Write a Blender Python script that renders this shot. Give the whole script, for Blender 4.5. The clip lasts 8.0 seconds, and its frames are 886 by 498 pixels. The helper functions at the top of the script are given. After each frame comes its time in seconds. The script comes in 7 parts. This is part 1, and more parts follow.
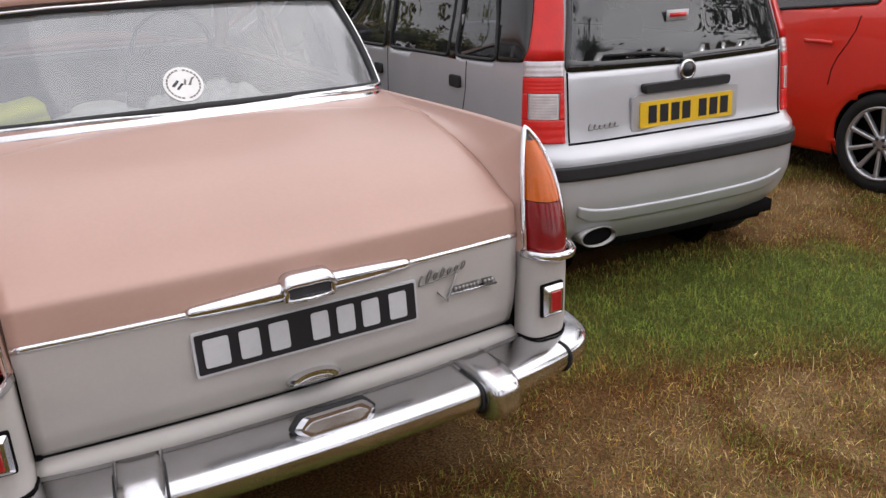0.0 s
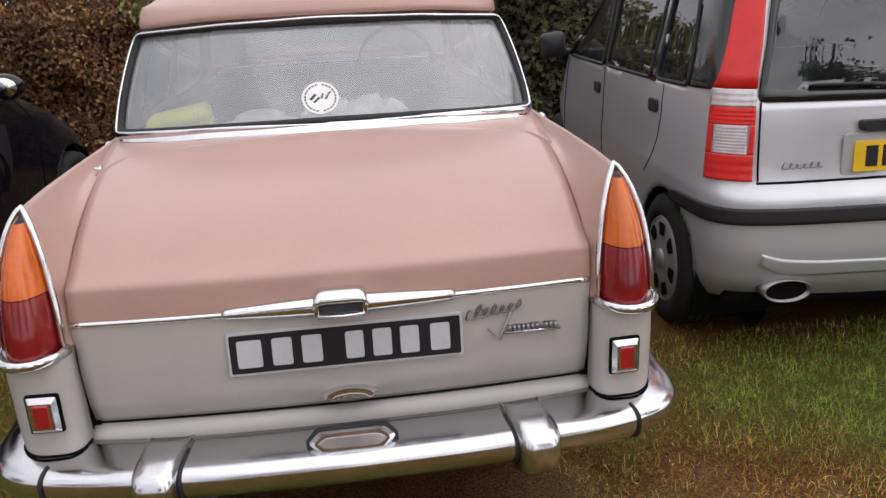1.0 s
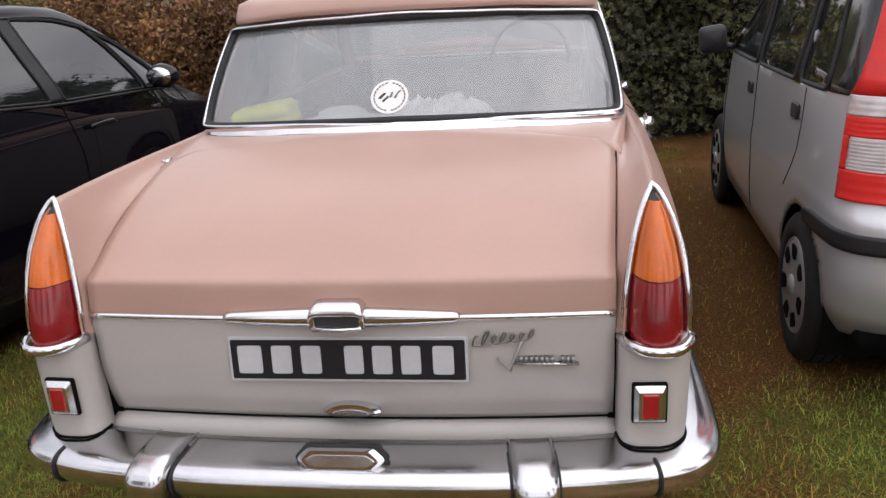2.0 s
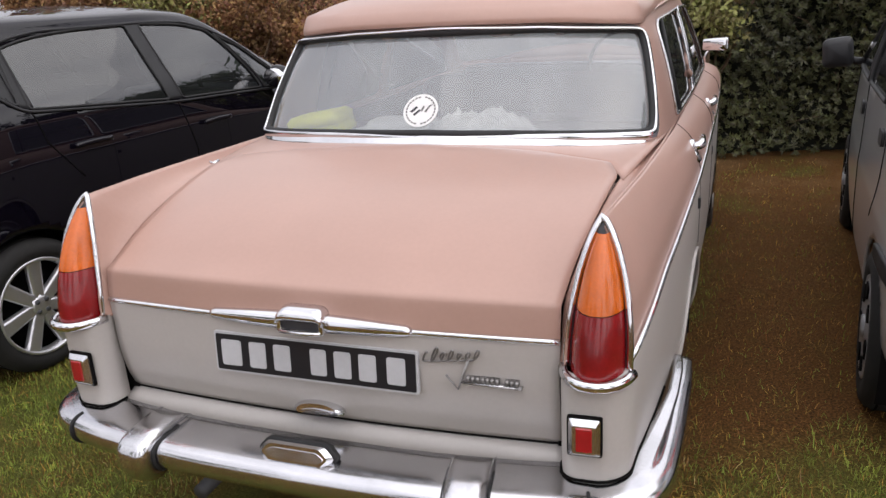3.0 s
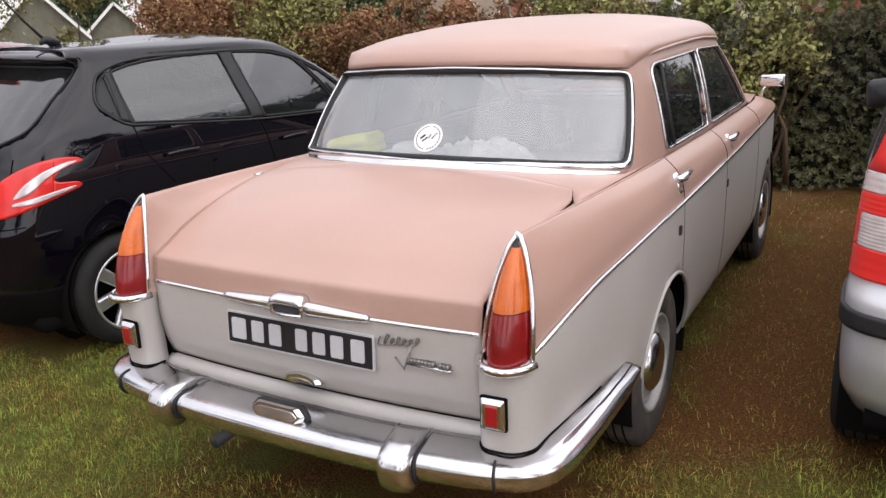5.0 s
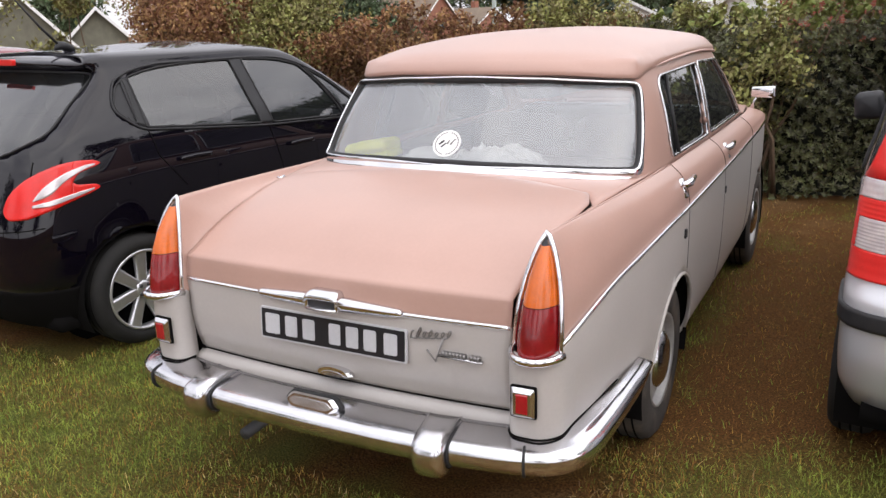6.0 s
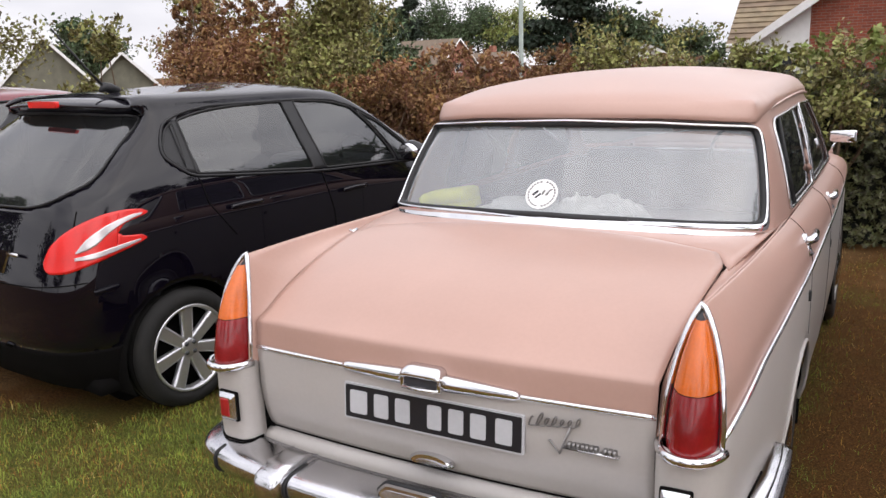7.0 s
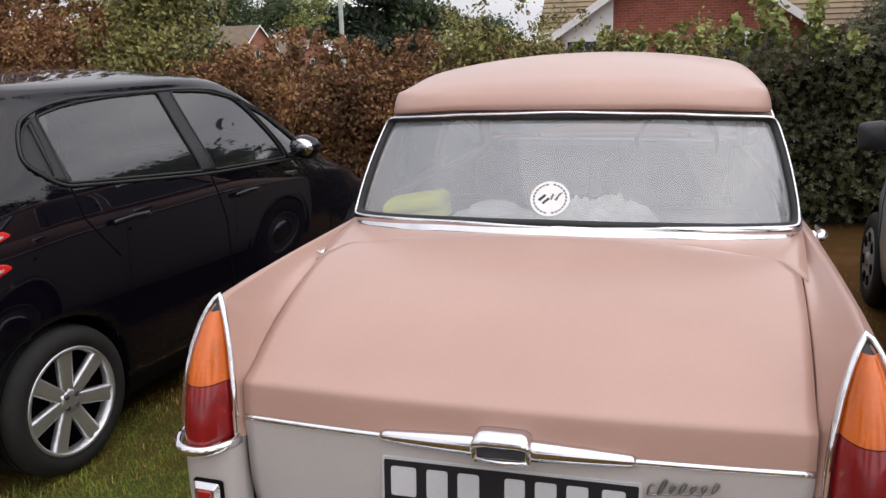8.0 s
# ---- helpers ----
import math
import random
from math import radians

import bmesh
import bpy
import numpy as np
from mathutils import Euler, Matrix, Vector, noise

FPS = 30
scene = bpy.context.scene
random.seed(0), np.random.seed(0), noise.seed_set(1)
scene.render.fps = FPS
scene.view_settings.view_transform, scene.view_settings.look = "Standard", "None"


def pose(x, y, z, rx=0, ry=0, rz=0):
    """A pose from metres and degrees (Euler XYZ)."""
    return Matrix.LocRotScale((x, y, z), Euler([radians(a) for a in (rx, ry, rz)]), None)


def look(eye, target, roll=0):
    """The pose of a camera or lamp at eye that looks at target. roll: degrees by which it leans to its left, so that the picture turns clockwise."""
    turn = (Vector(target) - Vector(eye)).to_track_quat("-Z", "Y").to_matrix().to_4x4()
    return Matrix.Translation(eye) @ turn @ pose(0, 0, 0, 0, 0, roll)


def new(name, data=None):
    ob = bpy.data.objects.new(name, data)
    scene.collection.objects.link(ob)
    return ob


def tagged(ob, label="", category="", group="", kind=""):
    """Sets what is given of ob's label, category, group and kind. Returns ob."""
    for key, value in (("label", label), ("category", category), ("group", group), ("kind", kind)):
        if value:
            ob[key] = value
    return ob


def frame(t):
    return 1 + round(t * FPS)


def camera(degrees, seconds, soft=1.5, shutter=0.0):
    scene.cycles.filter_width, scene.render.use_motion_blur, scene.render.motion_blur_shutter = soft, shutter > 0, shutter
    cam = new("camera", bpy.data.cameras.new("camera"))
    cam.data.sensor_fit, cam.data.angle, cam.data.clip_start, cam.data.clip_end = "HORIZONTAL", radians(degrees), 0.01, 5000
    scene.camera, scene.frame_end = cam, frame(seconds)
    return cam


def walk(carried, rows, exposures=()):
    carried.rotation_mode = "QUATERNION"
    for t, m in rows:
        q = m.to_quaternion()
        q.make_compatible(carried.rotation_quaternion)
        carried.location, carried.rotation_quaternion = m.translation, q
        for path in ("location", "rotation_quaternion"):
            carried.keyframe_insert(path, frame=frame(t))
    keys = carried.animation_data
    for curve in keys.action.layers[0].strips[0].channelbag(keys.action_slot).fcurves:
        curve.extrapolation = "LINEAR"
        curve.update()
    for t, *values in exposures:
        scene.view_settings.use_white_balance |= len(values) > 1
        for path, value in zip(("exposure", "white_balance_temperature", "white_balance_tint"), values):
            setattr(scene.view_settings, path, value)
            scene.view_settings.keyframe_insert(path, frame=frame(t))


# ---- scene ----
cam = camera(57.5, 8.0, soft=1.5)
PATH = [
    (0, (-0.542, -1.604, 1.492), (0.37, 0.038, 0.807), -2.2),
    (0.5, (-0.243, -1.652, 1.461), (0.213, 0.194, 0.841), -3.9),
    (1, (0.045, -1.708, 1.487), (0.263, 0.178, 0.859), -2.8),
    (1.5, (0.268, -1.62, 1.497), (0.297, 0.286, 0.892), -1.9),
    (2, (0.473, -1.56, 1.482), (0.198, 0.319, 0.854), -3.5),
    (2.2, (0.574, -1.556, 1.488), (0.155, 0.291, 0.845), -4.0),
    (3.3, (1.039, -1.449, 1.528), (0.295, 0.308, 0.928), -3.0),
    (3.5, (1.095, -1.428, 1.521), (0.286, 0.304, 0.934), -3.0),
    (4, (1.283, -1.427, 1.54), (0.258, 0.178, 0.931), -3.3),
    (4.5, (1.455, -1.508, 1.568), (0.435, 0.103, 0.964), -2.5),
    (4.7, (1.486, -1.565, 1.579), (0.507, 0.084, 1.009), -1.9),
    (5.8, (1.444, -1.856, 1.62), (0.506, -0.179, 1.064), -2.8),
    (6, (1.422, -1.851, 1.61), (0.508, -0.157, 1.067), -1.8),
    (6.5, (1.297, -1.822, 1.611), (0.322, -0.166, 1.057), -2.8),
    (7, (1.025, -1.678, 1.597), (0.068, 0.022, 1.155), -1.8),
    (7.5, (0.676, -1.566, 1.596), (-0.194, 0.179, 1.153), -0.2),
    (8, (0.297, -1.457, 1.595), (-0.221, 0.414, 1.113), -1.5),
]
walk(cam, [(t, look(eye, target, roll)) for t, eye, target, roll in PATH], exposures=[(0, -0.08), (0.5, -0.22), (1, -0.12), (2, -0.02), (4, 0.11), (4.5, 0.20), (6.5, 0.30), (7.2, 0.16), (8, -0.04)])


# ---- light: a bright overcast sky with a faint broad sun ----
world = bpy.data.worlds.new("overcast")
scene.world = world
world.use_nodes = True
wn = world.node_tree.nodes
wl = world.node_tree.links
wn.clear()
SUN_UP, SUN_TURN = radians(56), radians(110)
w_out = wn.new("ShaderNodeOutputWorld")
w_sky = wn.new("ShaderNodeTexSky")
w_sky.sky_type = "NISHITA"
w_sky.sun_disc = False
w_sky.sun_elevation, w_sky.sun_rotation = SUN_UP, SUN_TURN
w_sky.dust_density, w_sky.air_density = 4.0, 1.0
w_bg = wn.new("ShaderNodeBackground")
w_bg.inputs["Strength"].default_value = 0.075
w_cloud = wn.new("ShaderNodeBackground")
w_cloud.inputs["Strength"].default_value = 1.3
w_co = wn.new("ShaderNodeTexCoord")
w_map = wn.new("ShaderNodeMapping")
w_map.inputs["Scale"].default_value = (1.0, 1.0, 3.5)
w_noise = wn.new("ShaderNodeTexNoise")
w_noise.inputs["Scale"].default_value = 2.2
w_noise.inputs["Detail"].default_value = 6.0
w_ramp = wn.new("ShaderNodeValToRGB")
w_ramp.color_ramp.elements[0].position, w_ramp.color_ramp.elements[0].color = 0.30, (0.60, 0.595, 0.66, 1)
w_ramp.color_ramp.elements[1].position, w_ramp.color_ramp.elements[1].color = 0.68, (0.98, 0.955, 0.985, 1)
w_mix = wn.new("ShaderNodeMixShader")
w_mix.inputs[0].default_value = 0.85
wl.new(w_co.outputs["Generated"], w_map.inputs[0])
wl.new(w_map.outputs[0], w_noise.inputs["Vector"])
wl.new(w_noise.outputs[0], w_ramp.inputs[0])
# the cloud is brighter, softly, towards the hidden sun
w_dot = wn.new("ShaderNodeVectorMath")
w_dot.operation = "DOT_PRODUCT"
w_dot.inputs[1].default_value = (math.sin(SUN_TURN) * math.cos(SUN_UP), math.cos(SUN_TURN) * math.cos(SUN_UP), math.sin(SUN_UP))
w_glow = wn.new("ShaderNodeMapRange")
w_glow.interpolation_type = "SMOOTHSTEP"
w_glow.inputs[1].default_value, w_glow.inputs[2].default_value = -0.5, 1.0
w_glow.inputs[3].default_value, w_glow.inputs[4].default_value = 1.2, 2.4
wl.new(w_co.outputs["Generated"], w_dot.inputs[0])
wl.new(w_dot.outputs["Value"], w_glow.inputs[0])
wl.new(w_glow.outputs[0], w_cloud.inputs["Strength"])
wl.new(w_ramp.outputs[0], w_cloud.inputs["Color"])
wl.new(w_sky.outputs[0], w_bg.inputs["Color"])
wl.new(w_bg.outputs[0], w_mix.inputs[1])
wl.new(w_cloud.outputs[0], w_mix.inputs[2])
wl.new(w_mix.outputs[0], w_out.inputs["Surface"])
sun_data = bpy.data.lights.new("sun", "SUN")
sun_data.energy, sun_data.angle, sun_data.color = 0.8, radians(100), (1.0, 0.96, 0.9)
sun = new("sun", sun_data)
sun_way = Vector((math.sin(SUN_TURN) * math.cos(SUN_UP), math.cos(SUN_TURN) * math.cos(SUN_UP), math.sin(SUN_UP)))
sun.matrix_world = look(sun_way * 20, (0, 0, 0))


# ---- materials ----
def ramp_of(nodes, stops):
    r = nodes.new("ShaderNodeValToRGB")
    els = r.color_ramp.elements
    while len(els) < len(stops):
        els.new(0.5)
    for e, (p, c) in zip(els, stops):
        e.position, e.color = p, (*c, 1)
    return r


def material(name, colour, rough=0.5, metal=0.0, vary=0.08, scale=6.0, fine=90.0, bump=0.0, coat=0.0, coat_rough=0.06,
             trans=0.0, ior=1.45, alpha=1.0, random_by="", spread=0.0, rough_vary=0.05, spec=0.5, stain=None):
    """A principled surface with its colour and gloss varied at two scales, and fine relief."""
    m = bpy.data.materials.new(name)
    m.use_nodes = True
    n, l = m.node_tree.nodes, m.node_tree.links
    p = n["Principled BSDF"]
    co = n.new("ShaderNodeTexCoord")
    big, small = n.new("ShaderNodeTexNoise"), n.new("ShaderNodeTexNoise")
    big.inputs["Scale"].default_value, big.inputs["Detail"].default_value = scale, 5.0
    small.inputs["Scale"].default_value, small.inputs["Detail"].default_value = fine, 3.0
    for t in (big, small):
        l.new(co.outputs["Object"], t.inputs["Vector"])
    mixed = n.new("ShaderNodeMath")
    mixed.operation = "ADD"
    half = n.new("ShaderNodeMath")
    half.operation, half.inputs[1].default_value = "MULTIPLY", 0.35
    l.new(small.outputs[0], half.inputs[0])
    l.new(big.outputs[0], mixed.inputs[0])
    l.new(half.outputs[0], mixed.inputs[1])
    dark = tuple(c * (1 - vary) for c in colour)
    light = tuple(min(1, c * (1 + vary)) for c in colour)
    r = ramp_of(n, [(0.45, dark), (0.9, light)])
    l.new(mixed.outputs[0], r.inputs[0])
    out = r.outputs[0]
    if stain:
        st = n.new("ShaderNodeTexNoise")
        st.inputs["Scale"].default_value, st.inputs["Detail"].default_value = stain[1], 8.0
        l.new(co.outputs["Object"], st.inputs["Vector"])
        sr = ramp_of(n, [(stain[2], (0, 0, 0)), (stain[2] + 0.15, (1, 1, 1))])
        l.new(st.outputs[0], sr.inputs[0])
        mx = n.new("ShaderNodeMix")
        mx.data_type = "RGBA"
        l.new(sr.outputs[0], mx.inputs[0])
        l.new(out, mx.inputs[6])
        mx.inputs[7].default_value = (*stain[0], 1)
        out = mx.outputs[2]
    if random_by:
        hsv = n.new("ShaderNodeHueSaturation")
        if random_by == "island":
            rnd = n.new("ShaderNodeNewGeometry").outputs["Random Per Island"]
        else:
            rnd = n.new("ShaderNodeObjectInfo").outputs["Random"]
        mr = n.new("ShaderNodeMapRange")
        mr.inputs[3].default_value, mr.inputs[4].default_value = 1 - spread, 1 + spread
        l.new(rnd, mr.inputs[0])
        l.new(mr.outputs[0], hsv.inputs["Value"])
        hr = n.new("ShaderNodeMapRange")
        hr.inputs[3].default_value, hr.inputs[4].default_value = 0.5 - spread * 0.07, 0.5 + spread * 0.07
        l.new(rnd, hr.inputs[0])
        l.new(hr.outputs[0], hsv.inputs["Hue"])
        l.new(out, hsv.inputs["Color"])
        out = hsv.outputs[0]
    l.new(out, p.inputs["Base Color"])
    rr = n.new("ShaderNodeMapRange")
    rr.inputs[3].default_value, rr.inputs[4].default_value = max(0, rough - rough_vary), min(1, rough + rough_vary)
    l.new(big.outputs[0], rr.inputs[0])
    l.new(rr.outputs[0], p.inputs["Roughness"])
    p.inputs["Metallic"].default_value = metal
    p.inputs["IOR"].default_value = ior
    p.inputs["Specular IOR Level"].default_value = spec
    p.inputs["Coat Weight"].default_value, p.inputs["Coat Roughness"].default_value = coat, coat_rough
    p.inputs["Transmission Weight"].default_value = trans
    p.inputs["Alpha"].default_value = alpha
    if bump:
        b = n.new("ShaderNodeBump")
        b.inputs["Strength"].default_value, b.inputs["Distance"].default_value = bump, 0.004
        l.new(mixed.outputs[0], b.inputs["Height"])
        l.new(b.outputs[0], p.inputs["Normal"])
    return m


def pane(name, tint, gloss, clear, ior):
    """Thin window glass: part clear, part mirror, with Fresnel alone driving the gloss."""
    m = bpy.data.materials.new(name)
    m.use_nodes = True
    n, l = m.node_tree.nodes, m.node_tree.links
    n.clear()
    o = n.new("ShaderNodeOutputMaterial")
    see = n.new("ShaderNodeBsdfTransparent")
    see.inputs[0].default_value = (*tint, 1)
    shine = n.new("ShaderNodeBsdfGlossy")
    shine.inputs["Roughness"].default_value = 0.004
    shine.inputs[0].default_value = (*gloss, 1)
    # Dust film, with some reflected-sky haze put into its pale blue.
    film = n.new("ShaderNodeBsdfDiffuse")
    film.inputs[0].default_value = (0.72, 0.76, 0.80, 1)
    dust = n.new("ShaderNodeMixShader")
    co, no = n.new("ShaderNodeTexCoord"), n.new("ShaderNodeTexNoise")
    no.inputs["Scale"].default_value, no.inputs["Detail"].default_value = 2.0, 4.0
    drips = n.new("ShaderNodeMapping")
    drips.inputs["Scale"].default_value = (5.0, 1.0, 0.7)
    l.new(co.outputs["Object"], drips.inputs[0])
    l.new(drips.outputs[0], no.inputs["Vector"])
    mr = n.new("ShaderNodeMapRange")
    mr.inputs[3].default_value, mr.inputs[4].default_value = 0.75 * (1 - clear), 1.25 * (1 - clear)
    l.new(no.outputs[0], mr.inputs[0])
    l.new(mr.outputs[0], dust.inputs[0])
    l.new(see.outputs[0], dust.inputs[1])
    l.new(film.outputs[0], dust.inputs[2])
    fr = n.new("ShaderNodeFresnel")
    fr.inputs[0].default_value = ior
    mix = n.new("ShaderNodeMixShader")
    l.new(fr.outputs[0], mix.inputs[0])
    l.new(dust.outputs[0], mix.inputs[1])
    l.new(shine.outputs[0], mix.inputs[2])
    l.new(mix.outputs[0], o.inputs[0])
    return m


PINK = material("rose_paint", (0.432, 0.268, 0.218), 0.38, vary=0.05, scale=2.5, coat=0.35, coat_rough=0.22, bump=0.02)
CREAM = material("old_english_white_paint", (0.455, 0.424, 0.402), 0.4, vary=0.05, scale=3, coat=0.35, coat_rough=0.2, bump=0.02,
                 stain=((0.42, 0.375, 0.325), 5.0, 0.66))
CHROME = material("chrome", (0.72, 0.72, 0.74), 0.09, 1.0, vary=0.06, scale=9, rough_vary=0.05)
DULL_CHROME = material("weathered_chrome", (0.62, 0.62, 0.64), 0.2, 1.0, vary=0.1, scale=14, rough_vary=0.1)
OLD_CHROME = material("aged_bumper_chrome", (0.62, 0.62, 0.645), 0.19, 1.0, vary=0.10, scale=7, fine=160, rough_vary=0.08)
RUBBER = material("black_rubber", (0.018, 0.018, 0.019), 0.65, vary=0.3, scale=12)
TYRE = material("tyre_rubber", (0.011, 0.0105, 0.010), 0.85, vary=0.3, scale=10, bump=0.3, stain=((0.03, 0.026, 0.021), 9.0, 0.62))
# Near-black for joints and openings, also wheel wells and undersides.
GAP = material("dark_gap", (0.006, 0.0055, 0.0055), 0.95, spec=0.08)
AMBER = material("amber_lens", (0.56, 0.110, 0.004), 0.25, vary=0.2, scale=14, fine=160, bump=0.3, coat=0.5, coat_rough=0.08)
RED_LENS = material("red_lens", (0.21, 0.005, 0.007), 0.25, vary=0.25, scale=14, fine=160, bump=0.3, coat=0.5, coat_rough=0.08)
BRIGHT_RED = material("bright_red_lens", (0.66, 0.012, 0.009), 0.3, vary=0.12, scale=10, fine=140, bump=0.2, coat=0.45)
CLEAR_LENS = material("clear_lens", (0.62, 0.57, 0.58), 0.2, 0.35, vary=0.12, scale=24, fine=140, bump=0.15, coat=1.0)
SCRIPT = material("tarnished_script", (0.26, 0.25, 0.245), 0.35, 0.8, vary=0.25, scale=40)
REFLECTOR = material("red_reflector", (0.34, 0.010, 0.014), 0.25, vary=0.15, scale=30, fine=400, bump=0.4, coat=0.8)
PLATE_BLACK = material("plate_black", (0.012, 0.013, 0.018), 0.35, coat=0.4)
PLATE_WHITE = material("plate_white", (0.50, 0.50, 0.52), 0.4)
PLATE_YELLOW = material("plate_yellow", (0.80, 0.50, 0.02), 0.35, coat=0.4)
SILVER = material("silver_metallic_paint", (0.54, 0.545, 0.575), 0.32, 0.40, vary=0.06, scale=3, fine=300, coat=0.8, coat_rough=0.06)
BLACK_PAINT = material("black_violet_paint", (0.0028, 0.0020, 0.0050), 0.4, vary=0.15, scale=3, coat=0.92, coat_rough=0.008, spec=0.0)
lacquer = BLACK_PAINT.node_tree.nodes["Principled BSDF"]
# Sheen added to stand in for sky reflected at grazing angles.
lacquer.inputs["Sheen Weight"].default_value, lacquer.inputs["Sheen Roughness"].default_value = 0.06, 0.35
lacquer.inputs["Sheen Tint"].default_value = (0.86, 0.84, 1.0, 1)
RED_PAINT = material("red_paint", (0.74, 0.026, 0.010), 0.35, vary=0.06, scale=3, coat=1.0, coat_rough=0.04)
MAROON_PAINT = material("maroon_paint", (0.16, 0.015, 0.025), 0.3, vary=0.06, scale=3, coat=1.0, coat_rough=0.04)
BLACK_PLASTIC = material("black_plastic", (0.016, 0.016, 0.018), 0.5, vary=0.2, scale=20, bump=0.1)
GREY_PLASTIC = material("dark_grey_plastic", (0.05, 0.05, 0.055), 0.5, vary=0.2, scale=20)
ALLOY = material("silver_alloy", (0.58, 0.58, 0.60), 0.3, 0.8, vary=0.08, scale=10)
HUBCAP = material("grey_hubcap", (0.36, 0.36, 0.37), 0.4, 0.4, vary=0.1, scale=10)
GLASS = pane("dusty_glass", (0.84, 0.87, 0.87), (1, 1, 1), 0.75, 1.95)
TINTED = pane("tinted_glass", (0.17, 0.195, 0.205), (1, 1, 1), 0.985, 1.85)
TRIM_GREY = material("interior_grey", (0.16, 0.155, 0.15), 0.8, vary=0.15, scale=8, bump=0.1)
SEAT_RED = material("brown_leather", (0.10, 0.07, 0.07), 0.5, vary=0.2, scale=10, bump=0.1)
SEAT_DARK = material("dark_cloth", (0.035, 0.035, 0.038), 0.85, vary=0.2, scale=20, bump=0.2)
SHELF = material("pale_shelf_cloth", (0.40, 0.34, 0.32), 0.85, vary=0.1, scale=12, bump=0.15)
DUSTY_TYRE = material("dusty_tyre_rubber", (0.040, 0.034, 0.030), 0.9, vary=0.3, scale=10, bump=0.3, stain=((0.085, 0.068, 0.054), 8.0, 0.50))
STEEL_DISC = material("dull_steel_disc", (0.34, 0.33, 0.32), 0.45, 0.4, vary=0.2, scale=14, rough_vary=0.1)
HEADLINE = material("pale_headlining", (0.5, 0.47, 0.43), 0.85, vary=0.08)


# ---- shaping tools ----
def part(name, verts, faces, mat, parent=None, label="", smooth=True, thick=0.0, bevel=0.0):
    """Links a mesh of its own, under a thing or a part."""
    me = bpy.data.meshes.new(name)
    me.from_pydata([tuple(map(float, v)) for v in verts], [], [tuple(int(i) for i in f) for f in faces])
    me.materials.append(mat)
    if smooth:
        me.polygons.foreach_set("use_smooth", [True] * len(me.polygons))
    me.update()
    ob = new(name, me)
    ob.parent = parent
    if label:
        ob["label"] = label
    if thick:
        mo = ob.modifiers.new("thickness", "SOLIDIFY")
        mo.thickness, mo.offset = thick, -1.0
    if bevel:
        mo = ob.modifiers.new("soft_edges", "BEVEL")
        mo.width, mo.segments, mo.limit_method = bevel, 2, "ANGLE"
    return ob


def thing(name, m, label, category, group="", kind=""):
    """An Empty at a thing's base, which carries its parts."""
    ob = new(name)
    ob.empty_display_size = 0.2
    ob.matrix_world = m
    return tagged(ob, label, category, group, kind)


def slopes(x, y):
    h = np.diff(x).reshape((-1,) + (1,) * (y.ndim - 1))
    d = np.diff(y, axis=0) / h
    s = np.zeros_like(y)
    w1, w2 = 2 * h[1:] + h[:-1], h[1:] + 2 * h[:-1]
    a, b = d[:-1], d[1:]
    ok = a * b > 0
    s[1:-1] = np.where(ok, (w1 + w2) / (w1 / np.where(ok, a, 1) + w2 / np.where(ok, b, 1)), 0)
    s[0], s[-1] = d[0], d[-1]
    return s


def curve_at(x, y, q, flat=False):
    """A smooth curve through y at x, with no overshoot, at q. flat: level at both ends but for the first coordinate."""
    x, y, q = np.asarray(x, float), np.asarray(y, float), np.asarray(q, float)
    s = slopes(x, y)
    if flat:
        s[0, ..., 1:] = 0
        s[-1, ..., 1:] = 0
    i = np.clip(np.searchsorted(x, q) - 1, 0, len(x) - 2)
    h = x[i + 1] - x[i]
    t = ((q - x[i]) / h)
    sh = (-1,) + (1,) * (y.ndim - 1)
    t, h = t.reshape(sh), h.reshape(sh)
    return ((1 + 2 * t) * (1 - t) ** 2 * y[i] + t * (1 - t) ** 2 * h * s[i] + t * t * (3 - 2 * t) * y[i + 1] + t * t * (t - 1) * h * s[i + 1])


def rounded(points, r, n=6, closed=True):
    """The polygon with its corners rounded by r (one number or one each)."""
    out, k = [], len(points)
    rs = r if isinstance(r, (list, tuple)) else [r] * k
    for i in range(k):
        p = np.array(points[i], float)
        if rs[i] <= 0 or (not closed and i in (0, k - 1)):
            out.append(p)
            continue
        a, b = np.array(points[i - 1], float), np.array(points[(i + 1) % k], float)
        da, db = a - p, b - p
        la, lb = np.linalg.norm(da), np.linalg.norm(db)
        q = min(rs[i], la * 0.48, lb * 0.48)
        a, b = p + da / la * q, p + db / lb * q
        for t in np.linspace(0, 1, n):
            out.append((1 - t) ** 2 * a + 2 * t * (1 - t) * p + t * t * b)
    return np.array(out)


def inside(poly, pts):
    """Which points lie in the polygon."""
    x, y = pts[:, 0], pts[:, 1]
    res = np.zeros(len(pts), bool)
    n = len(poly)
    for i in range(n):
        (x0, y0), (x1, y1) = poly[i], poly[(i + 1) % n]
        if y0 == y1:
            continue
        c = (y0 > y) != (y1 > y)
        res ^= c & (x < (x1 - x0) * (y - y0) / (y1 - y0) + x0)
    return res


def nearest(poly, pts, scale):
    """The nearest place on the polygon's edge to each point, and how far, in units of scale."""
    best = np.full(len(pts), 1e9)
    where = pts.copy()
    n = len(poly)
    for i in range(n):
        a, b = poly[i], poly[(i + 1) % n]
        ab = (b - a) / scale
        q = ((pts - a) / scale)
        d2 = (ab * ab).sum(1)
        t = np.clip((q * ab).sum(1) / np.maximum(d2, 1e-12), 0, 1)
        f = a + (b - a) * t[:, None]
        d = np.linalg.norm((pts - f) / scale, axis=1)
        m = d < best
        best[m], where[m] = d[m], f[m]
    return where, best


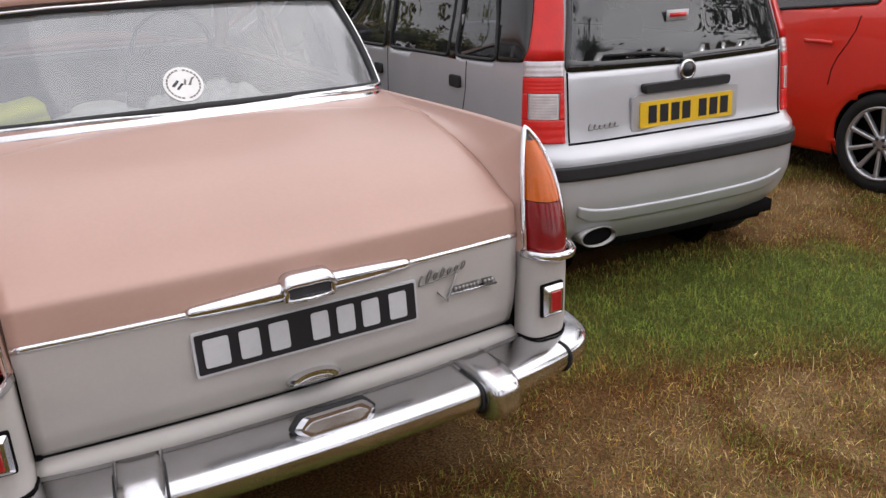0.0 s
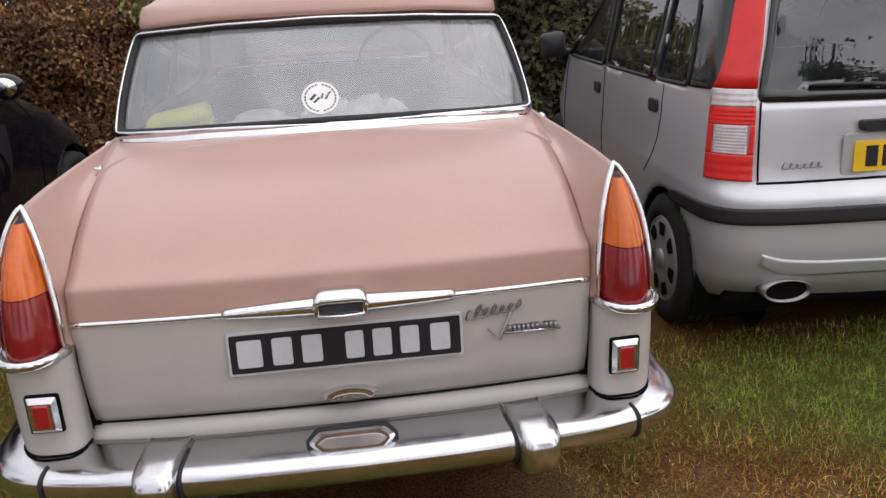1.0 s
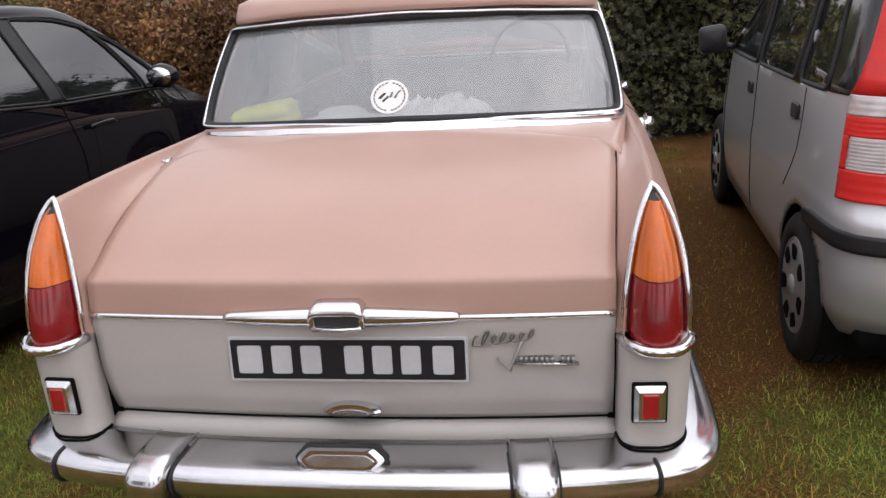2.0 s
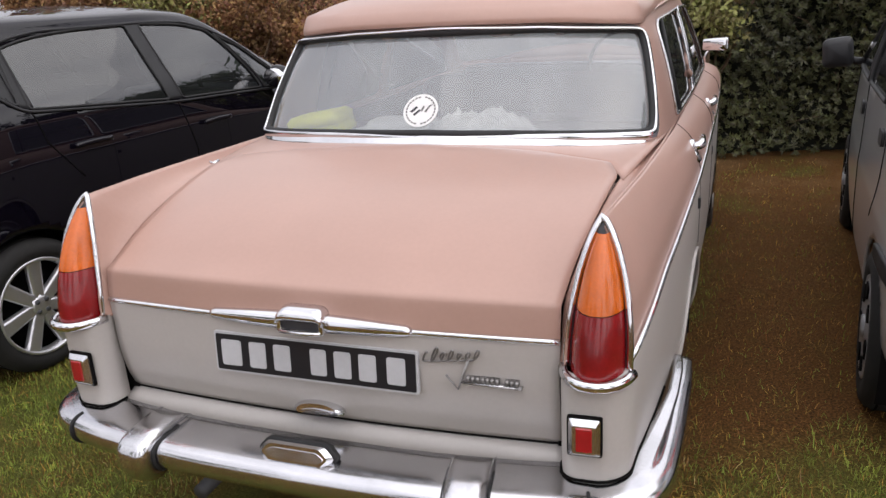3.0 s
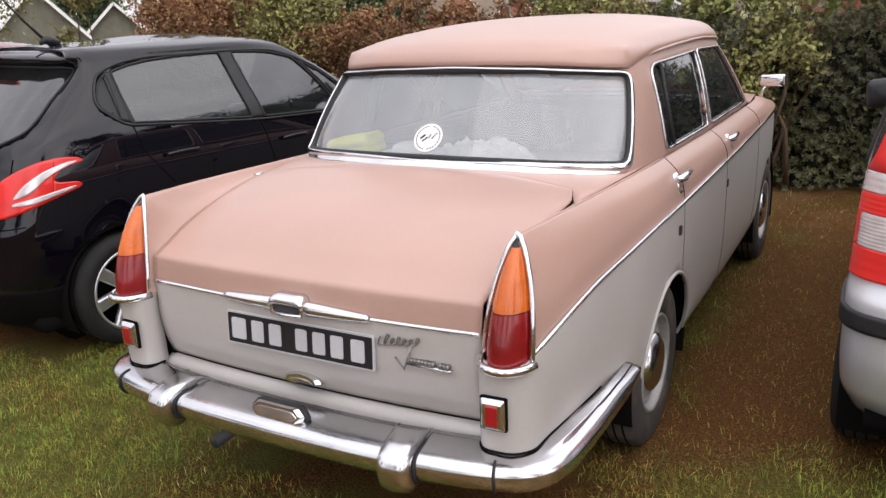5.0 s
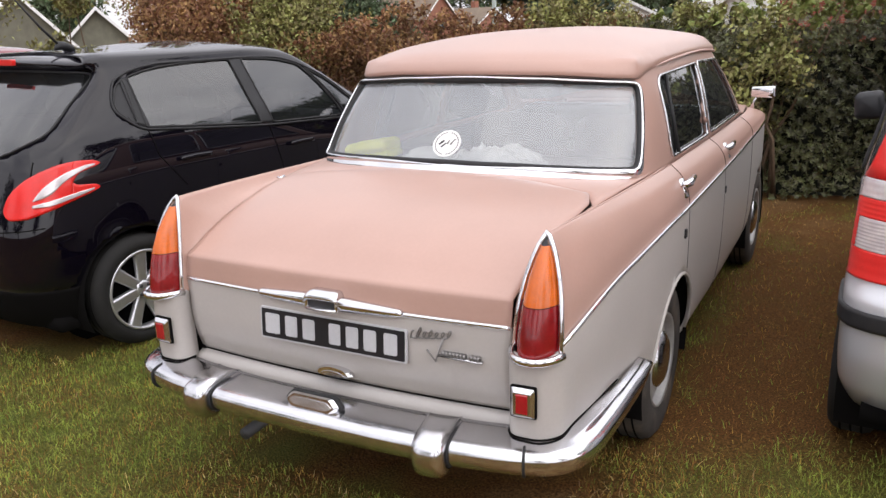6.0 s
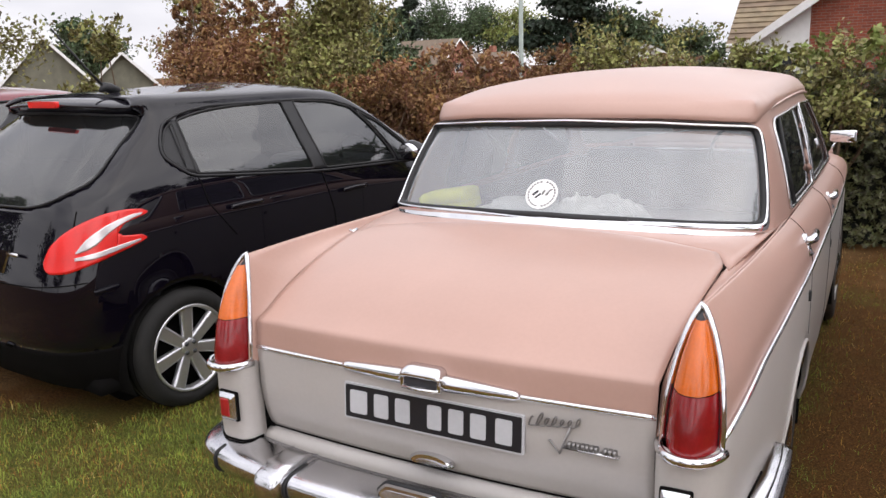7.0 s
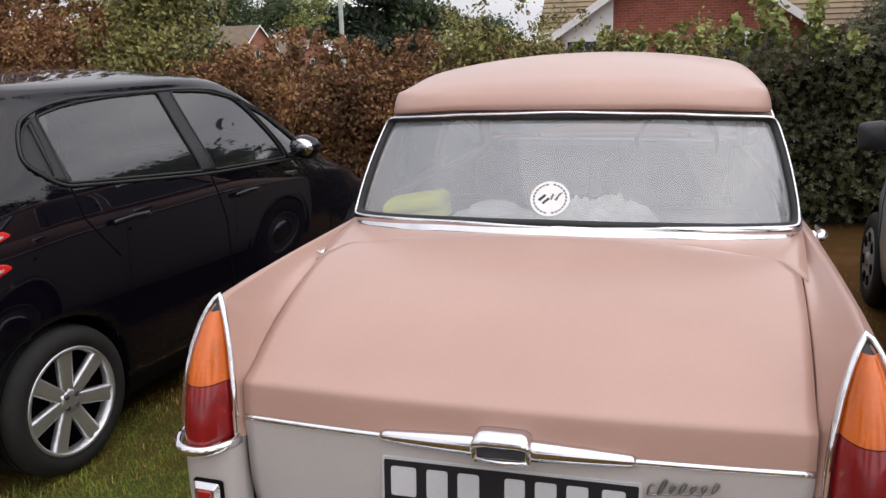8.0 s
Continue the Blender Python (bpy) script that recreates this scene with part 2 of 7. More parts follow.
class Shell:
    """Half a body as one smooth sheet: L runs from the middle of the tail round the corner and along the side, V from the
    lowest level up. rows[level][station] is a place."""

    def __init__(self, stations, rows, wall):
        self.L, self.rows, self.wall = np.array(stations, float), np.array(rows, float), wall
        self.top = len(rows) - 1

    def at(self, l, v):
        l, v = np.asarray(l, float), np.asarray(v, float)
        lev = curve_at(self.L, self.rows.transpose(1, 0, 2), l, True)
        y = lev.transpose(1, 0, 2)
        x = np.arange(self.top + 1.0)
        s = slopes(x, y)
        s[-1, :, 1:] = 0
        i = np.clip(np.floor(v).astype(int), 0, self.top - 1)
        k = np.arange(len(l))
        t = (v - i)[:, None]
        return ((1 + 2 * t) * (1 - t) ** 2 * y[i, k] + t * (1 - t) ** 2 * s[i, k] + t * t * (3 - 2 * t) * y[i + 1, k] + t * t * (t - 1) * s[i + 1, k])

    def level_of(self, l, z):
        """The level at which the sheet is z high."""
        l, z = np.asarray(l, float), np.asarray(z, float)
        vs = np.linspace(0, self.wall, 61)
        tab = self.at(np.repeat(l, 61), np.tile(vs, len(l)))[:, 2].reshape(-1, 61)
        tab = np.maximum.accumulate(tab + np.arange(61) * 1e-7, axis=1)
        return np.array([np.interp(zz, row, vs) for zz, row in zip(z, tab)])

    def place(self, lz, out=0.0):
        """Places on the sheet by length and height, moved outwards."""
        lz = np.asarray(lz, float)
        v = self.level_of(lz[:, 0], lz[:, 1])
        p = self.at(lz[:, 0], v)
        return p + self.normal(lz[:, 0], v) * out

    def normal(self, l, v):
        e = 1e-3
        du = self.at(np.clip(l + e, self.L[0], self.L[-1]), v) - self.at(np.clip(l - e, self.L[0], self.L[-1]), v)
        dv = self.at(l, np.clip(v + e, 0, self.top)) - self.at(l, np.clip(v - e, 0, self.top))
        n = np.cross(du, dv)
        return n / np.maximum(np.linalg.norm(n, axis=1), 1e-9)[:, None]

    def build(self, ls, vs, regions):
        """Cuts the sheet into regions {name: polygon in length and height}; what is left is "body". Gives, for each, its
        corners and faces for the right half."""
        nl, nv = len(ls), len(vs)
        l, v = [a.ravel() for a in np.meshgrid(ls, vs, indexing="ij")]
        p = self.at(l, v)
        z = p[:, 2].reshape(nl, nv)
        dz = np.maximum(np.abs(np.gradient(z, axis=1)), 0.006).ravel()
        dl = np.gradient(np.asarray(ls))[:, None].repeat(nv, 1).ravel()
        scale = np.stack([dl, dz], 1)
        wall = v <= self.wall
        lz = np.stack([l, p[:, 2]], 1)
        done = np.zeros(len(l), bool)
        for poly in regions.values():
            to, far = nearest(np.asarray(poly, float), lz, scale)
            m = (far < 0.6) & wall & ~done & (to[:, 0] >= ls[0]) & (to[:, 0] <= ls[-1])
            lz[m] = to[m]
            done |= m
        k = np.where(done)[0]
        if len(k):
            v[k] = self.level_of(lz[k, 0], lz[k, 1])
            l[k] = lz[k, 0]
            p = self.at(l, v)
        idx = np.arange(nl * nv).reshape(nl, nv)
        faces = np.stack([idx[:-1, :-1], idx[1:, :-1], idx[1:, 1:], idx[:-1, 1:]], -1).reshape(-1, 4)
        mid = np.stack([l[faces].mean(1), p[:, 2][faces].mean(1)], 1)
        low = (v[faces].max(1) <= self.wall + 0.01)
        kind = np.full(len(faces), -1)
        names = list(regions)
        for i, nm in enumerate(names):
            m = inside(np.asarray(regions[nm], float), mid) & low & (kind < 0)
            kind[m] = i
        res = {}
        for i, nm in [(-1, "body")] + list(enumerate(names)):
            f = faces[kind == i]
            used, inv = np.unique(f, return_inverse=True)
            res[nm] = (p[used], inv.reshape(-1, 4), self.normal(l[used], v[used]))
        return res


def mirrored(verts, faces):
    """Both halves in one mesh."""
    v = np.array(verts, float)
    v[np.abs(v[:, 0]) < 2e-4, 0] = 0
    f = [tuple(q) for q in faces]
    n = len(v)
    other = np.arange(n) + n
    other[np.abs(v[:, 0]) < 1e-6] -= n
    return np.concatenate([v, v * (-1, 1, 1)]), f + [tuple(other[i] for i in reversed(q)) for q in f]


def sides(verts, faces, side):
    v = np.asarray(verts, float)
    return (v, [tuple(q) for q in faces]) if side > 0 else (v * (-1, 1, 1), [tuple(reversed(q)) for q in faces])


def tube(points, r, closed=False, n=8, flat=1.0, up=None):
    """A round or flattened bar along points. r: one radius, or one a point."""
    pts = np.asarray(points, float)
    k = len(pts)
    rs = np.full(k, r) if np.isscalar(r) else np.asarray(r, float)
    if closed:
        tan = np.roll(pts, -1, 0) - np.roll(pts, 1, 0)
    else:
        tan = np.gradient(pts, axis=0)
    tan /= np.maximum(np.linalg.norm(tan, axis=1), 1e-9)[:, None]
    ref = np.array(up if up is not None else ((0, 0, 1) if abs(tan[0][2]) < 0.9 else (1, 0, 0)), float)
    verts = []
    a = ref - tan[0] * (ref @ tan[0])
    for i in range(k):
        if up is not None:
            a = ref
        a = a - tan[i] * (a @ tan[i])
        a /= max(np.linalg.norm(a), 1e-9)
        b = np.cross(tan[i], a)
        for j in range(n):
            t = 2 * math.pi * j / n
            verts.append(pts[i] + rs[i] * (math.cos(t) * a + flat * math.sin(t) * b))
    faces = []
    for i in range(k if closed else k - 1):
        for j in range(n):
            a0, a1 = i * n + j, i * n + (j + 1) % n
            b0, b1 = ((i + 1) % k) * n + j, ((i + 1) % k) * n + (j + 1) % n
            faces.append((a0, a1, b1, b0))
    if not closed:
        faces += [tuple(range(n - 1, -1, -1)), tuple(range((k - 1) * n, k * n))]
    return np.array(verts), faces


def joined(*meshes):
    vs, fs, n = [], [], 0
    for v, f in meshes:
        v = np.asarray(v, float)
        vs.append(v)
        fs += [tuple(int(i) + n for i in q) for q in f]
        n += len(v)
    return np.concatenate(vs), fs


def box(x0, x1, y0, y1, z0, z1):
    v = [(x, y, z) for x in (x0, x1) for y in (y0, y1) for z in (z0, z1)]
    return np.array(v, float), [(0, 1, 3, 2), (4, 6, 7, 5), (0, 4, 5, 1), (2, 3, 7, 6), (0, 2, 6, 4), (1, 5, 7, 3)]


def lathe(profile, n=40, axis="x"):
    """A turned shape: profile of (radius, along)."""
    verts, faces, k = [], [], len(profile)
    for j in range(n):
        t = 2 * math.pi * j / n
        for r, a in profile:
            verts.append((a, r * math.cos(t), r * math.sin(t)))
    for j in range(n):
        for i in range(k - 1):
            faces.append((j * k + i, j * k + i + 1, ((j + 1) % n) * k + i + 1, ((j + 1) % n) * k + i))
    return np.array(verts), faces


def grid(rows):
    """A sheet through rows of places."""
    rows = [np.asarray(r, float) for r in rows]
    n = len(rows[0])
    f = [(i * n + j, (i + 1) * n + j, (i + 1) * n + j + 1, i * n + j + 1) for i in range(len(rows) - 1) for j in range(n - 1)]
    return np.concatenate(rows), f


def moved(mesh, m):
    v, f = mesh
    return np.array([m @ Vector(p) for p in v]), f


def prism(outline, depth, m=None, bevel=0.0):
    """A flat outline in x and z, made depth thick towards -y, its front edge eased by bevel."""
    o = np.asarray(outline, float)
    n = len(o)
    c = o.mean(0)
    inner = c + (o - c) * (1 - bevel / max(1e-6, np.abs(o - c).max()))
    v = np.concatenate([np.stack([o[:, 0], np.zeros(n), o[:, 1]], 1), np.stack([o[:, 0], np.full(n, -depth + bevel), o[:, 1]], 1),
                        np.stack([inner[:, 0], np.full(n, -depth), inner[:, 1]], 1)])
    f = [tuple(range(n))[::-1], tuple(range(2 * n, 3 * n))]
    for k in (0, 1):
        f += [(k * n + i, k * n + (i + 1) % n, (k + 1) * n + (i + 1) % n, (k + 1) * n + i) for i in range(n)]
    res = (v, f)
    return moved(res, m) if m else res


def band(shell, ls, lo, hi, name, mat, parent, side, out=0.006, thick=0.008, label="", n=40, m=8):
    """A raised panel on the sheet between a lower and an upper edge, each given as heights at the lengths ls."""
    q = np.linspace(ls[0], ls[-1], n)
    a, b = curve_at(ls, np.array(lo, float)[:, None], q)[:, 0], curve_at(ls, np.array(hi, float)[:, None], q)[:, 0]
    rows = []
    for t in np.linspace(0, 1, m):
        lz = np.stack([q, a + (b - a) * t], 1)
        rows.append(shell.place(lz, out))
    v, f = grid(rows)
    f = [tuple(reversed(x)) for x in f]
    if side == 0:
        return part(name, *mirrored(v, f), mat, parent, label, thick=thick)
    return part(name, *sides(v, f, side), mat, parent, label, thick=thick)


# ---- the old saloon ----
def wheel(parent, side, x, y, z, r, rim_r, width, style, metal, label, rubber=None):
    """A wheel, side +1 or -1: tyre, and a rim or cap of the given style."""
    base = new("wheel")
    base.parent = parent
    base.matrix_basis = Matrix.Translation((x, y, z)) @ (Matrix.Identity(4) if side > 0 else pose(0, 0, 0, 0, 0, 180))
    base["label"] = label
    w = width / 2
    part("tyre", *lathe([(rim_r, -w), (r - 0.03, -w), (r - 0.008, -w * 0.8), (r, -w * 0.5), (r, w * 0.5), (r - 0.008, w * 0.8), (r - 0.03, w * 1.02),
                         (rim_r + 0.03, w * 1.05), (rim_r + 0.004, w * 0.95), (rim_r, w * 0.7)], 56), rubber or TYRE, base)
    treads = []
    for k in range(-1, 2):
        treads.append(lathe([(r + 0.001, k * w * 0.45 - 0.004), (r + 0.003, k * w * 0.45), (r + 0.001, k * w * 0.45 + 0.004)], 56))
    part("tread_groove", *joined(*treads), GAP, base)
    # Near-black disc that fills the rim behind its outer face.
    part("drum", *lathe([(0.0, -w * 0.3), (rim_r, -w * 0.3), (rim_r, w * 0.1), (0, w * 0.1)], 32), GAP, base)
    part("rim_lip", *lathe([(rim_r * 0.93, w * 0.5), (rim_r * 0.95, w * 0.95), (rim_r * 1.0, w * 1.02), (rim_r * 1.03, w * 0.9), (rim_r * 1.0, w * 0.3)], 48), metal, base)
    if style == "cap":
        part("wheel_disc", *lathe([(rim_r * 0.96, w * 0.6), (rim_r * 0.85, w * 0.45), (rim_r * 0.68, w * 0.75), (rim_r * 0.62, w * 0.78)], 40), STEEL_DISC, base)
        part("hubcap", *lathe([(rim_r * 0.62, w * 0.7), (rim_r * 0.6, w * 0.92), (rim_r * 0.45, w * 1.12), (rim_r * 0.2, w * 1.2), (0, w * 1.22)], 40), DULL_CHROME, base)
    elif style == "slots":
        part("wheel_trim", *lathe([(rim_r * 1.0, w * 0.9), (rim_r * 0.9, w * 1.02), (rim_r * 0.55, w * 0.98), (rim_r * 0.2, w * 1.05), (0, w * 1.05)], 40), metal, base)
        for k in range(7):
            t = 2 * math.pi * k / 7
            o = rounded([(-0.022, 0.0), (0.022, 0.0), (0.034, 0.055), (-0.034, 0.055)], 0.012, 4)
            m = pose(w * 1.012, 0, 0) @ Matrix.Rotation(t, 4, "X") @ pose(0, 0, rim_r * 0.58, 0, 0, 90)
            part("slot", *prism(o, 0.006, m), GAP, base, smooth=False)
        part("cap_boss", *lathe([(rim_r * 0.24, w), (rim_r * 0.22, w * 1.15), (0, w * 1.18)], 24), metal, base)
    else:
        n = {"seven": 7, "many": 10}[style]
        hub_r = rim_r * 0.24
        part("hub", *lathe([(hub_r, w * 0.2), (hub_r, w * 0.72), (hub_r * 0.7, w * 0.84), (hub_r * 0.35, w * 0.84), (0, w * 0.86)], 28), metal, base)
        for k in range(n):
            m = Matrix.Rotation(2 * math.pi * k / n, 4, "X")
            half, far = (0.026, 0.034) if n == 7 else (0.011, 0.014)
            rows = []
            for t in np.linspace(0, 1, 6):
                rr = hub_r * 0.85 + (rim_r * 0.97 - hub_r * 0.85) * t
                h = half + (far - half) * t
                top = w * (0.8 + 0.12 * t)
                rows.append([(top - 0.03, -h, rr), (top - 0.006, -h, rr), (top, -h * 0.55, rr), (top - (0.008 if n == 7 else 0), 0, rr), (top, h * 0.55, rr),
                             (top - 0.006, h, rr), (top - 0.03, h, rr)])
            part("spoke", *moved(grid(rows), m), metal, base)
        for k in range(4 if n == 7 else 5):
            m = Matrix.Rotation(2 * math.pi * (k + 0.5) / (4 if n == 7 else 5), 4, "X")
            part("wheel_bolt", *moved(lathe([(0.011, w * 0.7), (0.011, w * 0.88), (0, w * 0.9)], 10), m @ pose(0, 0, hub_r * 0.62)), GREY_PLASTIC, base)
    return base


saloon = thing("saloon_car", pose(0, 0, 0), "old rose and cream two-tone saloon car with chrome trim", "car")

# plan of the flank at mid height, from the boot's edge round the rear corner to the nose
FLANK = [(0.0, 0.600, 0.062), (0.025, 0.608, 0.012), (0.07, 0.648, -0.014), (0.12, 0.698, -0.012), (0.16, 0.738, 0.018), (0.20, 0.756, 0.055), (0.28, 0.766, 0.13),
         (0.45, 0.778, 0.30), (0.8, 0.793, 0.65), (1.4, 0.808, 1.25), (2.4, 0.812, 2.25), (3.4, 0.800, 3.25), (4.1, 0.770, 3.95), (4.42, 0.69, 4.26),
         (4.8, 0.40, 4.38), (5.2, 0.0, 4.42)]
FL = [f[0] for f in FLANK]


def waist_line(y):
    """The height of the chrome strip along the side."""
    return float(np.interp(y, [-0.02, 0.03, 0.15, 0.35, 0.9, 1.6, 2.9, 4.4], [0.752, 0.762, 0.80, 0.835, 0.865, 0.885, 0.91, 0.93]))


def sill(y):
    return float(np.interp(y, [0.0, 0.12, 0.5, 0.9, 4.4], [0.455, 0.42, 0.32, 0.265, 0.265]))


rows = []
for f, tuck in ((0.0, 0.05), (0.12, 0.022), (0.4, 0.004), (0.75, 0.0), (1.0, 0.004)):
    r = []
    for l, x, y in FLANK:
        zb, zt = sill(y), waist_line(y) if l > 0.17 else 0.752
        inn = tuck * (0.4 if l < 0.25 else 1.0)
        r.append((x - inn * (1 if l > 0.03 and x > 0.1 else 0), y + inn * (0.7 if l < 0.16 else 0) - (inn if l > 4.6 else 0), zb + (zt - zb) * f))
    rows.append(r)
flank = Shell(FL, rows, 4)


def arch(yc, r, l0, z0=0.30):
    t = np.linspace(math.pi, 0, 21)
    pts = [(yc + r * math.cos(a) * 0.97 + 0.15, z0 + r * math.sin(a)) for a in t]
    return [(pts[0][0], 0.0)] + pts + [(pts[-1][0], 0.0)]


ARCH_Y, WHEEL_Y = 1.22, 1.13
res = flank.build(np.concatenate([np.linspace(0, 0.3, 19), np.linspace(0.32, 5.2, 200)]), np.linspace(0, 4, 34),
                  {"rear_arch": arch(ARCH_Y, 0.325, 0), "front_arch": arch(ARCH_Y + 2.46, 0.335, 0)})
for side in (1, -1):
    v, f, n = res["body"]
    part("lower_flank", *sides(v, f, side), CREAM, saloon, "cream painted lower side panel", thick=0.012)
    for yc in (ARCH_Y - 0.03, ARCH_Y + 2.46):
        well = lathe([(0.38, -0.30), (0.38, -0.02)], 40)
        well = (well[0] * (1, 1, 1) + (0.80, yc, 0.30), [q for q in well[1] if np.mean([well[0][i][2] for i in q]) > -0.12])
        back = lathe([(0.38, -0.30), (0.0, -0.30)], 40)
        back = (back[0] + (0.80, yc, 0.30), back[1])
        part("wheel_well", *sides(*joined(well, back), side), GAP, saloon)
    foot = flank.place(np.array([(l, 0.507 - 0.02 * max(0, l - 0.3)) for l in np.linspace(0.01, 0.62, 40)]), 0.002)
    part("bumper_seal", *sides(*tube(foot, 0.0035, n=6), side), GAP, saloon)
    # rolled lip of the wheel arch
    lip = flank.place(np.array(arch(ARCH_Y, 0.325, 0))[1:-1], 0.002)
    part("arch_lip", *sides(*tube(lip, 0.007), side), CREAM, saloon)

# upper flank: from the chrome strip over the shoulder
UP = [(0.0, 0.742, 0.050, 0), (0.05, 0.752, 0.10, 0.02), (0.2, 0.768, 0.25, 0.05), (0.4, 0.777, 0.45, 0.08), (0.65, 0.788, 0.70, 0.10), (0.95, 0.798, 1.0, 0.1),
      (1.3, 0.806, 1.35, 0.1), (2.2, 0.810, 2.25, 0.1), (3.2, 0.800, 3.25, 0.1), (3.9, 0.770, 3.95, 0.1), (4.22, 0.69, 4.26, 0.1), (4.6, 0.40, 4.38, 0.1), (5.0, 0.0, 4.42, 0.1)]


def ridge(y):
    """The crest of the wing: how far out and how high."""
    return (float(np.interp(y, [0.12, 0.3, 0.6, 1.0, 1.4, 3.3, 4.0, 4.3, 4.42], [0.677, 0.690, 0.705, 0.715, 0.722, 0.715, 0.64, 0.55, 0.0])),
            float(np.interp(y, [0.12, 0.3, 0.6, 1.0, 1.4, 3.3, 3.9, 4.25, 4.42], [1.055, 1.054, 1.048, 1.040, 1.036, 1.02, 1.0, 0.95, 0.91])))


rows = [[], [], [], [], []]
for l, x, y, _ in UP:
    zt = waist_line(y)
    # the tail edge follows the lamp's rim as it leans forward to its tip
    ys = [y, y, y, y, y]
    if l < 0.45:
        k = 1 - l / 0.45
        ys = [y + d * k for d in (0, 0.012, 0.033, 0.055, 0.074)]
    ry, rz = ridge(ys[4])
    for i, f in enumerate((0.0, 0.35, 0.72, 0.93, 1.0)):
        bow = (0.0, 0.10, 0.42, 0.80, 1.0)[i]
        if l == 0.0:
            bow = (0.0, 0.06, 0.34, 0.74, 1.0)[i]
        rows[i].append((x + (ry - x) * bow, ys[i], zt + (rz - zt) * f))
shoulder = Shell([u[0] for u in UP], rows, 4)
res = shoulder.build(np.concatenate([np.linspace(0, 0.5, 22), np.linspace(0.53, 5.0, 110)]), np.linspace(0, 4, 22), {})
for side in (1, -1):
    v, f, n = res["body"]
    part("upper_flank", *sides(v, f, side), PINK, saloon, "rose painted upper wing and door panel", thick=0.01)
    strip = shoulder.at(np.linspace(0.0, 4.3, 90), np.full(90, 0.02)) + (0.004, 0, 0)
    part("waist_strip", *sides(*tube(strip, 0.0075, n=8), side), CHROME, saloon, "thin chrome waist strip")

# inner slope of the fin, down to the boot's seam
SEAM = [(0.602, 0.060, 0.745), (0.603, 0.072, 0.79), (0.604, 0.092, 0.858), (0.610, 0.16, 0.905), (0.620, 0.30, 0.955), (0.632, 0.48, 0.998), (0.642, 0.66, 1.021), (0.648, 0.80, 1.028),
        (0.650, 1.02, 1.032), (0.690, 1.70, 1.036)]
RIM_IN = [(0.618, 0.030, 0.752), (0.620, 0.036, 0.80), (0.630, 0.060, 0.90), (0.652, 0.095, 0.995), (0.677, 0.124, 1.055)]
t_seam = np.linspace(0, 1, len(SEAM))
TOP = RIM_IN + [(*ridge(0.3)[:1], 0.30, ridge(0.3)[1]), (ridge(0.6)[0], 0.60, ridge(0.6)[1]), (ridge(0.8)[0], 0.80, ridge(0.8)[1]), (ridge(1.02)[0], 1.02, ridge(1.02)[1]), (ridge(1.7)[0], 1.70, ridge(1.7)[1])]
t_top = np.linspace(0, 1, len(TOP))
q = np.linspace(0, 1, 60)
s_line, t_line = curve_at(t_seam, SEAM, q), curve_at(t_top, TOP, q)
rows = []
for k in np.linspace(0, 1, 12):
    sag = np.zeros((60, 3))
    sag[:, 2] = -0.022 * np.sin(math.pi * k) * np.clip(q * 2, 0, 1)
    rows.append(t_line * (1 - k) + s_line * k + sag)
fin_v, fin_f = grid(rows)
for side in (1, -1):
    part("seam_shade", *sides(*box(0.585, 0.640, 0.085, 0.110, 0.50, 0.80), side), GAP, saloon)
    part("fin_inner", *sides(fin_v, fin_f, side), PINK, saloon, thick=0.006)
    part("boot_gap", *sides(*tube(s_line[1:37] + (-0.004, 0, -0.001), np.concatenate([np.full(26, 0.0042), np.linspace(0.0042, 0.0010, 10)]), n=6), side), GAP, saloon)


# boot lid: lower face, fold and crowned top
LID_FACE = [(0.085, 0.535), (0.062, 0.60), (0.050, 0.69), (0.050, 0.785), (0.055, 0.833), (0.060, 0.868)]
LID_TOP = [(0.063, 0.8705), (0.110, 0.893), (0.18, 0.928), (0.30, 0.970), (0.46, 1.007), (0.60, 1.027), (0.70, 1.037), (0.765, 1.042)]
lid_yz = np.concatenate([curve_at(np.linspace(0, 1, len(LID_FACE)), LID_FACE, np.concatenate([np.linspace(0, 0.985, 26), [1.0]])),
                         curve_at(np.linspace(0, 1, len(LID_TOP)), LID_TOP, np.concatenate([[0, 0.015], np.linspace(0.04, 1, 36)]))])
lid_q = np.linspace(0, 1, len(lid_yz))


def lid_half(y, z):
    """The lid's half width: it follows the seam, and narrows at its front corners."""
    if z < 0.75:
        return 0.596
    w = float(np.interp(y, [0.05, 0.16, 0.30, 0.46, 0.60, 0.70, 0.765], [0.598, 0.604, 0.614, 0.626, 0.634, 0.60, 0.45]))
    return w


us = np.linspace(-1, 1, 49)
lid_rows = []
for y, z in lid_yz:
    w = lid_half(y, z)
    top = min(1, max(0, (z - 0.86) / 0.1))
    crown = (0.012 + 0.008 * min(1, max(0, (y - 0.5) / 0.2))) * top
    lid_rows.append([(u * w, y + 0.012 * u ** 2 - 0.014 * (1 - u ** 2) * (1 - top), z + crown * (1 - u ** 2) - 0.010 * top * abs(u) ** 8 * (1 - 0.5 * min(1, max(0, (y - 0.45) / 0.15)))) for u in us])
k = next(i for i, (y, z) in enumerate(lid_yz) if z > 0.787)
lid = new("boot_lid")
lid.parent = saloon
part("lid_lower_face", *grid(lid_rows[:k + 1]), CREAM, lid, "cream painted lower boot face", thick=0.01)
part("lid_top", *grid(lid_rows[k:]), PINK, lid, "rose painted crowned boot top", thick=0.01)
strip = np.array(lid_rows[k]) + (0, -0.009, 0)
part("lid_strip", *tube(strip, 0.0075, n=10), CHROME, lid, "thin chrome strip across the boot")
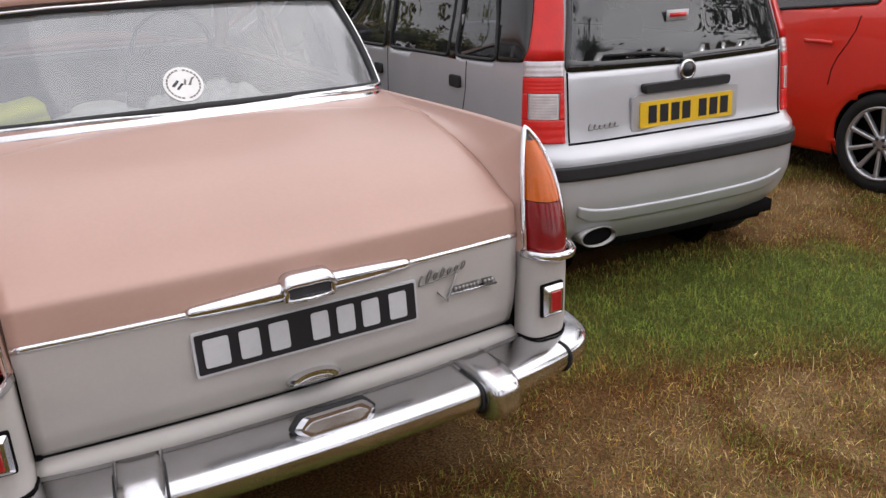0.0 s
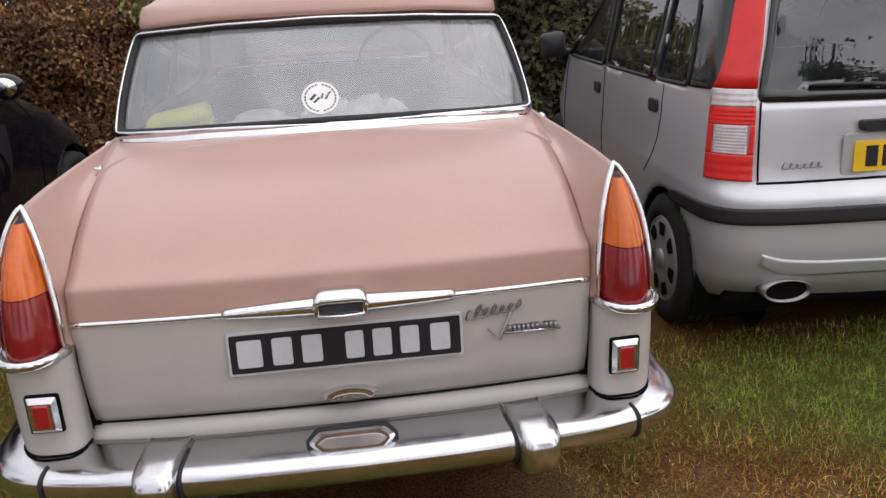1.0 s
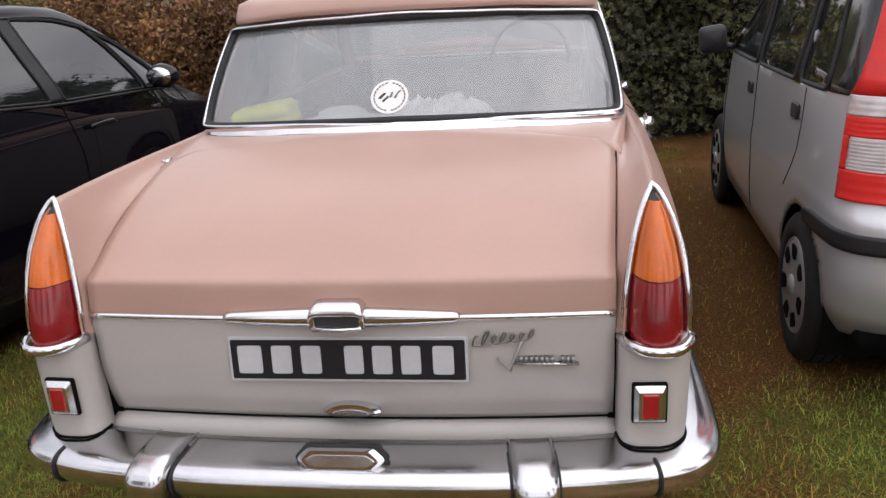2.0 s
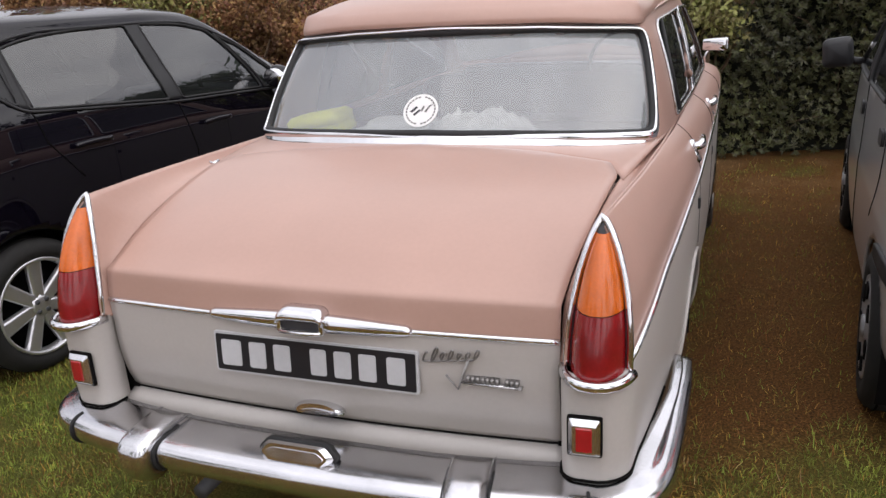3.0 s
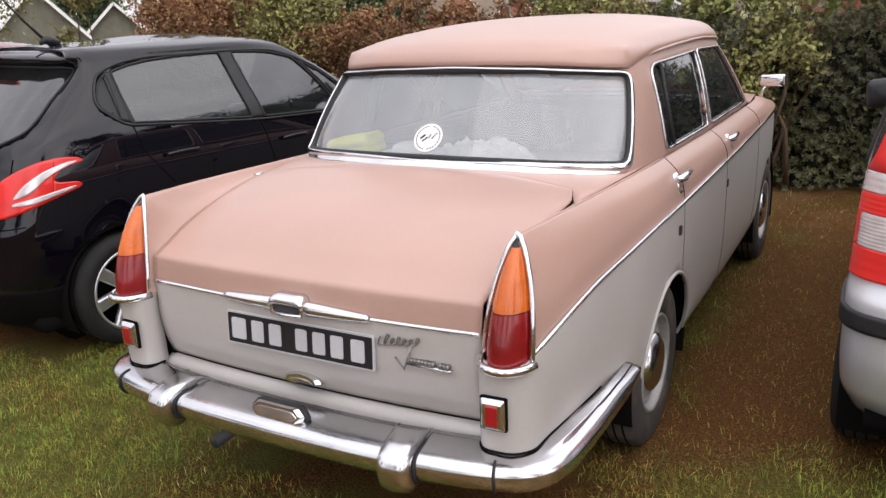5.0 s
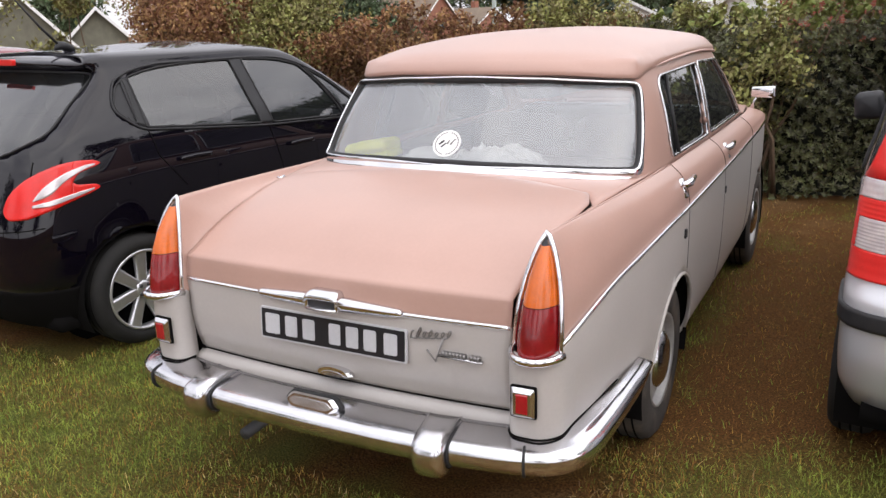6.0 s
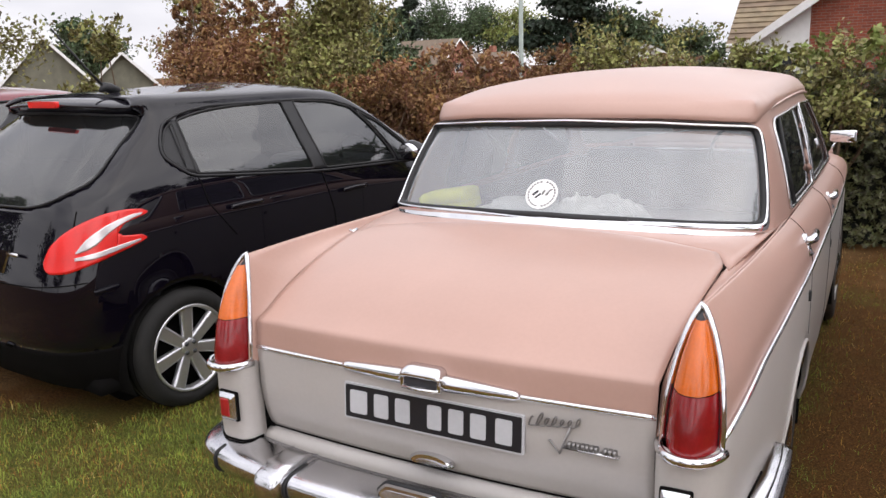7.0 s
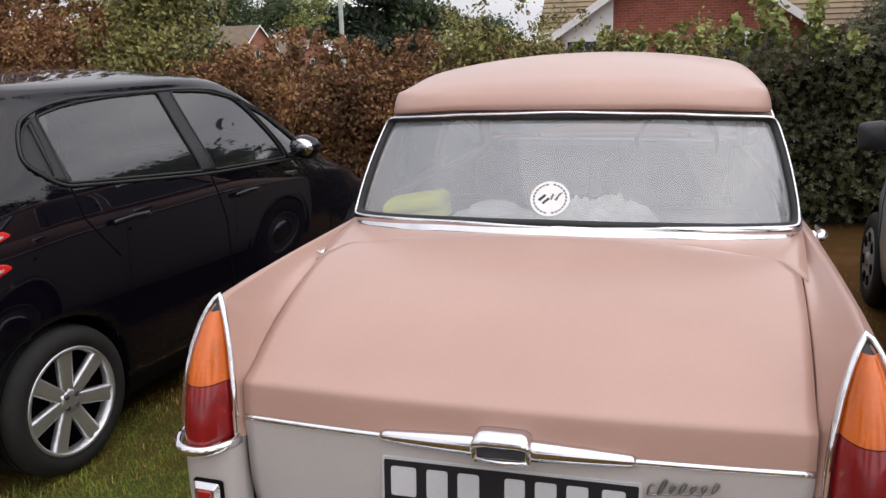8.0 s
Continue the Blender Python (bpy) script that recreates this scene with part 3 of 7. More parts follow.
for side in (1, -1):
    front_edge = [(side * (lid_half(y, z) + 0.002), y + 0.012, z - 0.004) for y, z in lid_yz if y > 0.56]
    part("lid_front_gap", *tube(np.array([p for p in front_edge if abs(p[0]) > 0.46]), 0.0014, n=6), GAP, lid)
    part("lid_gutter", *sides(*box(0.56, 0.655, 0.52, 0.80, 0.985, 1.006), side), PINK, saloon)
part("lid_gap", *tube(np.array(lid_rows[0]) + (0, -0.003, -0.007), 0.006, n=6), GAP, lid)

# rear lower panel under the lid, and the floor under it
rows = []
for y, z, w in ((0.100, 0.530, 0.60), (0.062, 0.512, 0.605), (0.045, 0.46, 0.605), (0.09, 0.40, 0.60), (0.16, 0.33, 0.60), (0.4, 0.30, 0.60)):
    rows.append([(u * w, y + 0.012 * u * u - 0.012, z) for u in us])
part("rear_apron", *grid(rows), CREAM, saloon, "cream painted panel under the boot", thick=0.01)
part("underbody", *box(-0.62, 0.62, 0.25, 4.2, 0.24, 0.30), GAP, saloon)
part("exhaust_pipe", *tube([(-0.37, 0.9, 0.285), (-0.37, 0.2, 0.282), (-0.37, 0.005, 0.276)], 0.021, n=14), GREY_PLASTIC, saloon, "dark exhaust pipe")

# scuttle between lid and rear window, out to the wings
rows = []
for k in np.linspace(0, 1, 8):
    r = []
    for u in us:
        x = u * (0.650 + 0.058 * k)
        y0 = 0.772 + 0.012 * u * u if abs(u) < 0.677 else float(np.interp(abs(u) * 0.65, [0.44, 0.60, 0.638, 0.650], [0.774, 0.708, 0.620, 0.600]))
        y1 = float(np.interp(abs(x), [0, 0.35, 0.585, 0.650, 0.71], [0.83, 0.875, 0.96, 1.03, 1.13]))
        z0 = float(np.interp(abs(u) * 0.65, [0, 0.20, 0.40, 0.45, 0.60, 0.638, 0.650], [1.060, 1.056, 1.043, 1.038, 1.031, 1.021, 1.015]))
        z1 = float(np.interp(abs(x), [0, 0.35, 0.585, 0.650, 0.71], [1.058, 1.053, 1.042, 1.038, 1.040]))
        r.append((x, y0 + (y1 - y0) * k, z0 + (z1 - z0) * k + 0.003 * math.sin(math.pi * k)))
    rows.append(r)
part("scuttle", *grid(rows), PINK, saloon, thick=0.006)
hinge = tube([(-0.650, 0.640, 1.026), (-0.652, 0.670, 1.030)], 0.007, n=10)
part("boot_hinge", *joined(hinge, tube([(-0.640, 0.645, 1.022), (-0.666, 0.645, 1.031)], 0.005)), CHROME, saloon, "small chrome hinge peg")

# greenhouse
GH = [0.0, 0.35, 0.58, 0.68, 0.80, 1.1, 1.9, 2.9, 3.05, 3.4, 3.8]
BASE = [(0, 0.800), (0.35, 0.845), (0.585, 0.930), (0.672, 1.000), (0.705, 1.12), (0.718, 1.42), (0.728, 2.2), (0.718, 3.2), (0.67, 3.33), (0.40, 3.45), (0, 3.5)]
HIGH = [(0, 1.075), (0.33, 1.115), (0.545, 1.195), (0.606, 1.250), (0.614, 1.355), (0.620, 1.58), (0.626, 2.2), (0.61, 2.75), (0.58, 2.83), (0.35, 2.9), (0, 2.93)]
ZLOW = [1.054, 1.049, 1.036, 1.032] + [1.035] * 7
ZTOP = [1.400, 1.396, 1.380, 1.376, 1.395, 1.415, 1.43, 1.41, 1.40, 1.40, 1.40]
lev = []
for f in (0.0, 0.33, 0.66, 1.0):
    lev.append([(b[0] + (h[0] - b[0]) * f + (0.012 * math.sin(math.pi * f) if b[0] > 0.1 else 0), b[1] + (h[1] - b[1]) * f - (0.010 * math.sin(math.pi * f) if i < 4 else 0), zl + (zt - zl) * f)
                for i, (b, h, zl, zt) in enumerate(zip(BASE, HIGH, ZLOW, ZTOP))])
# the roof's lip overhangs the rear window, then the roof rises to its crown
def eased(h, out, up, i):
    back = i < 4
    dx = (out * (0.35 if back else 0.3 if out > 0 else 1.0)) if h[0] > 0.1 else 0
    dy = -out * (1.0, 1.0, 0.8, 0.3, 0.0)[i] if i < 5 else 0
    if i >= 8:
        dy = out
    return (h[0] + dx, h[1] + dy, ZTOP[i] + up)


lev.append([eased(h, 0.018, 0.004, i) for i, h in enumerate(HIGH)])
lev.append([eased(h, 0.022, 0.018, i) for i, h in enumerate(HIGH)])
lev.append([eased(h, -0.03, 0.078, i) for i, h in enumerate(HIGH)])
for s in (0.88, 0.72, 0.5, 0.26, 0.0):
    r = []
    for i, h in enumerate(HIGH):
        x, y, z = lev[6][i]
        sy = 2.1 + (y - 2.1) * 0.3
        r.append((x * s, sy + (y - sy) * s, z + (1.563 - z) * (1 - s ** 2.2)))
    lev.append(r)
house = Shell(GH, lev, 3)
REAR_GLASS = rounded([(-0.5, 1.093), (0.0, 1.093), (0.35, 1.086), (0.70, 1.067), (0.688, 1.360), (0.33, 1.380), (-0.5, 1.384)], [0, 0, 0.1, 0.035, 0.045, 0, 0], 6)
DOOR_GLASS = rounded([(1.09, 1.058), (1.80, 1.058), (1.80, 1.385), (1.0, 1.372), (0.95, 1.35)], [0.03, 0.02, 0.02, 0.03, 0.05], 4)
FRONT_GLASS = rounded([(1.87, 1.058), (2.80, 1.058), (2.72, 1.375), (1.87, 1.388)], 0.02, 4)
SCREEN = rounded([(2.98, 1.08), (4.2, 1.10), (4.2, 1.37), (2.98, 1.36)], 0.05, 5)
res = house.build(np.linspace(0, 3.8, 150), np.concatenate([np.linspace(0, 3, 26), np.linspace(3.12, 11, 44)]),
                  {"rear_window": REAR_GLASS, "rear_door_window": DOOR_GLASS, "front_door_window": FRONT_GLASS, "windscreen": SCREEN})
roof = part("roof", *mirrored(*res["body"][:2]), PINK, saloon, "rose painted roof and pillars", thick=0.018)
bm = bmesh.new()
bm.from_mesh(roof.data)
high = [v for v in bm.verts if v.co.z > 1.452]
for _ in range(30):
    bmesh.ops.smooth_vert(bm, verts=high, factor=0.5, use_axis_x=True, use_axis_y=True, use_axis_z=True)
bm.to_mesh(roof.data)
bm.free()
band(house, [0, 0.3, 0.56, 0.645, 0.672], [1.058, 1.053, 1.041, 1.038, 1.046], [1.091, 1.086, 1.072, 1.067, 1.062], "rear_window_sill", CHROME, saloon, 0, 0.011, 0.014, "broad chrome strip under the rear window", 60, 7)
for nm in ("rear_window", "windscreen"):
    v, f, n = res[nm]
    ob = part(nm, *mirrored(v - n * 0.004, f), GLASS, saloon, "curved dusty window glass")
    ob.visible_shadow = False
for side in (1, -1):
    for nm in ("rear_door_window", "front_door_window"):
        v, f, n = res[nm]
        ob = part(nm, *sides(v - n * 0.006, f, side), TINTED, saloon)
        ob.visible_shadow = False


def along(poly, step=0.015):
    """Even steps round a polygon."""
    out = []
    n = len(poly)
    for i in range(n):
        a, b = np.array(poly[i]), np.array(poly[(i + 1) % n])
        k = max(1, int(np.linalg.norm(b - a) / step))
        out += [a + (b - a) * j / k for j in range(k)]
    return np.array(out)


edge = along(REAR_GLASS)
edge = edge[edge[:, 0] > 0.0]
edge = edge[np.argsort(np.arctan2(edge[:, 1] - 1.22, edge[:, 0] - 0.30))]
ring = house.place(edge, 0.004)
ring = ring[np.argsort(np.arctan2(ring[:, 2] - 1.22, ring[:, 0]))]
ring = np.concatenate([ring, ring[::-1] * (-1, 1, 1)])
for _ in range(4):
    ring = 0.5 * ring + 0.25 * (np.roll(ring, 1, 0) + np.roll(ring, -1, 0))
part("rear_window_seal", *tube(ring, 0.013, True, 8), RUBBER, saloon)
outer = ring.copy()
c = ring.mean(0)
for i in range(len(outer)):
    d = outer[i] - c
    d[1] = 0
    outer[i] += d / np.linalg.norm(d) * 0.013 + np.array((0, -0.006, 0))
low = np.clip((1.12 - outer[:, 2]) / 0.06, 0, 1)
outer[:, 2] -= low * 0.010
part("rear_window_chrome", *tube(outer, 0.0105 + 0.010 * low, True, 10, 0.45), CHROME, saloon, "chrome surround of the rear window")
for side in (1, -1):
    for poly in (DOOR_GLASS, FRONT_GLASS):
        ring = house.place(along(poly), 0.003)
        part("window_frame", *sides(*tube(ring, 0.007, True, 8), side), DULL_CHROME, saloon, "slim chrome window frame")
    vent = house.place(np.array([(1.20, 1.06), (1.12, 1.375)]), 0.004)
    part("quarterlight_bar", *sides(*tube(vent, 0.008), side), RUBBER, saloon)
    rail_l = np.linspace(0.90, 2.95, 60)
    rail = house.at(rail_l, np.full(60, 4.2)) + (0.006, 0, 0)
    part("drip_rail", *sides(*tube(rail, np.minimum(0.0055, 0.001 + 0.0006 * np.arange(60))), side), PINK, saloon)
    # door seams on the flank and shoulder
    for y0 in (2.17, 1.36, 3.14):
        seam = [flank.place([(y0 + 0.15, z)], 0.0012)[0] for z in np.linspace(0.26 if y0 > 2 else 0.62, waist_line(y0) - 0.012, 14)]
        part("door_seam", *sides(*tube(seam, 0.0013, n=5), side), TRIM_GREY, saloon)
        seam = shoulder.at(np.full(10, y0 - 0.05), np.linspace(0.15, 3.9, 10)) + (0.001, 0, 0)
        part("door_seam", *sides(*tube(seam, 0.0016, n=5), side), GAP, saloon)
    # pull handles and the empty trim clips below them
    for y0 in (1.335, 2.315):
        px = 0.772
        lever = joined(tube([(px, y0 - 0.02, 0.965), (px + 0.03, y0 - 0.018, 0.972), (px + 0.036, y0 + 0.0, 0.975), (px + 0.034, y0 + 0.09, 0.982)], [0.015, 0.015, 0.016, 0.011], n=10),
                       tube([(px - 0.01, y0 - 0.02, 0.966), (px + 0.014, y0 - 0.02, 0.966)], 0.027, n=14),
                       tube([(px, y0 - 0.024, 0.962), (px + 0.030, y0 - 0.024, 0.918)], 0.014, n=10))
        part("door_handle", *sides(*lever, side), CHROME, saloon, "chrome pull handle")
    for y0 in (1.29, 2.195):
        clip = box(0.800, 0.816, y0 - 0.012, y0 + 0.012, 0.762, 0.798)
        part("trim_clip", *sides(*clip, side), RUBBER, saloon, bevel=0.003)
    mirror = joined(tube([(0.672, 4.02, 0.975), (0.682, 4.015, 1.02), (0.705, 4.01, 1.07)], [0.016, 0.007, 0.007], n=10),
                    prism(rounded([(-0.080, -0.036), (0.080, -0.040), (0.082, 0.040), (-0.078, 0.030)], 0.016, 4), 0.036, pose(0.744, 4.01, 1.094, 6, 0, -12), 0.010))
    part("wing_mirror", *sides(*mirror, side), CHROME, saloon, "chrome wing mirror")

# tail lamps
def lamp_rim(z):
    """Inner and outer edge of the lamp at a height: x, y each."""
    zz = [0.752, 0.80, 0.85, 0.90, 0.95, 1.0, 1.03, 1.055]
    xi = np.interp(z, zz, [0.618, 0.619, 0.623, 0.630, 0.639, 0.653, 0.664, 0.677])
    xo = np.interp(z, zz, [0.744, 0.744, 0.741, 0.735, 0.725, 0.709, 0.695, 0.678])
    yy = np.interp(z, zz, [0.040, 0.046, 0.055, 0.066, 0.080, 0.098, 0.110, 0.124])
    return xi, xo, yy


def lens(z0, z1, n):
    rows = []
    for z in np.linspace(z0, z1, n):
        xi, xo, yy = lamp_rim(z)
        w = (xo - xi) / 2
        bulge = 0.075 * (w / 0.063) ** 0.8
        w = w * 0.93
        rows.append([((xi + xo) / 2 + w * a, yy + 0.006 - bulge * (1 - abs(a) ** 2.4) ** 0.75, z) for a in np.linspace(-1, 1, 21)])
    return grid(rows)


for side in (1, -1):
    lamp = new("tail_lamp")
    lamp.parent = saloon
    lamp["label"] = "pointed tail lamp, amber over red, in a chrome rim"
    part("red_lens", *sides(*lens(0.752, 0.880, 10), side), RED_LENS, lamp, "dark red ribbed lens")
    part("amber_lens", *sides(*lens(0.882, 1.028, 12), side), AMBER, lamp, "amber ribbed lens")
    plate_rows = [[(xi + (xo - xi) * a, yy + 0.002, z) for a in np.linspace(0, 1, 5)] for z in np.linspace(0.75, 1.054, 14) for xi, xo, yy in [lamp_rim(z)]]
    part("lamp_base", *sides(*grid(plate_rows), side), GREY_PLASTIC, lamp, "dark lamp base", thick=0.004)
    zs = np.concatenate([np.linspace(0.752, 1.05, 26), [1.058]])
    inn = [(lamp_rim(z)[0] - 0.003, lamp_rim(z)[2] - 0.004, z) for z in zs]
    out = [(lamp_rim(z)[1] + 0.003, lamp_rim(z)[2] - 0.004, z) for z in zs[:-1]]
    part("lamp_rim", *sides(*tube(np.array(inn + out[::-1]), 0.0075, n=8), side), CHROME, lamp, "chrome rim")
    xi, xo, yy = lamp_rim(0.752)
    a = np.linspace(-1, 1, 25)
    collar = [((xi + xo) / 2 + (xo - xi + 0.022) / 2 * t, yy - 0.080 * (1 - abs(t) ** 2.4) ** 0.75 - 0.002, 0.746) for t in a]
    part("lamp_collar", *sides(*tube(np.array(collar), 0.012, n=10, flat=0.8), side), CHROME, lamp, "chrome collar under the lens")
    # square reflector on the column
    refl = new("reflector")
    refl.parent = saloon
    m = pose(0.664 * side, -0.014, 0.62, 0, 0, 3 * side)
    o = rounded([(-0.033, -0.043), (0.033, -0.043), (0.033, 0.043), (-0.033, 0.043)], 0.005, 3)
    part("reflector_seal", *prism(np.array(o) * (1.12, 1.09), 0.008, m, 0.001), GAP, refl, smooth=False)
    part("reflector_frame", *prism(o, 0.022, m, 0.011), OLD_CHROME, refl, "chrome square frame", smooth=False)
    o = rounded([(-0.017, -0.029), (0.017, -0.029), (0.017, 0.029), (-0.017, 0.029)], 0.003, 3)
    part("reflector_lens", *prism(o, 0.025, m, 0.003), REFLECTOR, refl, "dark red reflector", smooth=False)

# bumper, swept along its plan
BUMP = [(0.0, -0.125), (0.25, -0.120), (0.5, -0.098), (0.66, -0.068), (0.755, -0.030), (0.808, 0.035), (0.828, 0.13), (0.834, 0.35), (0.834, 0.55), (0.824, 0.71)]
bt = np.concatenate([[0], np.cumsum([math.dist(a, b) for a, b in zip(BUMP, BUMP[1:])])])
bq = np.linspace(0, bt[-1], 70)
bl = curve_at(bt, BUMP, bq)
tan = np.gradient(bl, axis=0)
tan /= np.linalg.norm(tan, axis=1)[:, None]
tan[0] = (1, 0)
nor = np.stack([tan[:, 1], -tan[:, 0]], 1)
PROFILE = [(-0.125, 0.508), (-0.060, 0.502), (-0.016, 0.496), (0.004, 0.486), (0.013, 0.470), (0.013, 0.452), (0.006, 0.434), (-0.008, 0.420), (-0.035, 0.412), (-0.05, 0.424)]
prof = curve_at(np.arange(len(PROFILE)), PROFILE, np.linspace(0, len(PROFILE) - 1, 28))
rows = []
for o, z in prof:
    pinch = 1 - 0.62 * np.clip((bq - bt[-1] + 0.25) / 0.25, 0, 1) ** 2
    oo = np.where(bq > bt[-1] - 0.9, o * np.where(o < -0.03, np.clip((bt[-1] - bq) / 0.9, 0.30, 1), 1), o)
    rows.append(np.stack([bl[:, 0] + nor[:, 0] * oo, bl[:, 1] + nor[:, 1] * oo, 0.472 + (z - 0.472) * pinch], 1))
bv, bf = grid(rows)
bumper = new("rear_bumper")
bumper.parent = saloon
part("bumper_blade", *mirrored(bv, bf), OLD_CHROME, bumper, "chrome wrap-round bumper blade", thick=0.004)
for side in (1, -1):
    i = int(np.argmin(np.abs(bl[:, 0] - 0.69) + (bl[:, 1] > 0.1)))
    joint = [(bl[i, 0] + nor[i, 0] * (o + 0.003), bl[i, 1] + nor[i, 1] * (o + 0.003), z) for o, z in prof[5:]]
    part("bumper_joint", *sides(*tube(np.array(joint), 0.0045, n=6), side), RUBBER, bumper)
    rows = []
    for s in np.linspace(-1, 1, 17):
        x = 0.425 + s * 0.047
        lift = 0.040 * (1 - abs(s) ** 5) ** 0.6
        y = float(np.interp(x, bl[:, 0][:40], bl[:, 1][:40]))
        nx, ny = 0.13, -0.99
        rows.append([(x + nx * (o + lift), y + ny * (o + lift), 0.466 + (z - 0.466) * (1 + lift * 9) + (0.004 if o < -0.04 else 0)) for o, z in prof])
    part("overrider", *sides(*grid(rows), side), OLD_CHROME, bumper, "chrome overrider", thick=0.004)
    for s in (-1.06, 1.06):
        x = 0.425 + s * 0.047
        y = float(np.interp(x, bl[:, 0][:40], bl[:, 1][:40]))
        ring = [(x + 0.13 * (o + 0.004), y - 0.99 * (o + 0.004), z) for o, z in prof[2:]]
        part("overrider_seal", *sides(*tube(np.array(ring), 0.004, n=6), side), RUBBER, bumper)
hexa = [(-0.100, 0), (-0.074, 0.025), (0.074, 0.025), (0.100, 0), (0.074, -0.025), (-0.074, -0.025)]
m = pose(0.005, -0.066, 0.507, -14)
part("bumper_lamp", *prism(rounded(hexa, 0.008, 3), 0.034, m, 0.012), CHROME, bumper, "chrome hexagonal lamp housing", smooth=False)
part("bumper_lamp_face", *prism(rounded(np.array(hexa) * (0.80, 0.52), 0.006, 3), 0.036, m, 0.002), DULL_CHROME, bumper, smooth=False)
part("bumper_lamp_seal", *prism(rounded(np.array(hexa) * (1.08, 1.20), 0.008, 3), 0.014, m, 0.002), RUBBER, bumper, smooth=False)

# boot furniture: handle moulding, number plate, script, small badge
LY = 0.030
xs = np.linspace(-0.262, 0.268, 61)
t = np.abs((xs - 0.003) / 0.265)
rows = []
for x, k in zip(xs, t):
    h = 0.0095 + 0.0115 * (1 - k ** 1.6) if k < 0.999 else 0.004
    d = 0.010 + 0.014 * (1 - k ** 2)
    zc = 0.797 + 0.002 * (1 - k)
    rows.append([(x, LY + 0.006, zc + h), (x, LY - d * 0.55, zc + h * 0.92), (x, LY - d * 0.92, zc + h * 0.45), (x, LY - d, zc - h * 0.1), (x, LY - d * 0.8, zc - h * 0.75), (x, LY + 0.006, zc - h)])
part("handle_moulding", *grid(rows), CHROME, lid, "chrome boot handle moulding", thick=0.003)
# hood over the finger recess
hood = []
for u in np.linspace(-1, 1, 23):
    e = (1 - abs(u) ** 8) ** 0.5
    x = 0.004 + 0.060 * u
    top = 0.806 + 0.030 * e
    hood.append([(x, LY + 0.008, top), (x, LY - 0.014, top + 0.002 * e), (x, LY - 0.030, top - 0.001), (x, LY - 0.040, top - 0.007 * e), (x, LY - 0.043, top - 0.014 * e), (x, LY - 0.041, top - 0.020 * e)])
part("handle_grip", *grid(hood), CHROME, lid, "chrome boot handle hood", thick=0.004)
for side in (1, -1):
    part("handle_cheek", *box(0.004 + side * 0.055 - 0.006, 0.004 + side * 0.055 + 0.006, LY - 0.040, LY + 0.008, 0.782, 0.822), CHROME, lid, bevel=0.003)
# Dark block: the chrome recess's dark reflections put into colour.
part("handle_recess", *box(-0.046, 0.054, LY - 0.032, LY + 0.008, 0.788, 0.822), GREY_PLASTIC, lid, bevel=0.002)
part("handle_lip", *tube([(-0.050, LY - 0.038, 0.785), (0.004, LY - 0.041, 0.783), (0.058, LY - 0.038, 0.785)], 0.0055, n=10), CHROME, lid)
plate = new("number_plate")
plate.parent = lid
PLM = pose(0.010, 0.028, 0.698, -4)
part("plate_board", *prism(rounded([(-0.272, -0.052), (0.272, -0.052), (0.272, 0.052), (-0.272, 0.052)], 0.006, 3), 0.008, PLM, 0.001), PLATE_WHITE, plate, "white plate border", smooth=False)
part("plate_face", *prism(rounded([(-0.266, -0.0465), (0.266, -0.0465), (0.266, 0.0465), (-0.266, 0.0465)], 0.004, 3), 0.0095, PLM), PLATE_BLACK, plate, "black number plate with white bars", smooth=False)
for k, (x0, w) in enumerate(((-0.222, 0.056), (-0.148, 0.046), (-0.080, 0.046), (0.018, 0.042), (0.082, 0.044), (0.146, 0.044), (0.218, 0.046))):
    part("plate_bar", *prism(rounded([(x0 - w / 2, -0.033), (x0 + w / 2, -0.033), (x0 + w / 2, 0.033), (x0 - w / 2, 0.033)], 0.006, 3), 0.0115, PLM), PLATE_WHITE, plate, smooth=False)
script = new("script_badge")
script.parent = lid
t = np.linspace(0, 1, 130)
tall = np.interp(t, [0, 0.12, 0.25, 0.33, 0.45, 0.52, 0.6, 0.9, 1.0], [0.013, 0.026, 0.024, 0.010, 0.010, 0.024, 0.010, 0.010, 0.020])
up = tall * np.sin(t * 40 + 1.2)
wave = np.stack([0.296 + 0.128 * t + 0.008 * np.cos(t * 40 + 1.2) + 0.45 * up, np.full(130, LY - 0.003), 0.738 + 0.016 * t + np.maximum(up, -0.010)], 1)
part("script_scroll", *tube(wave, 0.0024, n=6), SCRIPT, script, "dull chrome scroll badge")
slash = [(0.345, LY - 0.002, 0.70), (0.372, LY - 0.002, 0.668), (0.400, LY - 0.002, 0.742)]
part("script_stroke", *tube(np.array(slash), 0.0032, n=6), SCRIPT, script)
part("script_bar", *box(0.380, 0.520, LY - 0.004, LY + 0.01, 0.684, 0.688), DULL_CHROME, script, "slim chrome name bar")
for k in range(11):
    if k != 7:
        part("name_block", *box(0.392 + 0.0112 * k, 0.4005 + 0.0112 * k, LY - 0.005, LY + 0.01, 0.6895, 0.7015), SCRIPT, script)
badge = [(0.055 * math.cos(a) * 1.25, 0.026 * math.sin(a) if math.sin(a) > 0 else 0.012 * math.sin(a)) for a in np.linspace(0, 2 * math.pi, 24, endpoint=False)]
part("lid_badge", *prism(badge, 0.024, pose(0.006, 0.044, 0.558, -8), 0.012), CHROME, lid, "small chrome lock badge", smooth=False)
part("lid_badge_face", *prism(np.array(badge) * (0.62, 0.40), 0.0262, pose(0.006, 0.044, 0.558, -8), 0.002), DULL_CHROME, lid, smooth=False)

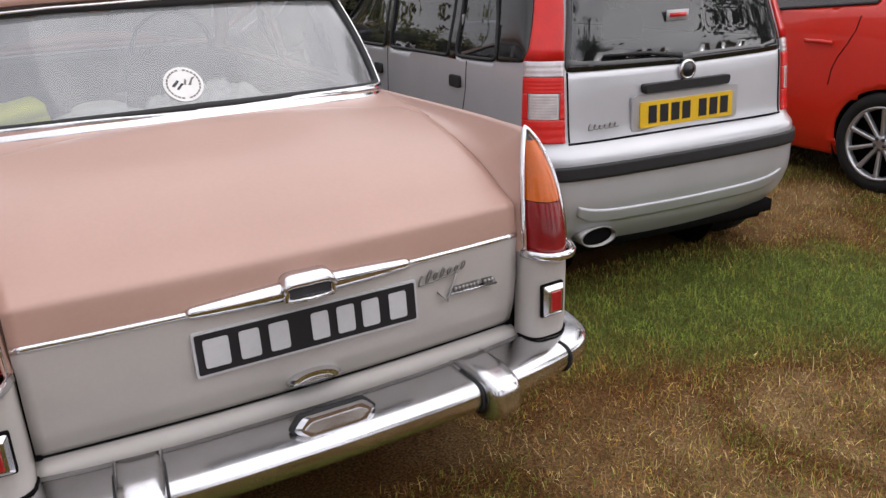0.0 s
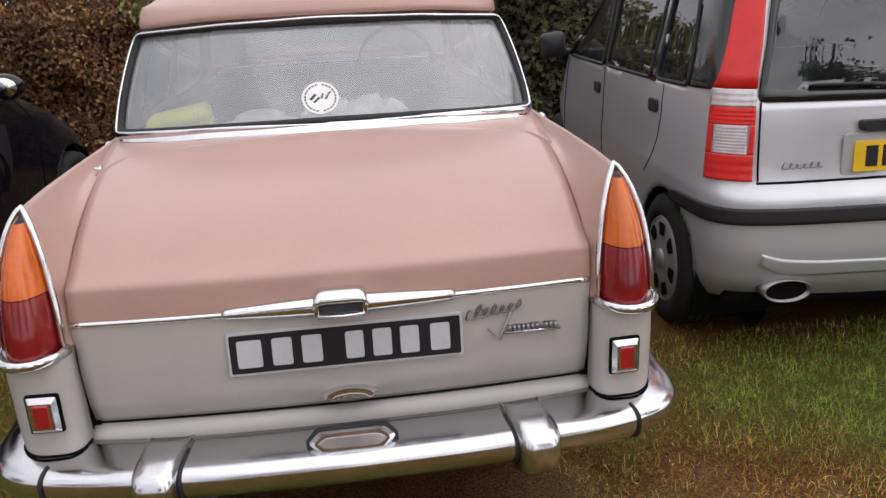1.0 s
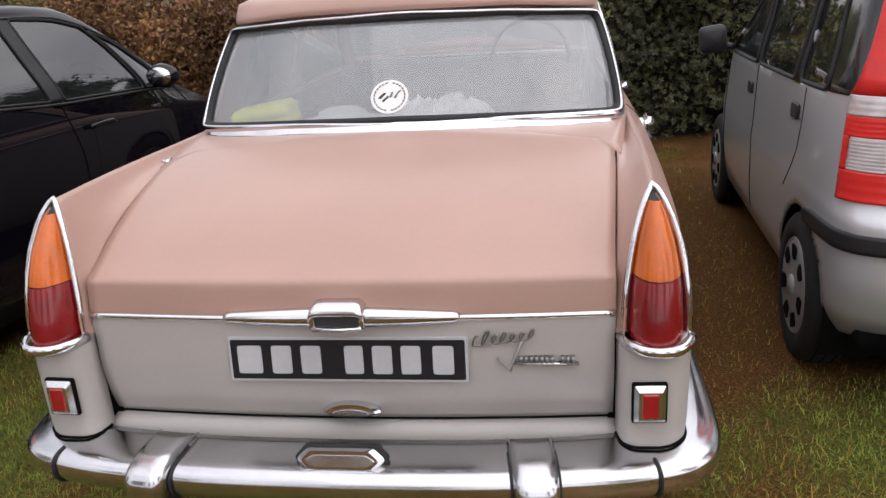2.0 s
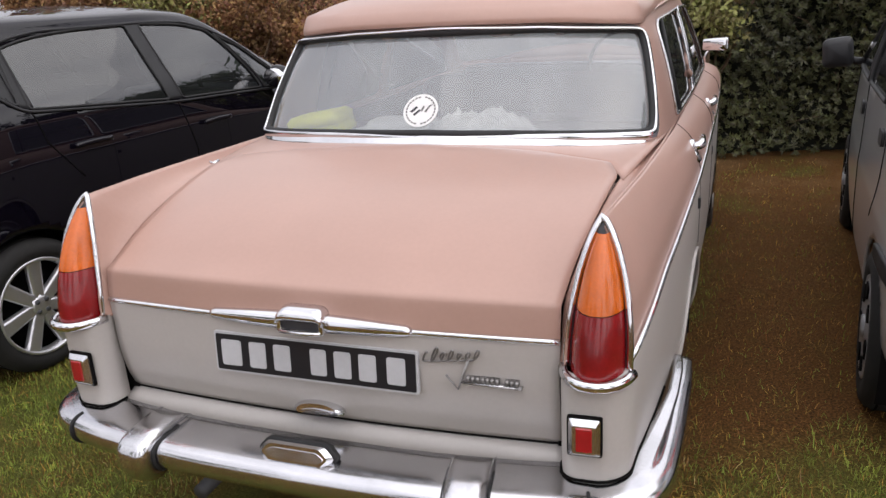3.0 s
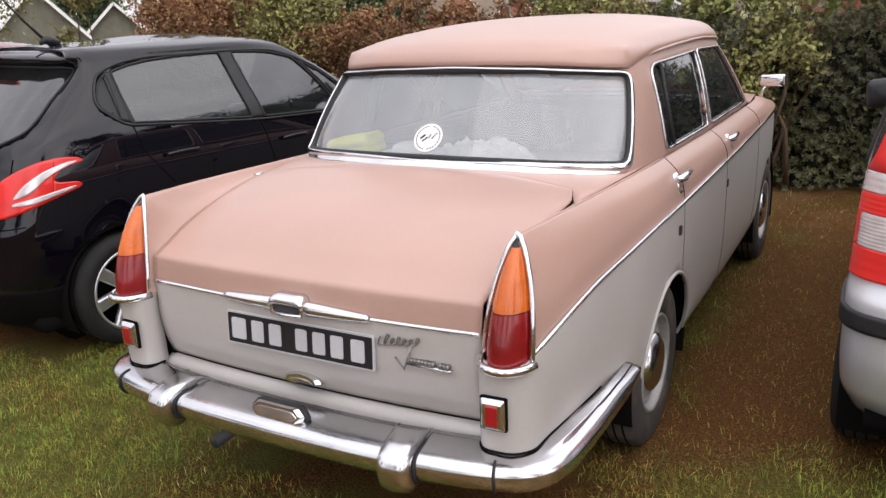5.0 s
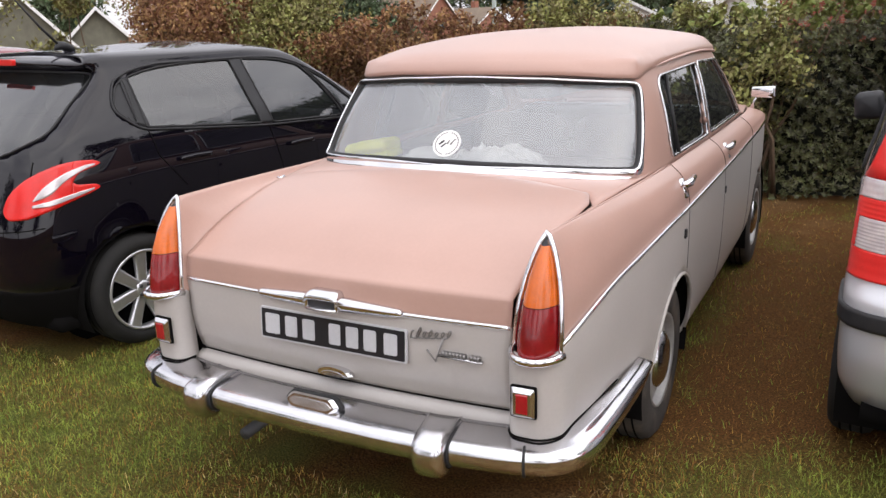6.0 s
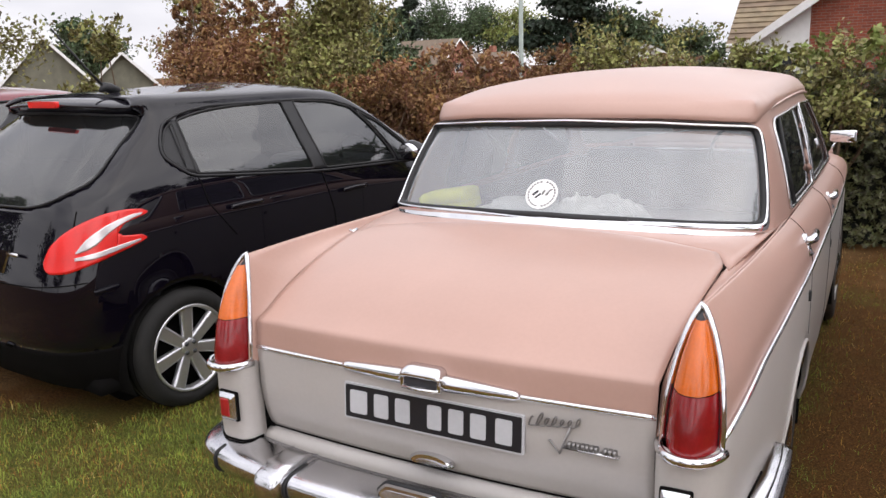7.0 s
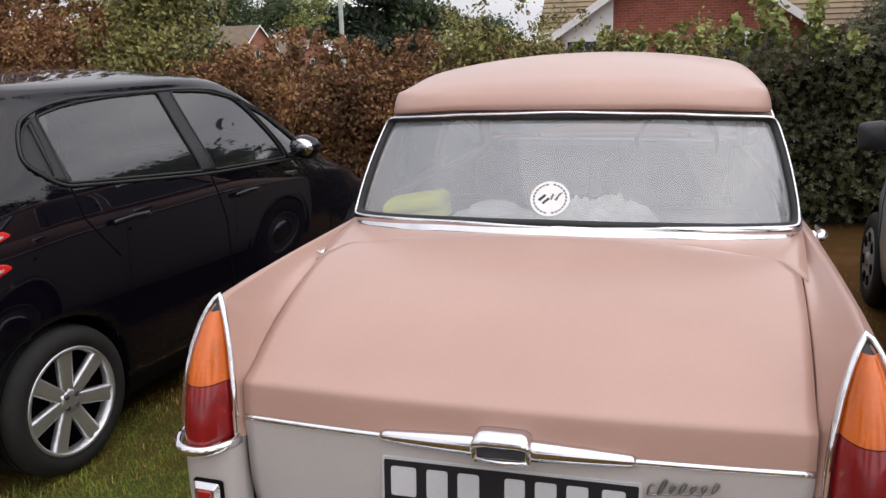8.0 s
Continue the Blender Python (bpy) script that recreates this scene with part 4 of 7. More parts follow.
for side in (1, -1):
    wheel(saloon, side, 0.705 * side, WHEEL_Y, 0.305, 0.318, 0.185, 0.15, "cap", STEEL_DISC, "dusty tyre on a dull steel wheel with a chrome hubcap", DUSTY_TYRE)
    wheel(saloon, side, 0.705 * side, WHEEL_Y + 2.55, 0.305, 0.318, 0.185, 0.15, "cap", STEEL_DISC, "dusty tyre on a dull steel wheel with a chrome hubcap", DUSTY_TYRE)
# bonnet closing the front
rows = []
for y in np.linspace(3.30, 4.41, 12):
    hx, hz = ridge(y)
    rows.append([(u * hx, y, hz + 0.03 * (1 - u * u) * (1 if y < 4.2 else 0.3)) for u in np.linspace(-1, 1, 21)])
part("bonnet", *grid(rows), PINK, saloon, "rose painted bonnet", thick=0.01)

# inside the saloon
part("parcel_shelf", *box(-0.60, 0.60, 0.98, 1.42, 1.015, 1.035), SHELF, saloon, "pale parcel shelf")
def seat_back(x0, x1, y, z0, z1, lean=0.10):
    rows = []
    for t in np.linspace(0, 2 * math.pi, 17):
        rows.append([(x0 + (x1 - x0) * u + 0.0, y + 0.06 * math.cos(t) + lean * (0.5 - 0.5 * math.sin(t)) * -1 * 0.5, (z0 + z1) / 2 + (z1 - z0) / 2 * math.sin(t) * (1 - 0.12 * (2 * abs(u - 0.5)) ** 6))
                     for u in np.linspace(0, 1, 13)])
    return grid(rows)
part("rear_seat", *seat_back(-0.60, 0.60, 1.50, 0.45, 1.06), SEAT_RED, saloon, "brown leather rear seat back")
part("front_seat", *seat_back(-0.56, -0.03, 2.28, 0.45, 1.12), SEAT_RED, saloon, "brown leather front seat back")
part("front_seat", *seat_back(0.03, 0.56, 2.28, 0.45, 1.12), SEAT_RED, saloon, "brown leather front seat back")
part("dashboard", *box(-0.64, 0.64, 3.10, 3.35, 0.85, 1.07), TRIM_GREY, saloon, "dark dashboard", bevel=0.03)
wheel_ring = [(0.36 + 0.20 * math.cos(a), 2.84 - 0.06 * math.sin(a), 1.08 + 0.19 * math.sin(a)) for a in np.linspace(0, 2 * math.pi, 40, endpoint=False)]
part("steering_wheel", *tube(np.array(wheel_ring), 0.011, True), BLACK_PLASTIC, saloon, "thin black steering wheel")
part("horn_ring", *tube(np.array([(0.22, 2.85, 1.08), (0.36, 2.83, 1.10), (0.50, 2.85, 1.08)]), 0.006), CHROME, saloon)
# Bar added to give the bright highlight line along the dash top.
part("dash_rail", *tube([(-0.60, 3.08, 1.075), (0, 3.06, 1.085), (0.60, 3.08, 1.075)], 0.008), CHROME, saloon, "chrome rail along the dashboard")
part("headlining", *box(-0.56, 0.56, 1.45, 2.75, 1.435, 1.445), HEADLINE, saloon, "pale headlining")
part("interior_mirror", *box(-0.10, 0.10, 2.86, 2.885, 1.32, 1.375), CHROME, saloon, "rear-view mirror", bevel=0.01)
for side in (1, -1):
    part("door_trim", *sides(*box(0.66, 0.70, 1.4, 3.2, 0.5, 1.03), side), TRIM_GREY, saloon)

# things lying on the parcel shelf, and the round sticker on the glass
def crumpled(x, y, z, w, d, h, seed, mat, name, label, category, ruffle=0.0):
    """A soft heap of cloth."""
    rows = []
    for v in np.linspace(-1, 1, 31):
        r = []
        for u in np.linspace(-1, 1, 61):
            e = max(0, 1 - u ** 6) * max(0, 1 - v ** 6)
            k = noise.noise(Vector((u * 2.2 + seed, v * 2.2, seed))) * 0.5 + noise.noise(Vector((u * 6 + seed, v * 6, 0))) * 0.28 + ruffle * noise.noise(Vector((u * 17, v * 11, seed)))
            r.append((u * w / 2, v * d / 2, h * e * (0.75 + k)))
        rows.append(r)
    ob = part(name, *grid(rows), mat, None, thick=0.004)
    ob.matrix_world = pose(x, y, z)
    return tagged(ob, label, category)


YELLOW_CLOTH = material("hi_vis_cloth", (0.95, 0.97, 0.06), 0.7, vary=0.12, scale=12, bump=0.3)
WHITE_CLOTH = material("white_cloth", (0.80, 0.79, 0.78), 0.8, vary=0.08, scale=14, bump=0.3)
LACE = material("white_lace", (0.72, 0.70, 0.68), 0.9, vary=0.2, scale=30, fine=160, bump=0.8)
vest = thing("safety_vest", pose(-0.487, 1.09, 1.036, 0, -9, 4), "folded fluorescent yellow safety vest on the parcel shelf", "clothing")
for k, (dx, dy, w) in enumerate(((0.0, 0.0, 0.106), (0.003, -0.004, 0.103))):
    fold = rounded([(-w, -0.078), (w, -0.078), (w * 0.98, 0.080), (-w * 0.97, 0.076)], 0.022, 6)
    part("fold", *prism(fold + (dx, dy), 0.044, pose(0, 0, 0.006 + 0.036 * k, -90), 0.014), YELLOW_CLOTH, vest)
crumpled(0.09, 1.08, 1.036, 0.40, 0.20, 0.080, 5.0, LACE, "lace_shawl", "crumpled white lace cloth on the parcel shelf", "cloth", 0.22)
hat = thing("sun_hat", pose(-0.235, 1.12, 1.036), "white cloth sun hat on the parcel shelf", "hat")
part("hat_brim", *moved(lathe([(0.0, 0.004), (0.140, 0.004), (0.146, 0.012), (0.135, 0.022), (0.085, 0.034)], 32), pose(0, 0, 0, 0, -90)), WHITE_CLOTH, hat)
part("hat_crown", *moved(lathe([(0.088, 0.030), (0.080, 0.050), (0.055, 0.060), (0, 0.063)], 32), pose(0, 0, 0, 0, -90)), WHITE_CLOTH, hat)
sticker = thing("window_sticker", pose(-0.020, 0.880, 1.158, -37.5), "round white sticker with a dark bird shape on the rear glass", "sticker")
disc = [(0.058 * math.cos(a), 0.058 * math.sin(a)) for a in np.linspace(0, 2 * math.pi, 40, endpoint=False)]
part("sticker_disc", *prism(disc, 0.0015), WHITE_CLOTH, sticker, smooth=False)
for k, mark in enumerate(([(-0.034, -0.004), (-0.016, 0.014), (-0.010, 0.010), (-0.026, -0.008)], [(-0.022, -0.014), (-0.004, 0.004), (0.0, -0.001), (-0.017, -0.018)],
                          [(0.0, -0.002), (0.006, 0.016), (0.011, 0.013), (0.006, -0.004)], [(0.012, -0.004), (0.026, 0.018), (0.036, 0.020), (0.026, 0.010), (0.020, -0.006)])):
    part("sticker_mark", *prism(np.array(mark) * 1.05, 0.0025), PLATE_BLACK if k < 2 else TRIM_GREY, sticker, smooth=False)
for k in range(26):
    if k not in (0, 13):
        a = 2 * math.pi * k / 26
        part("sticker_bar", *moved(prism([(-0.0042, -0.0025), (0.0042, -0.0025), (0.0042, 0.0025), (-0.0042, 0.0025)], 0.0022), Matrix.Rotation(a, 4, "Y") @ pose(0, 0, 0.0475)), TRIM_GREY, sticker, smooth=False)


# ---- the modern cars ----
def decal(shell, poly, name, mat, parent, side, out=0.004, thick=0.008, label="", n=26):
    """A raised panel on the sheet, with the outline given in length and height."""
    poly = np.asarray(poly, float)
    l0, l1 = max(shell.L[0], poly[:, 0].min()), poly[:, 0].max()
    ls = np.linspace(l0, l1, n)
    lo = shell.level_of(ls, np.full(n, poly[:, 1].min())).min()
    hi = shell.level_of(ls, np.full(n, poly[:, 1].max())).max()
    v, f, nrm = shell.build(ls, np.linspace(lo, hi, n), {"a": poly})["a"]
    v = v + nrm * out
    if side == 0:
        return part(name, *mirrored(v, f), mat, parent, label, thick=thick)
    return part(name, *sides(v, f, side), mat, parent, label, thick=thick)


def line(shell, lz, name, mat, parent, side, r=0.003, out=0.001, label="", flat=1.0):
    """A thin bar laid along the sheet."""
    p = []
    for a, b in zip(lz, lz[1:]):
        a, b = np.array(a, float), np.array(b, float)
        k = max(2, int(np.linalg.norm(b - a) / 0.03))
        p += [a + (b - a) * j / k for j in range(k)]
    p.append(np.array(lz[-1], float))
    pts = shell.place(np.array(p), out)
    if side == 0:
        pts = np.concatenate([pts[::-1] * (-1, 1, 1), pts])
        side = 1
    return part(name, *sides(*tube(pts, r, n=6, flat=flat), side), mat, parent, label)


def arch_poly(l0, z0, r, squash=1.0):
    t = np.linspace(math.pi, 0, 25)
    pts = [(l0 + r * math.cos(a), z0 + r * squash * math.sin(a)) for a in t]
    return np.array([(pts[0][0], 0.0)] + pts + [(pts[-1][0], 0.0)])


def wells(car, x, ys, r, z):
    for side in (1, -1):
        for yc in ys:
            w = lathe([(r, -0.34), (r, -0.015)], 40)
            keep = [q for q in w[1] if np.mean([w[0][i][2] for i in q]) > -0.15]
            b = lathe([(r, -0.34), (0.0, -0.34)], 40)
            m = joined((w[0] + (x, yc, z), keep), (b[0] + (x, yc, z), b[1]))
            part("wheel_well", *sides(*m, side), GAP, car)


def headrest_seat(car, x, y, z, w=0.44):
    back = seat_back(x - w / 2, x + w / 2, y, 0.4, z)
    part("seat", *back, SEAT_DARK, car, "dark cloth seat")
    o = rounded([(-0.12, -0.08), (0.12, -0.08), (0.10, 0.08), (-0.10, 0.08)], 0.05, 5)
    part("headrest", *prism(o, 0.09, pose(x, y + 0.02, z + 0.09), 0.03), SEAT_DARK, car)


# -- black hatchback --
hatch = thing("hatchback_car", pose(-2.789, 0.443, 0, 0, 0, -6.0), "glossy black-violet five-door hatchback with silver alloy wheels", "car")
HL = [0, 0.35, 0.60, 0.74, 0.86, 1.02, 1.35, 2.2, 3.0, 3.55, 4.0, 4.35, 4.7, 5.0]
HP = [(0, 0.03), (0.35, 0.04), (0.60, 0.08), (0.715, 0.15), (0.775, 0.25), (0.81, 0.41), (0.845, 0.73), (0.855, 1.58)]
HLEV = [(0.17, 0.06, 0.12), (0.30, 0.02, 0.03), (0.48, 0.0, -0.03), (0.66, 0.0, -0.02), (0.86, 0.005, 0.035), (1.06, 0.03, 0.12), (1.26, 0.115, 0.33), (1.437, 0.20, 0.54), (1.478, 0.218, 0.49), (1.506, 0.33, 0.55)]
HFRONT = {3.0: [(0.8, 2.38, 0.17), (0.835, 2.38, 0.3), (0.85, 2.38, 0.48), (0.855, 2.38, 0.66), (0.85, 2.38, 0.86), (0.815, 2.38, 1.023), (0.745, 2.25, 1.231), (0.665, 2.05, 1.405), (0.62, 1.98, 1.455), (0.5, 1.95, 1.49), (0.25, 1.95, 1.505), (0, 1.95, 1.51)],
          3.55: [(0.79, 2.93, 0.17), (0.825, 2.93, 0.3), (0.84, 2.93, 0.48), (0.835, 2.93, 0.66), (0.82, 2.93, 0.84), (0.74, 2.8, 0.98), (0.68, 2.48, 1.197), (0.61, 2.16, 1.388), (0.57, 2.07, 1.44), (0.46, 2.03, 1.475), (0.23, 2.02, 1.495), (0, 2.02, 1.5)],
          4.0: [(0.74, 3.36, 0.17), (0.77, 3.37, 0.3), (0.785, 3.38, 0.48), (0.78, 3.37, 0.64), (0.72, 3.3, 0.78), (0.6, 2.95, 0.96), (0.56, 2.55, 1.197), (0.5, 2.2, 1.388), (0.47, 2.1, 1.44), (0.38, 2.06, 1.47), (0.2, 2.05, 1.49), (0, 2.05, 1.495)],
          4.35: [(0.58, 3.66, 0.17), (0.61, 3.69, 0.3), (0.625, 3.71, 0.48), (0.62, 3.68, 0.62), (0.56, 3.55, 0.74), (0.42, 3.02, 0.95), (0.39, 2.6, 1.197), (0.35, 2.23, 1.393), (0.33, 2.13, 1.44), (0.26, 2.09, 1.465), (0.14, 2.08, 1.485), (0, 2.08, 1.49)],
          4.7: [(0.31, 3.85, 0.17), (0.33, 3.89, 0.3), (0.335, 3.92, 0.48), (0.33, 3.88, 0.62), (0.3, 3.7, 0.74), (0.21, 3.06, 0.95), (0.2, 2.62, 1.197), (0.18, 2.25, 1.393), (0.17, 2.15, 1.44), (0.13, 2.11, 1.465), (0.07, 2.1, 1.485), (0, 2.1, 1.49)],
          5.0: [(0, 3.9, 0.17), (0, 3.94, 0.3), (0, 3.96, 0.48), (0, 3.93, 0.62), (0, 3.76, 0.74), (0, 3.08, 0.95), (0, 2.63, 1.197), (0, 2.26, 1.393), (0, 2.16, 1.44), (0, 2.12, 1.465), (0, 2.11, 1.485), (0, 2.11, 1.49)]}


def modern_shell(stations, plan, levels, front, crown, droop=0.0):
    rows = []
    for k, (z, inset, dy) in enumerate(levels):
        r = []
        for i, (l, (x, y)) in enumerate(zip(stations, plan)):
            ease = 1.0 if i < 4 else (0.75 if i == 4 else (0.45 if i == 5 else 0.0))
            far = x - inset * (x / plan[-1][0])
            r.append((far, y + dy * ease, z - (0.012 * (1 - x / plan[-1][0]) if 0 < k < 3 else 0) + (0.02 * (1 - (x / plan[-1][0]) ** 2) - droop * ease if k >= 7 and i < 6 else 0)))
        r += [front[l][k] for l in stations[len(plan):]]
        rows.append(r)
    edge = rows[-1]
    for s in (0.5, 0.0):
        r = []
        for i in range(len(plan)):
            x, y, z = edge[i]
            sy = max(y, 0.85)
            r.append((x * s, sy + (y - sy) * (0.55 + 0.45 * s) if i < 6 else y, z + (crown - droop * float(np.interp(y, [0.45, 0.8, 1.2, 1.6], [1.5, 1.1, 0.4, 0.0])) - z) * (1 - s ** 2)))
        r += [front[l][len(levels) + (0 if s else 1)] for l in stations[len(plan):]]
        rows.append(r)
    return Shell(stations, rows, 7)


hs = modern_shell(HL, HP, HLEV, HFRONT, 1.545, 0.035)
H_REAR = rounded([(-0.6, 1.02), (0.50, 1.03), (0.73, 1.14), (0.755, 1.385), (0.60, 1.432), (-0.6, 1.44)], [0, 0.12, 0.06, 0.06, 0.05, 0], 6)
H_QUARTER = rounded([(1.215, 1.235), (1.365, 1.142), (1.400, 1.372), (1.275, 1.335)], [0.07, 0.03, 0.02, 0.05], 6)
H_DOOR = rounded([(1.415, 1.128), (2.180, 1.062), (2.110, 1.432), (1.86, 1.432), (1.64, 1.415), (1.445, 1.378)], [0.015, 0.015, 0.02, 0.3, 0.2, 0.02], 5)
H_FRONT = rounded([(2.270, 1.056), (2.910, 1.030), (2.850, 1.370), (2.60, 1.415), (2.210, 1.432)], [0.02, 0.02, 0.02, 0.15, 0.02], 4)
H_FQ = rounded([(2.945, 1.028), (3.250, 1.015), (3.070, 1.27), (2.890, 1.350)], 0.015, 4)
H_SCREEN = rounded([(3.72, 1.0), (6, 1.0), (6, 1.38), (3.75, 1.37)], 0.04, 4)
HR, HF = 0.62, 0.62 + 2.54
res = hs.build(np.linspace(0, 5.0, 190), np.concatenate([np.linspace(0, 7, 62), np.linspace(7.15, 11, 20)]),
               {"rear_window": H_REAR, "quarter_window": H_QUARTER, "rear_door_window": H_DOOR, "front_door_window": H_FRONT, "front_quarter_window": H_FQ,
                "windscreen": H_SCREEN, "arch_r": arch_poly(HR + 0.62, 0.30, 0.335), "arch_f": arch_poly(HF + 0.62, 0.30, 0.335),
                "valance": [(-0.5, 0.0), (3.6, 0.0), (3.6, 0.26), (1.7, 0.27), (0.9, 0.40), (-0.5, 0.42)]})
# Lower bumper and sills cut out and coloured near-black.
part("valance", *mirrored(*res["valance"][:2]), GAP, hatch, "matt black lower bumper and sills", thick=0.012)
part("body", *mirrored(*res["body"][:2]), BLACK_PAINT, hatch, "glossy black-violet body shell", thick=0.012)
for nm in ("rear_window", "windscreen"):
    v, f, n = res[nm]
    part(nm, *mirrored(v - n * 0.003, f), TINTED, hatch).visible_shadow = False
for side in (1, -1):
    for nm in ("quarter_window", "rear_door_window", "front_door_window", "front_quarter_window"):
        v, f, n = res[nm]
        part(nm, *sides(v - n * 0.004, f, side), BLACK_PLASTIC if nm == "quarter_window" else TINTED, hatch).visible_shadow = False
    for poly in (H_QUARTER, H_DOOR, H_FRONT, H_FQ):
        part("window_seal", *sides(*tube(hs.place(along(poly, 0.03), 0.002), 0.006, True, 6), side), RUBBER, hatch)
    loop = rounded([(1.190, 1.235), (1.385, 1.118), (2.20, 1.044), (3.290, 0.998), (3.110, 1.29), (2.880, 1.380), (2.60, 1.432), (2.15, 1.452), (1.62, 1.436), (1.260, 1.36)], [0.09, 0.05, 0.1, 0.02, 0.05, 0.05, 0.2, 0.3, 0.2, 0.09], 6)
    part("window_surround", *sides(*tube(hs.place(along(loop, 0.03), 0.003), 0.007, True, 6), side), BLACK_PLASTIC, hatch)
    post = [(2.180, 1.06), (2.270, 1.055), (2.210, 1.436), (2.110, 1.436)]
    decal(hs, post, "pillar_cover", BLACK_PLASTIC, hatch, side, 0.003)
    line(hs, [(1.415, 1.12), (1.440, 0.98), (1.580, 0.80)], "door_seam", GAP, hatch, side)
    line(hs, [(2.230, 1.05), (2.300, 0.8), (2.310, 0.32)], "door_seam", GAP, hatch, side)
    line(hs, [(3.310, 1.0), (3.350, 0.7), (3.290, 0.32)], "door_seam", GAP, hatch, side)
    line(hs, [(1.610, 0.32), (3.290, 0.32)], "sill_seam", GAP, hatch, side)
    line(hs, [(0.70, 1.02), (0.705, 0.90)], "hatch_seam", GAP, hatch, side)
    for l0, z0 in ((1.66, 0.945), (2.47, 0.915)):
        line(hs, [(l0 - 0.10, z0 - 0.004), (l0, z0), (l0 + 0.10, z0 - 0.002)], "door_handle", BLACK_PAINT, hatch, side, 0.013, 0.022, flat=0.7)
    # clawed tail lamp
    lampb = new("tail_lamp")
    lampb.parent = hatch
    lampb["label"] = "clawed tail lamp, red with clear inner claws"
    band(hs, [0.595, 0.609, 0.644, 0.699, 0.77, 0.852, 0.914], [0.800, 0.775, 0.758, 0.760, 0.778, 0.805, 0.826], [0.815, 0.86, 0.905, 0.948, 0.980, 1.003, 1.010],
          "red_lens", BRIGHT_RED, lampb, side, 0.014, 0.016, "glossy red lens", 40, 16)
    band(hs, [0.914, 0.942, 0.987, 1.031, 1.063], [0.915, 0.950, 0.965, 0.975, 0.986], [1.010, 1.011, 1.009, 1.004, 0.992], "red_lens", BRIGHT_RED, lampb, side, 0.014, 0.016, "upper claw of the red lens", 16, 8)
    band(hs, [0.914, 0.942, 0.987, 1.031, 1.054], [0.826, 0.834, 0.848, 0.862, 0.874], [0.915, 0.900, 0.896, 0.892, 0.880], "red_lens", BRIGHT_RED, lampb, side, 0.014, 0.016, "lower claw of the red lens", 16, 8)
    band(hs, [0.735, 0.77, 0.816, 0.869, 0.932, 0.987, 1.031], [0.842, 0.850, 0.872, 0.918, 0.952, 0.972, 0.983], [0.848, 0.895, 0.930, 0.958, 0.977, 0.988, 0.990], "clear_claw", CLEAR_LENS, lampb, side, 0.018, 0.006, "clear lamp claw", 30, 8)
    band(hs, [0.735, 0.806, 0.869, 0.942, 1.022], [0.812, 0.814, 0.828, 0.847, 0.869], [0.824, 0.838, 0.852, 0.866, 0.877], "clear_claw", CLEAR_LENS, lampb, side, 0.018, 0.006, "clear lamp claw", 24, 6)
    band(hs, [1.365, 1.385, 1.41, 1.44], [1.140, 1.135, 1.13, 1.126], [1.37, 1.374, 1.377, 1.38], "quarter_post", BLACK_PLASTIC, hatch, side, 0.003, 0.01, "", 6, 14)
    mir = joined(tube([(0.78, 2.44, 1.03), (0.89, 2.39, 1.045)], 0.022, n=10),
                 moved(lathe([(0, -0.05), (0.075, -0.045), (0.088, 0.0), (0.07, 0.06), (0.03, 0.10), (0, 0.105)], 24), pose(0.925, 2.34, 1.085, 0, 0, 90) @ Matrix.Diagonal((0.8, 1.05, 0.75, 1))))
    dm = new("door_mirror")
    dm.parent = hatch
    part("mirror_shell", *sides(*mir, side), BLACK_PAINT, dm)
    part("mirror_glass", *sides(*moved(lathe([(0.0, 0), (0.072, 0), (0.072, 0.004), (0, 0.004)], 24), pose(0.925, 2.300, 1.085, 0, 0, 90) @ Matrix.Diagonal((1, 0.98, 0.68, 1))), side), CHROME, dm, "mirror glass")
    for yc in (HR, HF):
        wheel(hatch, side, 0.755 * side, yc, 0.298, 0.296, 0.212, 0.19, "seven", ALLOY, "black tyre on a seven-spoke silver alloy rim")
wells(hatch, 0.835, (HR, HF), 0.34, 0.30)
edge = along(H_REAR, 0.03)
edge = edge[edge[:, 0] > 0]
ring = hs.place(edge, 0.003)
ring = ring[np.argsort(np.arctan2(ring[:, 2] - 1.18, ring[:, 0] * 0.6))]
part("rear_window_seal", *tube(np.concatenate([ring, ring[::-1] * (-1, 1, 1)]), 0.006, True, 6), RUBBER, hatch)
part("brake_lamp", *prism(rounded([(-0.13, -0.016), (0.13, -0.016), (0.13, 0.016), (-0.13, 0.016)], 0.008, 3), 0.02, pose(0, 0.520, 1.468), 0.004), BRIGHT_RED, hatch, "red high brake lamp", smooth=False)
part("aerial", *tube([(0.11, 0.80, 1.535), (0.11, 0.70, 1.640), (0.11, 0.54, 1.835)], [0.009, 0.007, 0.004], n=8), BLACK_PLASTIC, hatch, "thin black roof aerial")
part("aerial_foot", *tube([(0.11, 0.87, 1.525), (0.11, 0.82, 1.537), (0.11, 0.79, 1.545), (0.11, 0.76, 1.523)], [0.018, 0.028, 0.024, 0.008], n=10), BLACK_PLASTIC, hatch)
line(hs, [(0.0, 0.70), (0.55, 0.70), (0.8, 0.715)], "bumper_seam", GAP, hatch, 0)
hp = new("number_plate")
hp.parent = hatch
PM = pose(0, 0.008, 0.80, -9)
part("plate_face", *prism(rounded([(-0.26, -0.055), (0.26, -0.055), (0.26, 0.055), (-0.26, 0.055)], 0.006, 3), 0.012, PM), PLATE_YELLOW, hp, "yellow number plate with black bars", smooth=False)
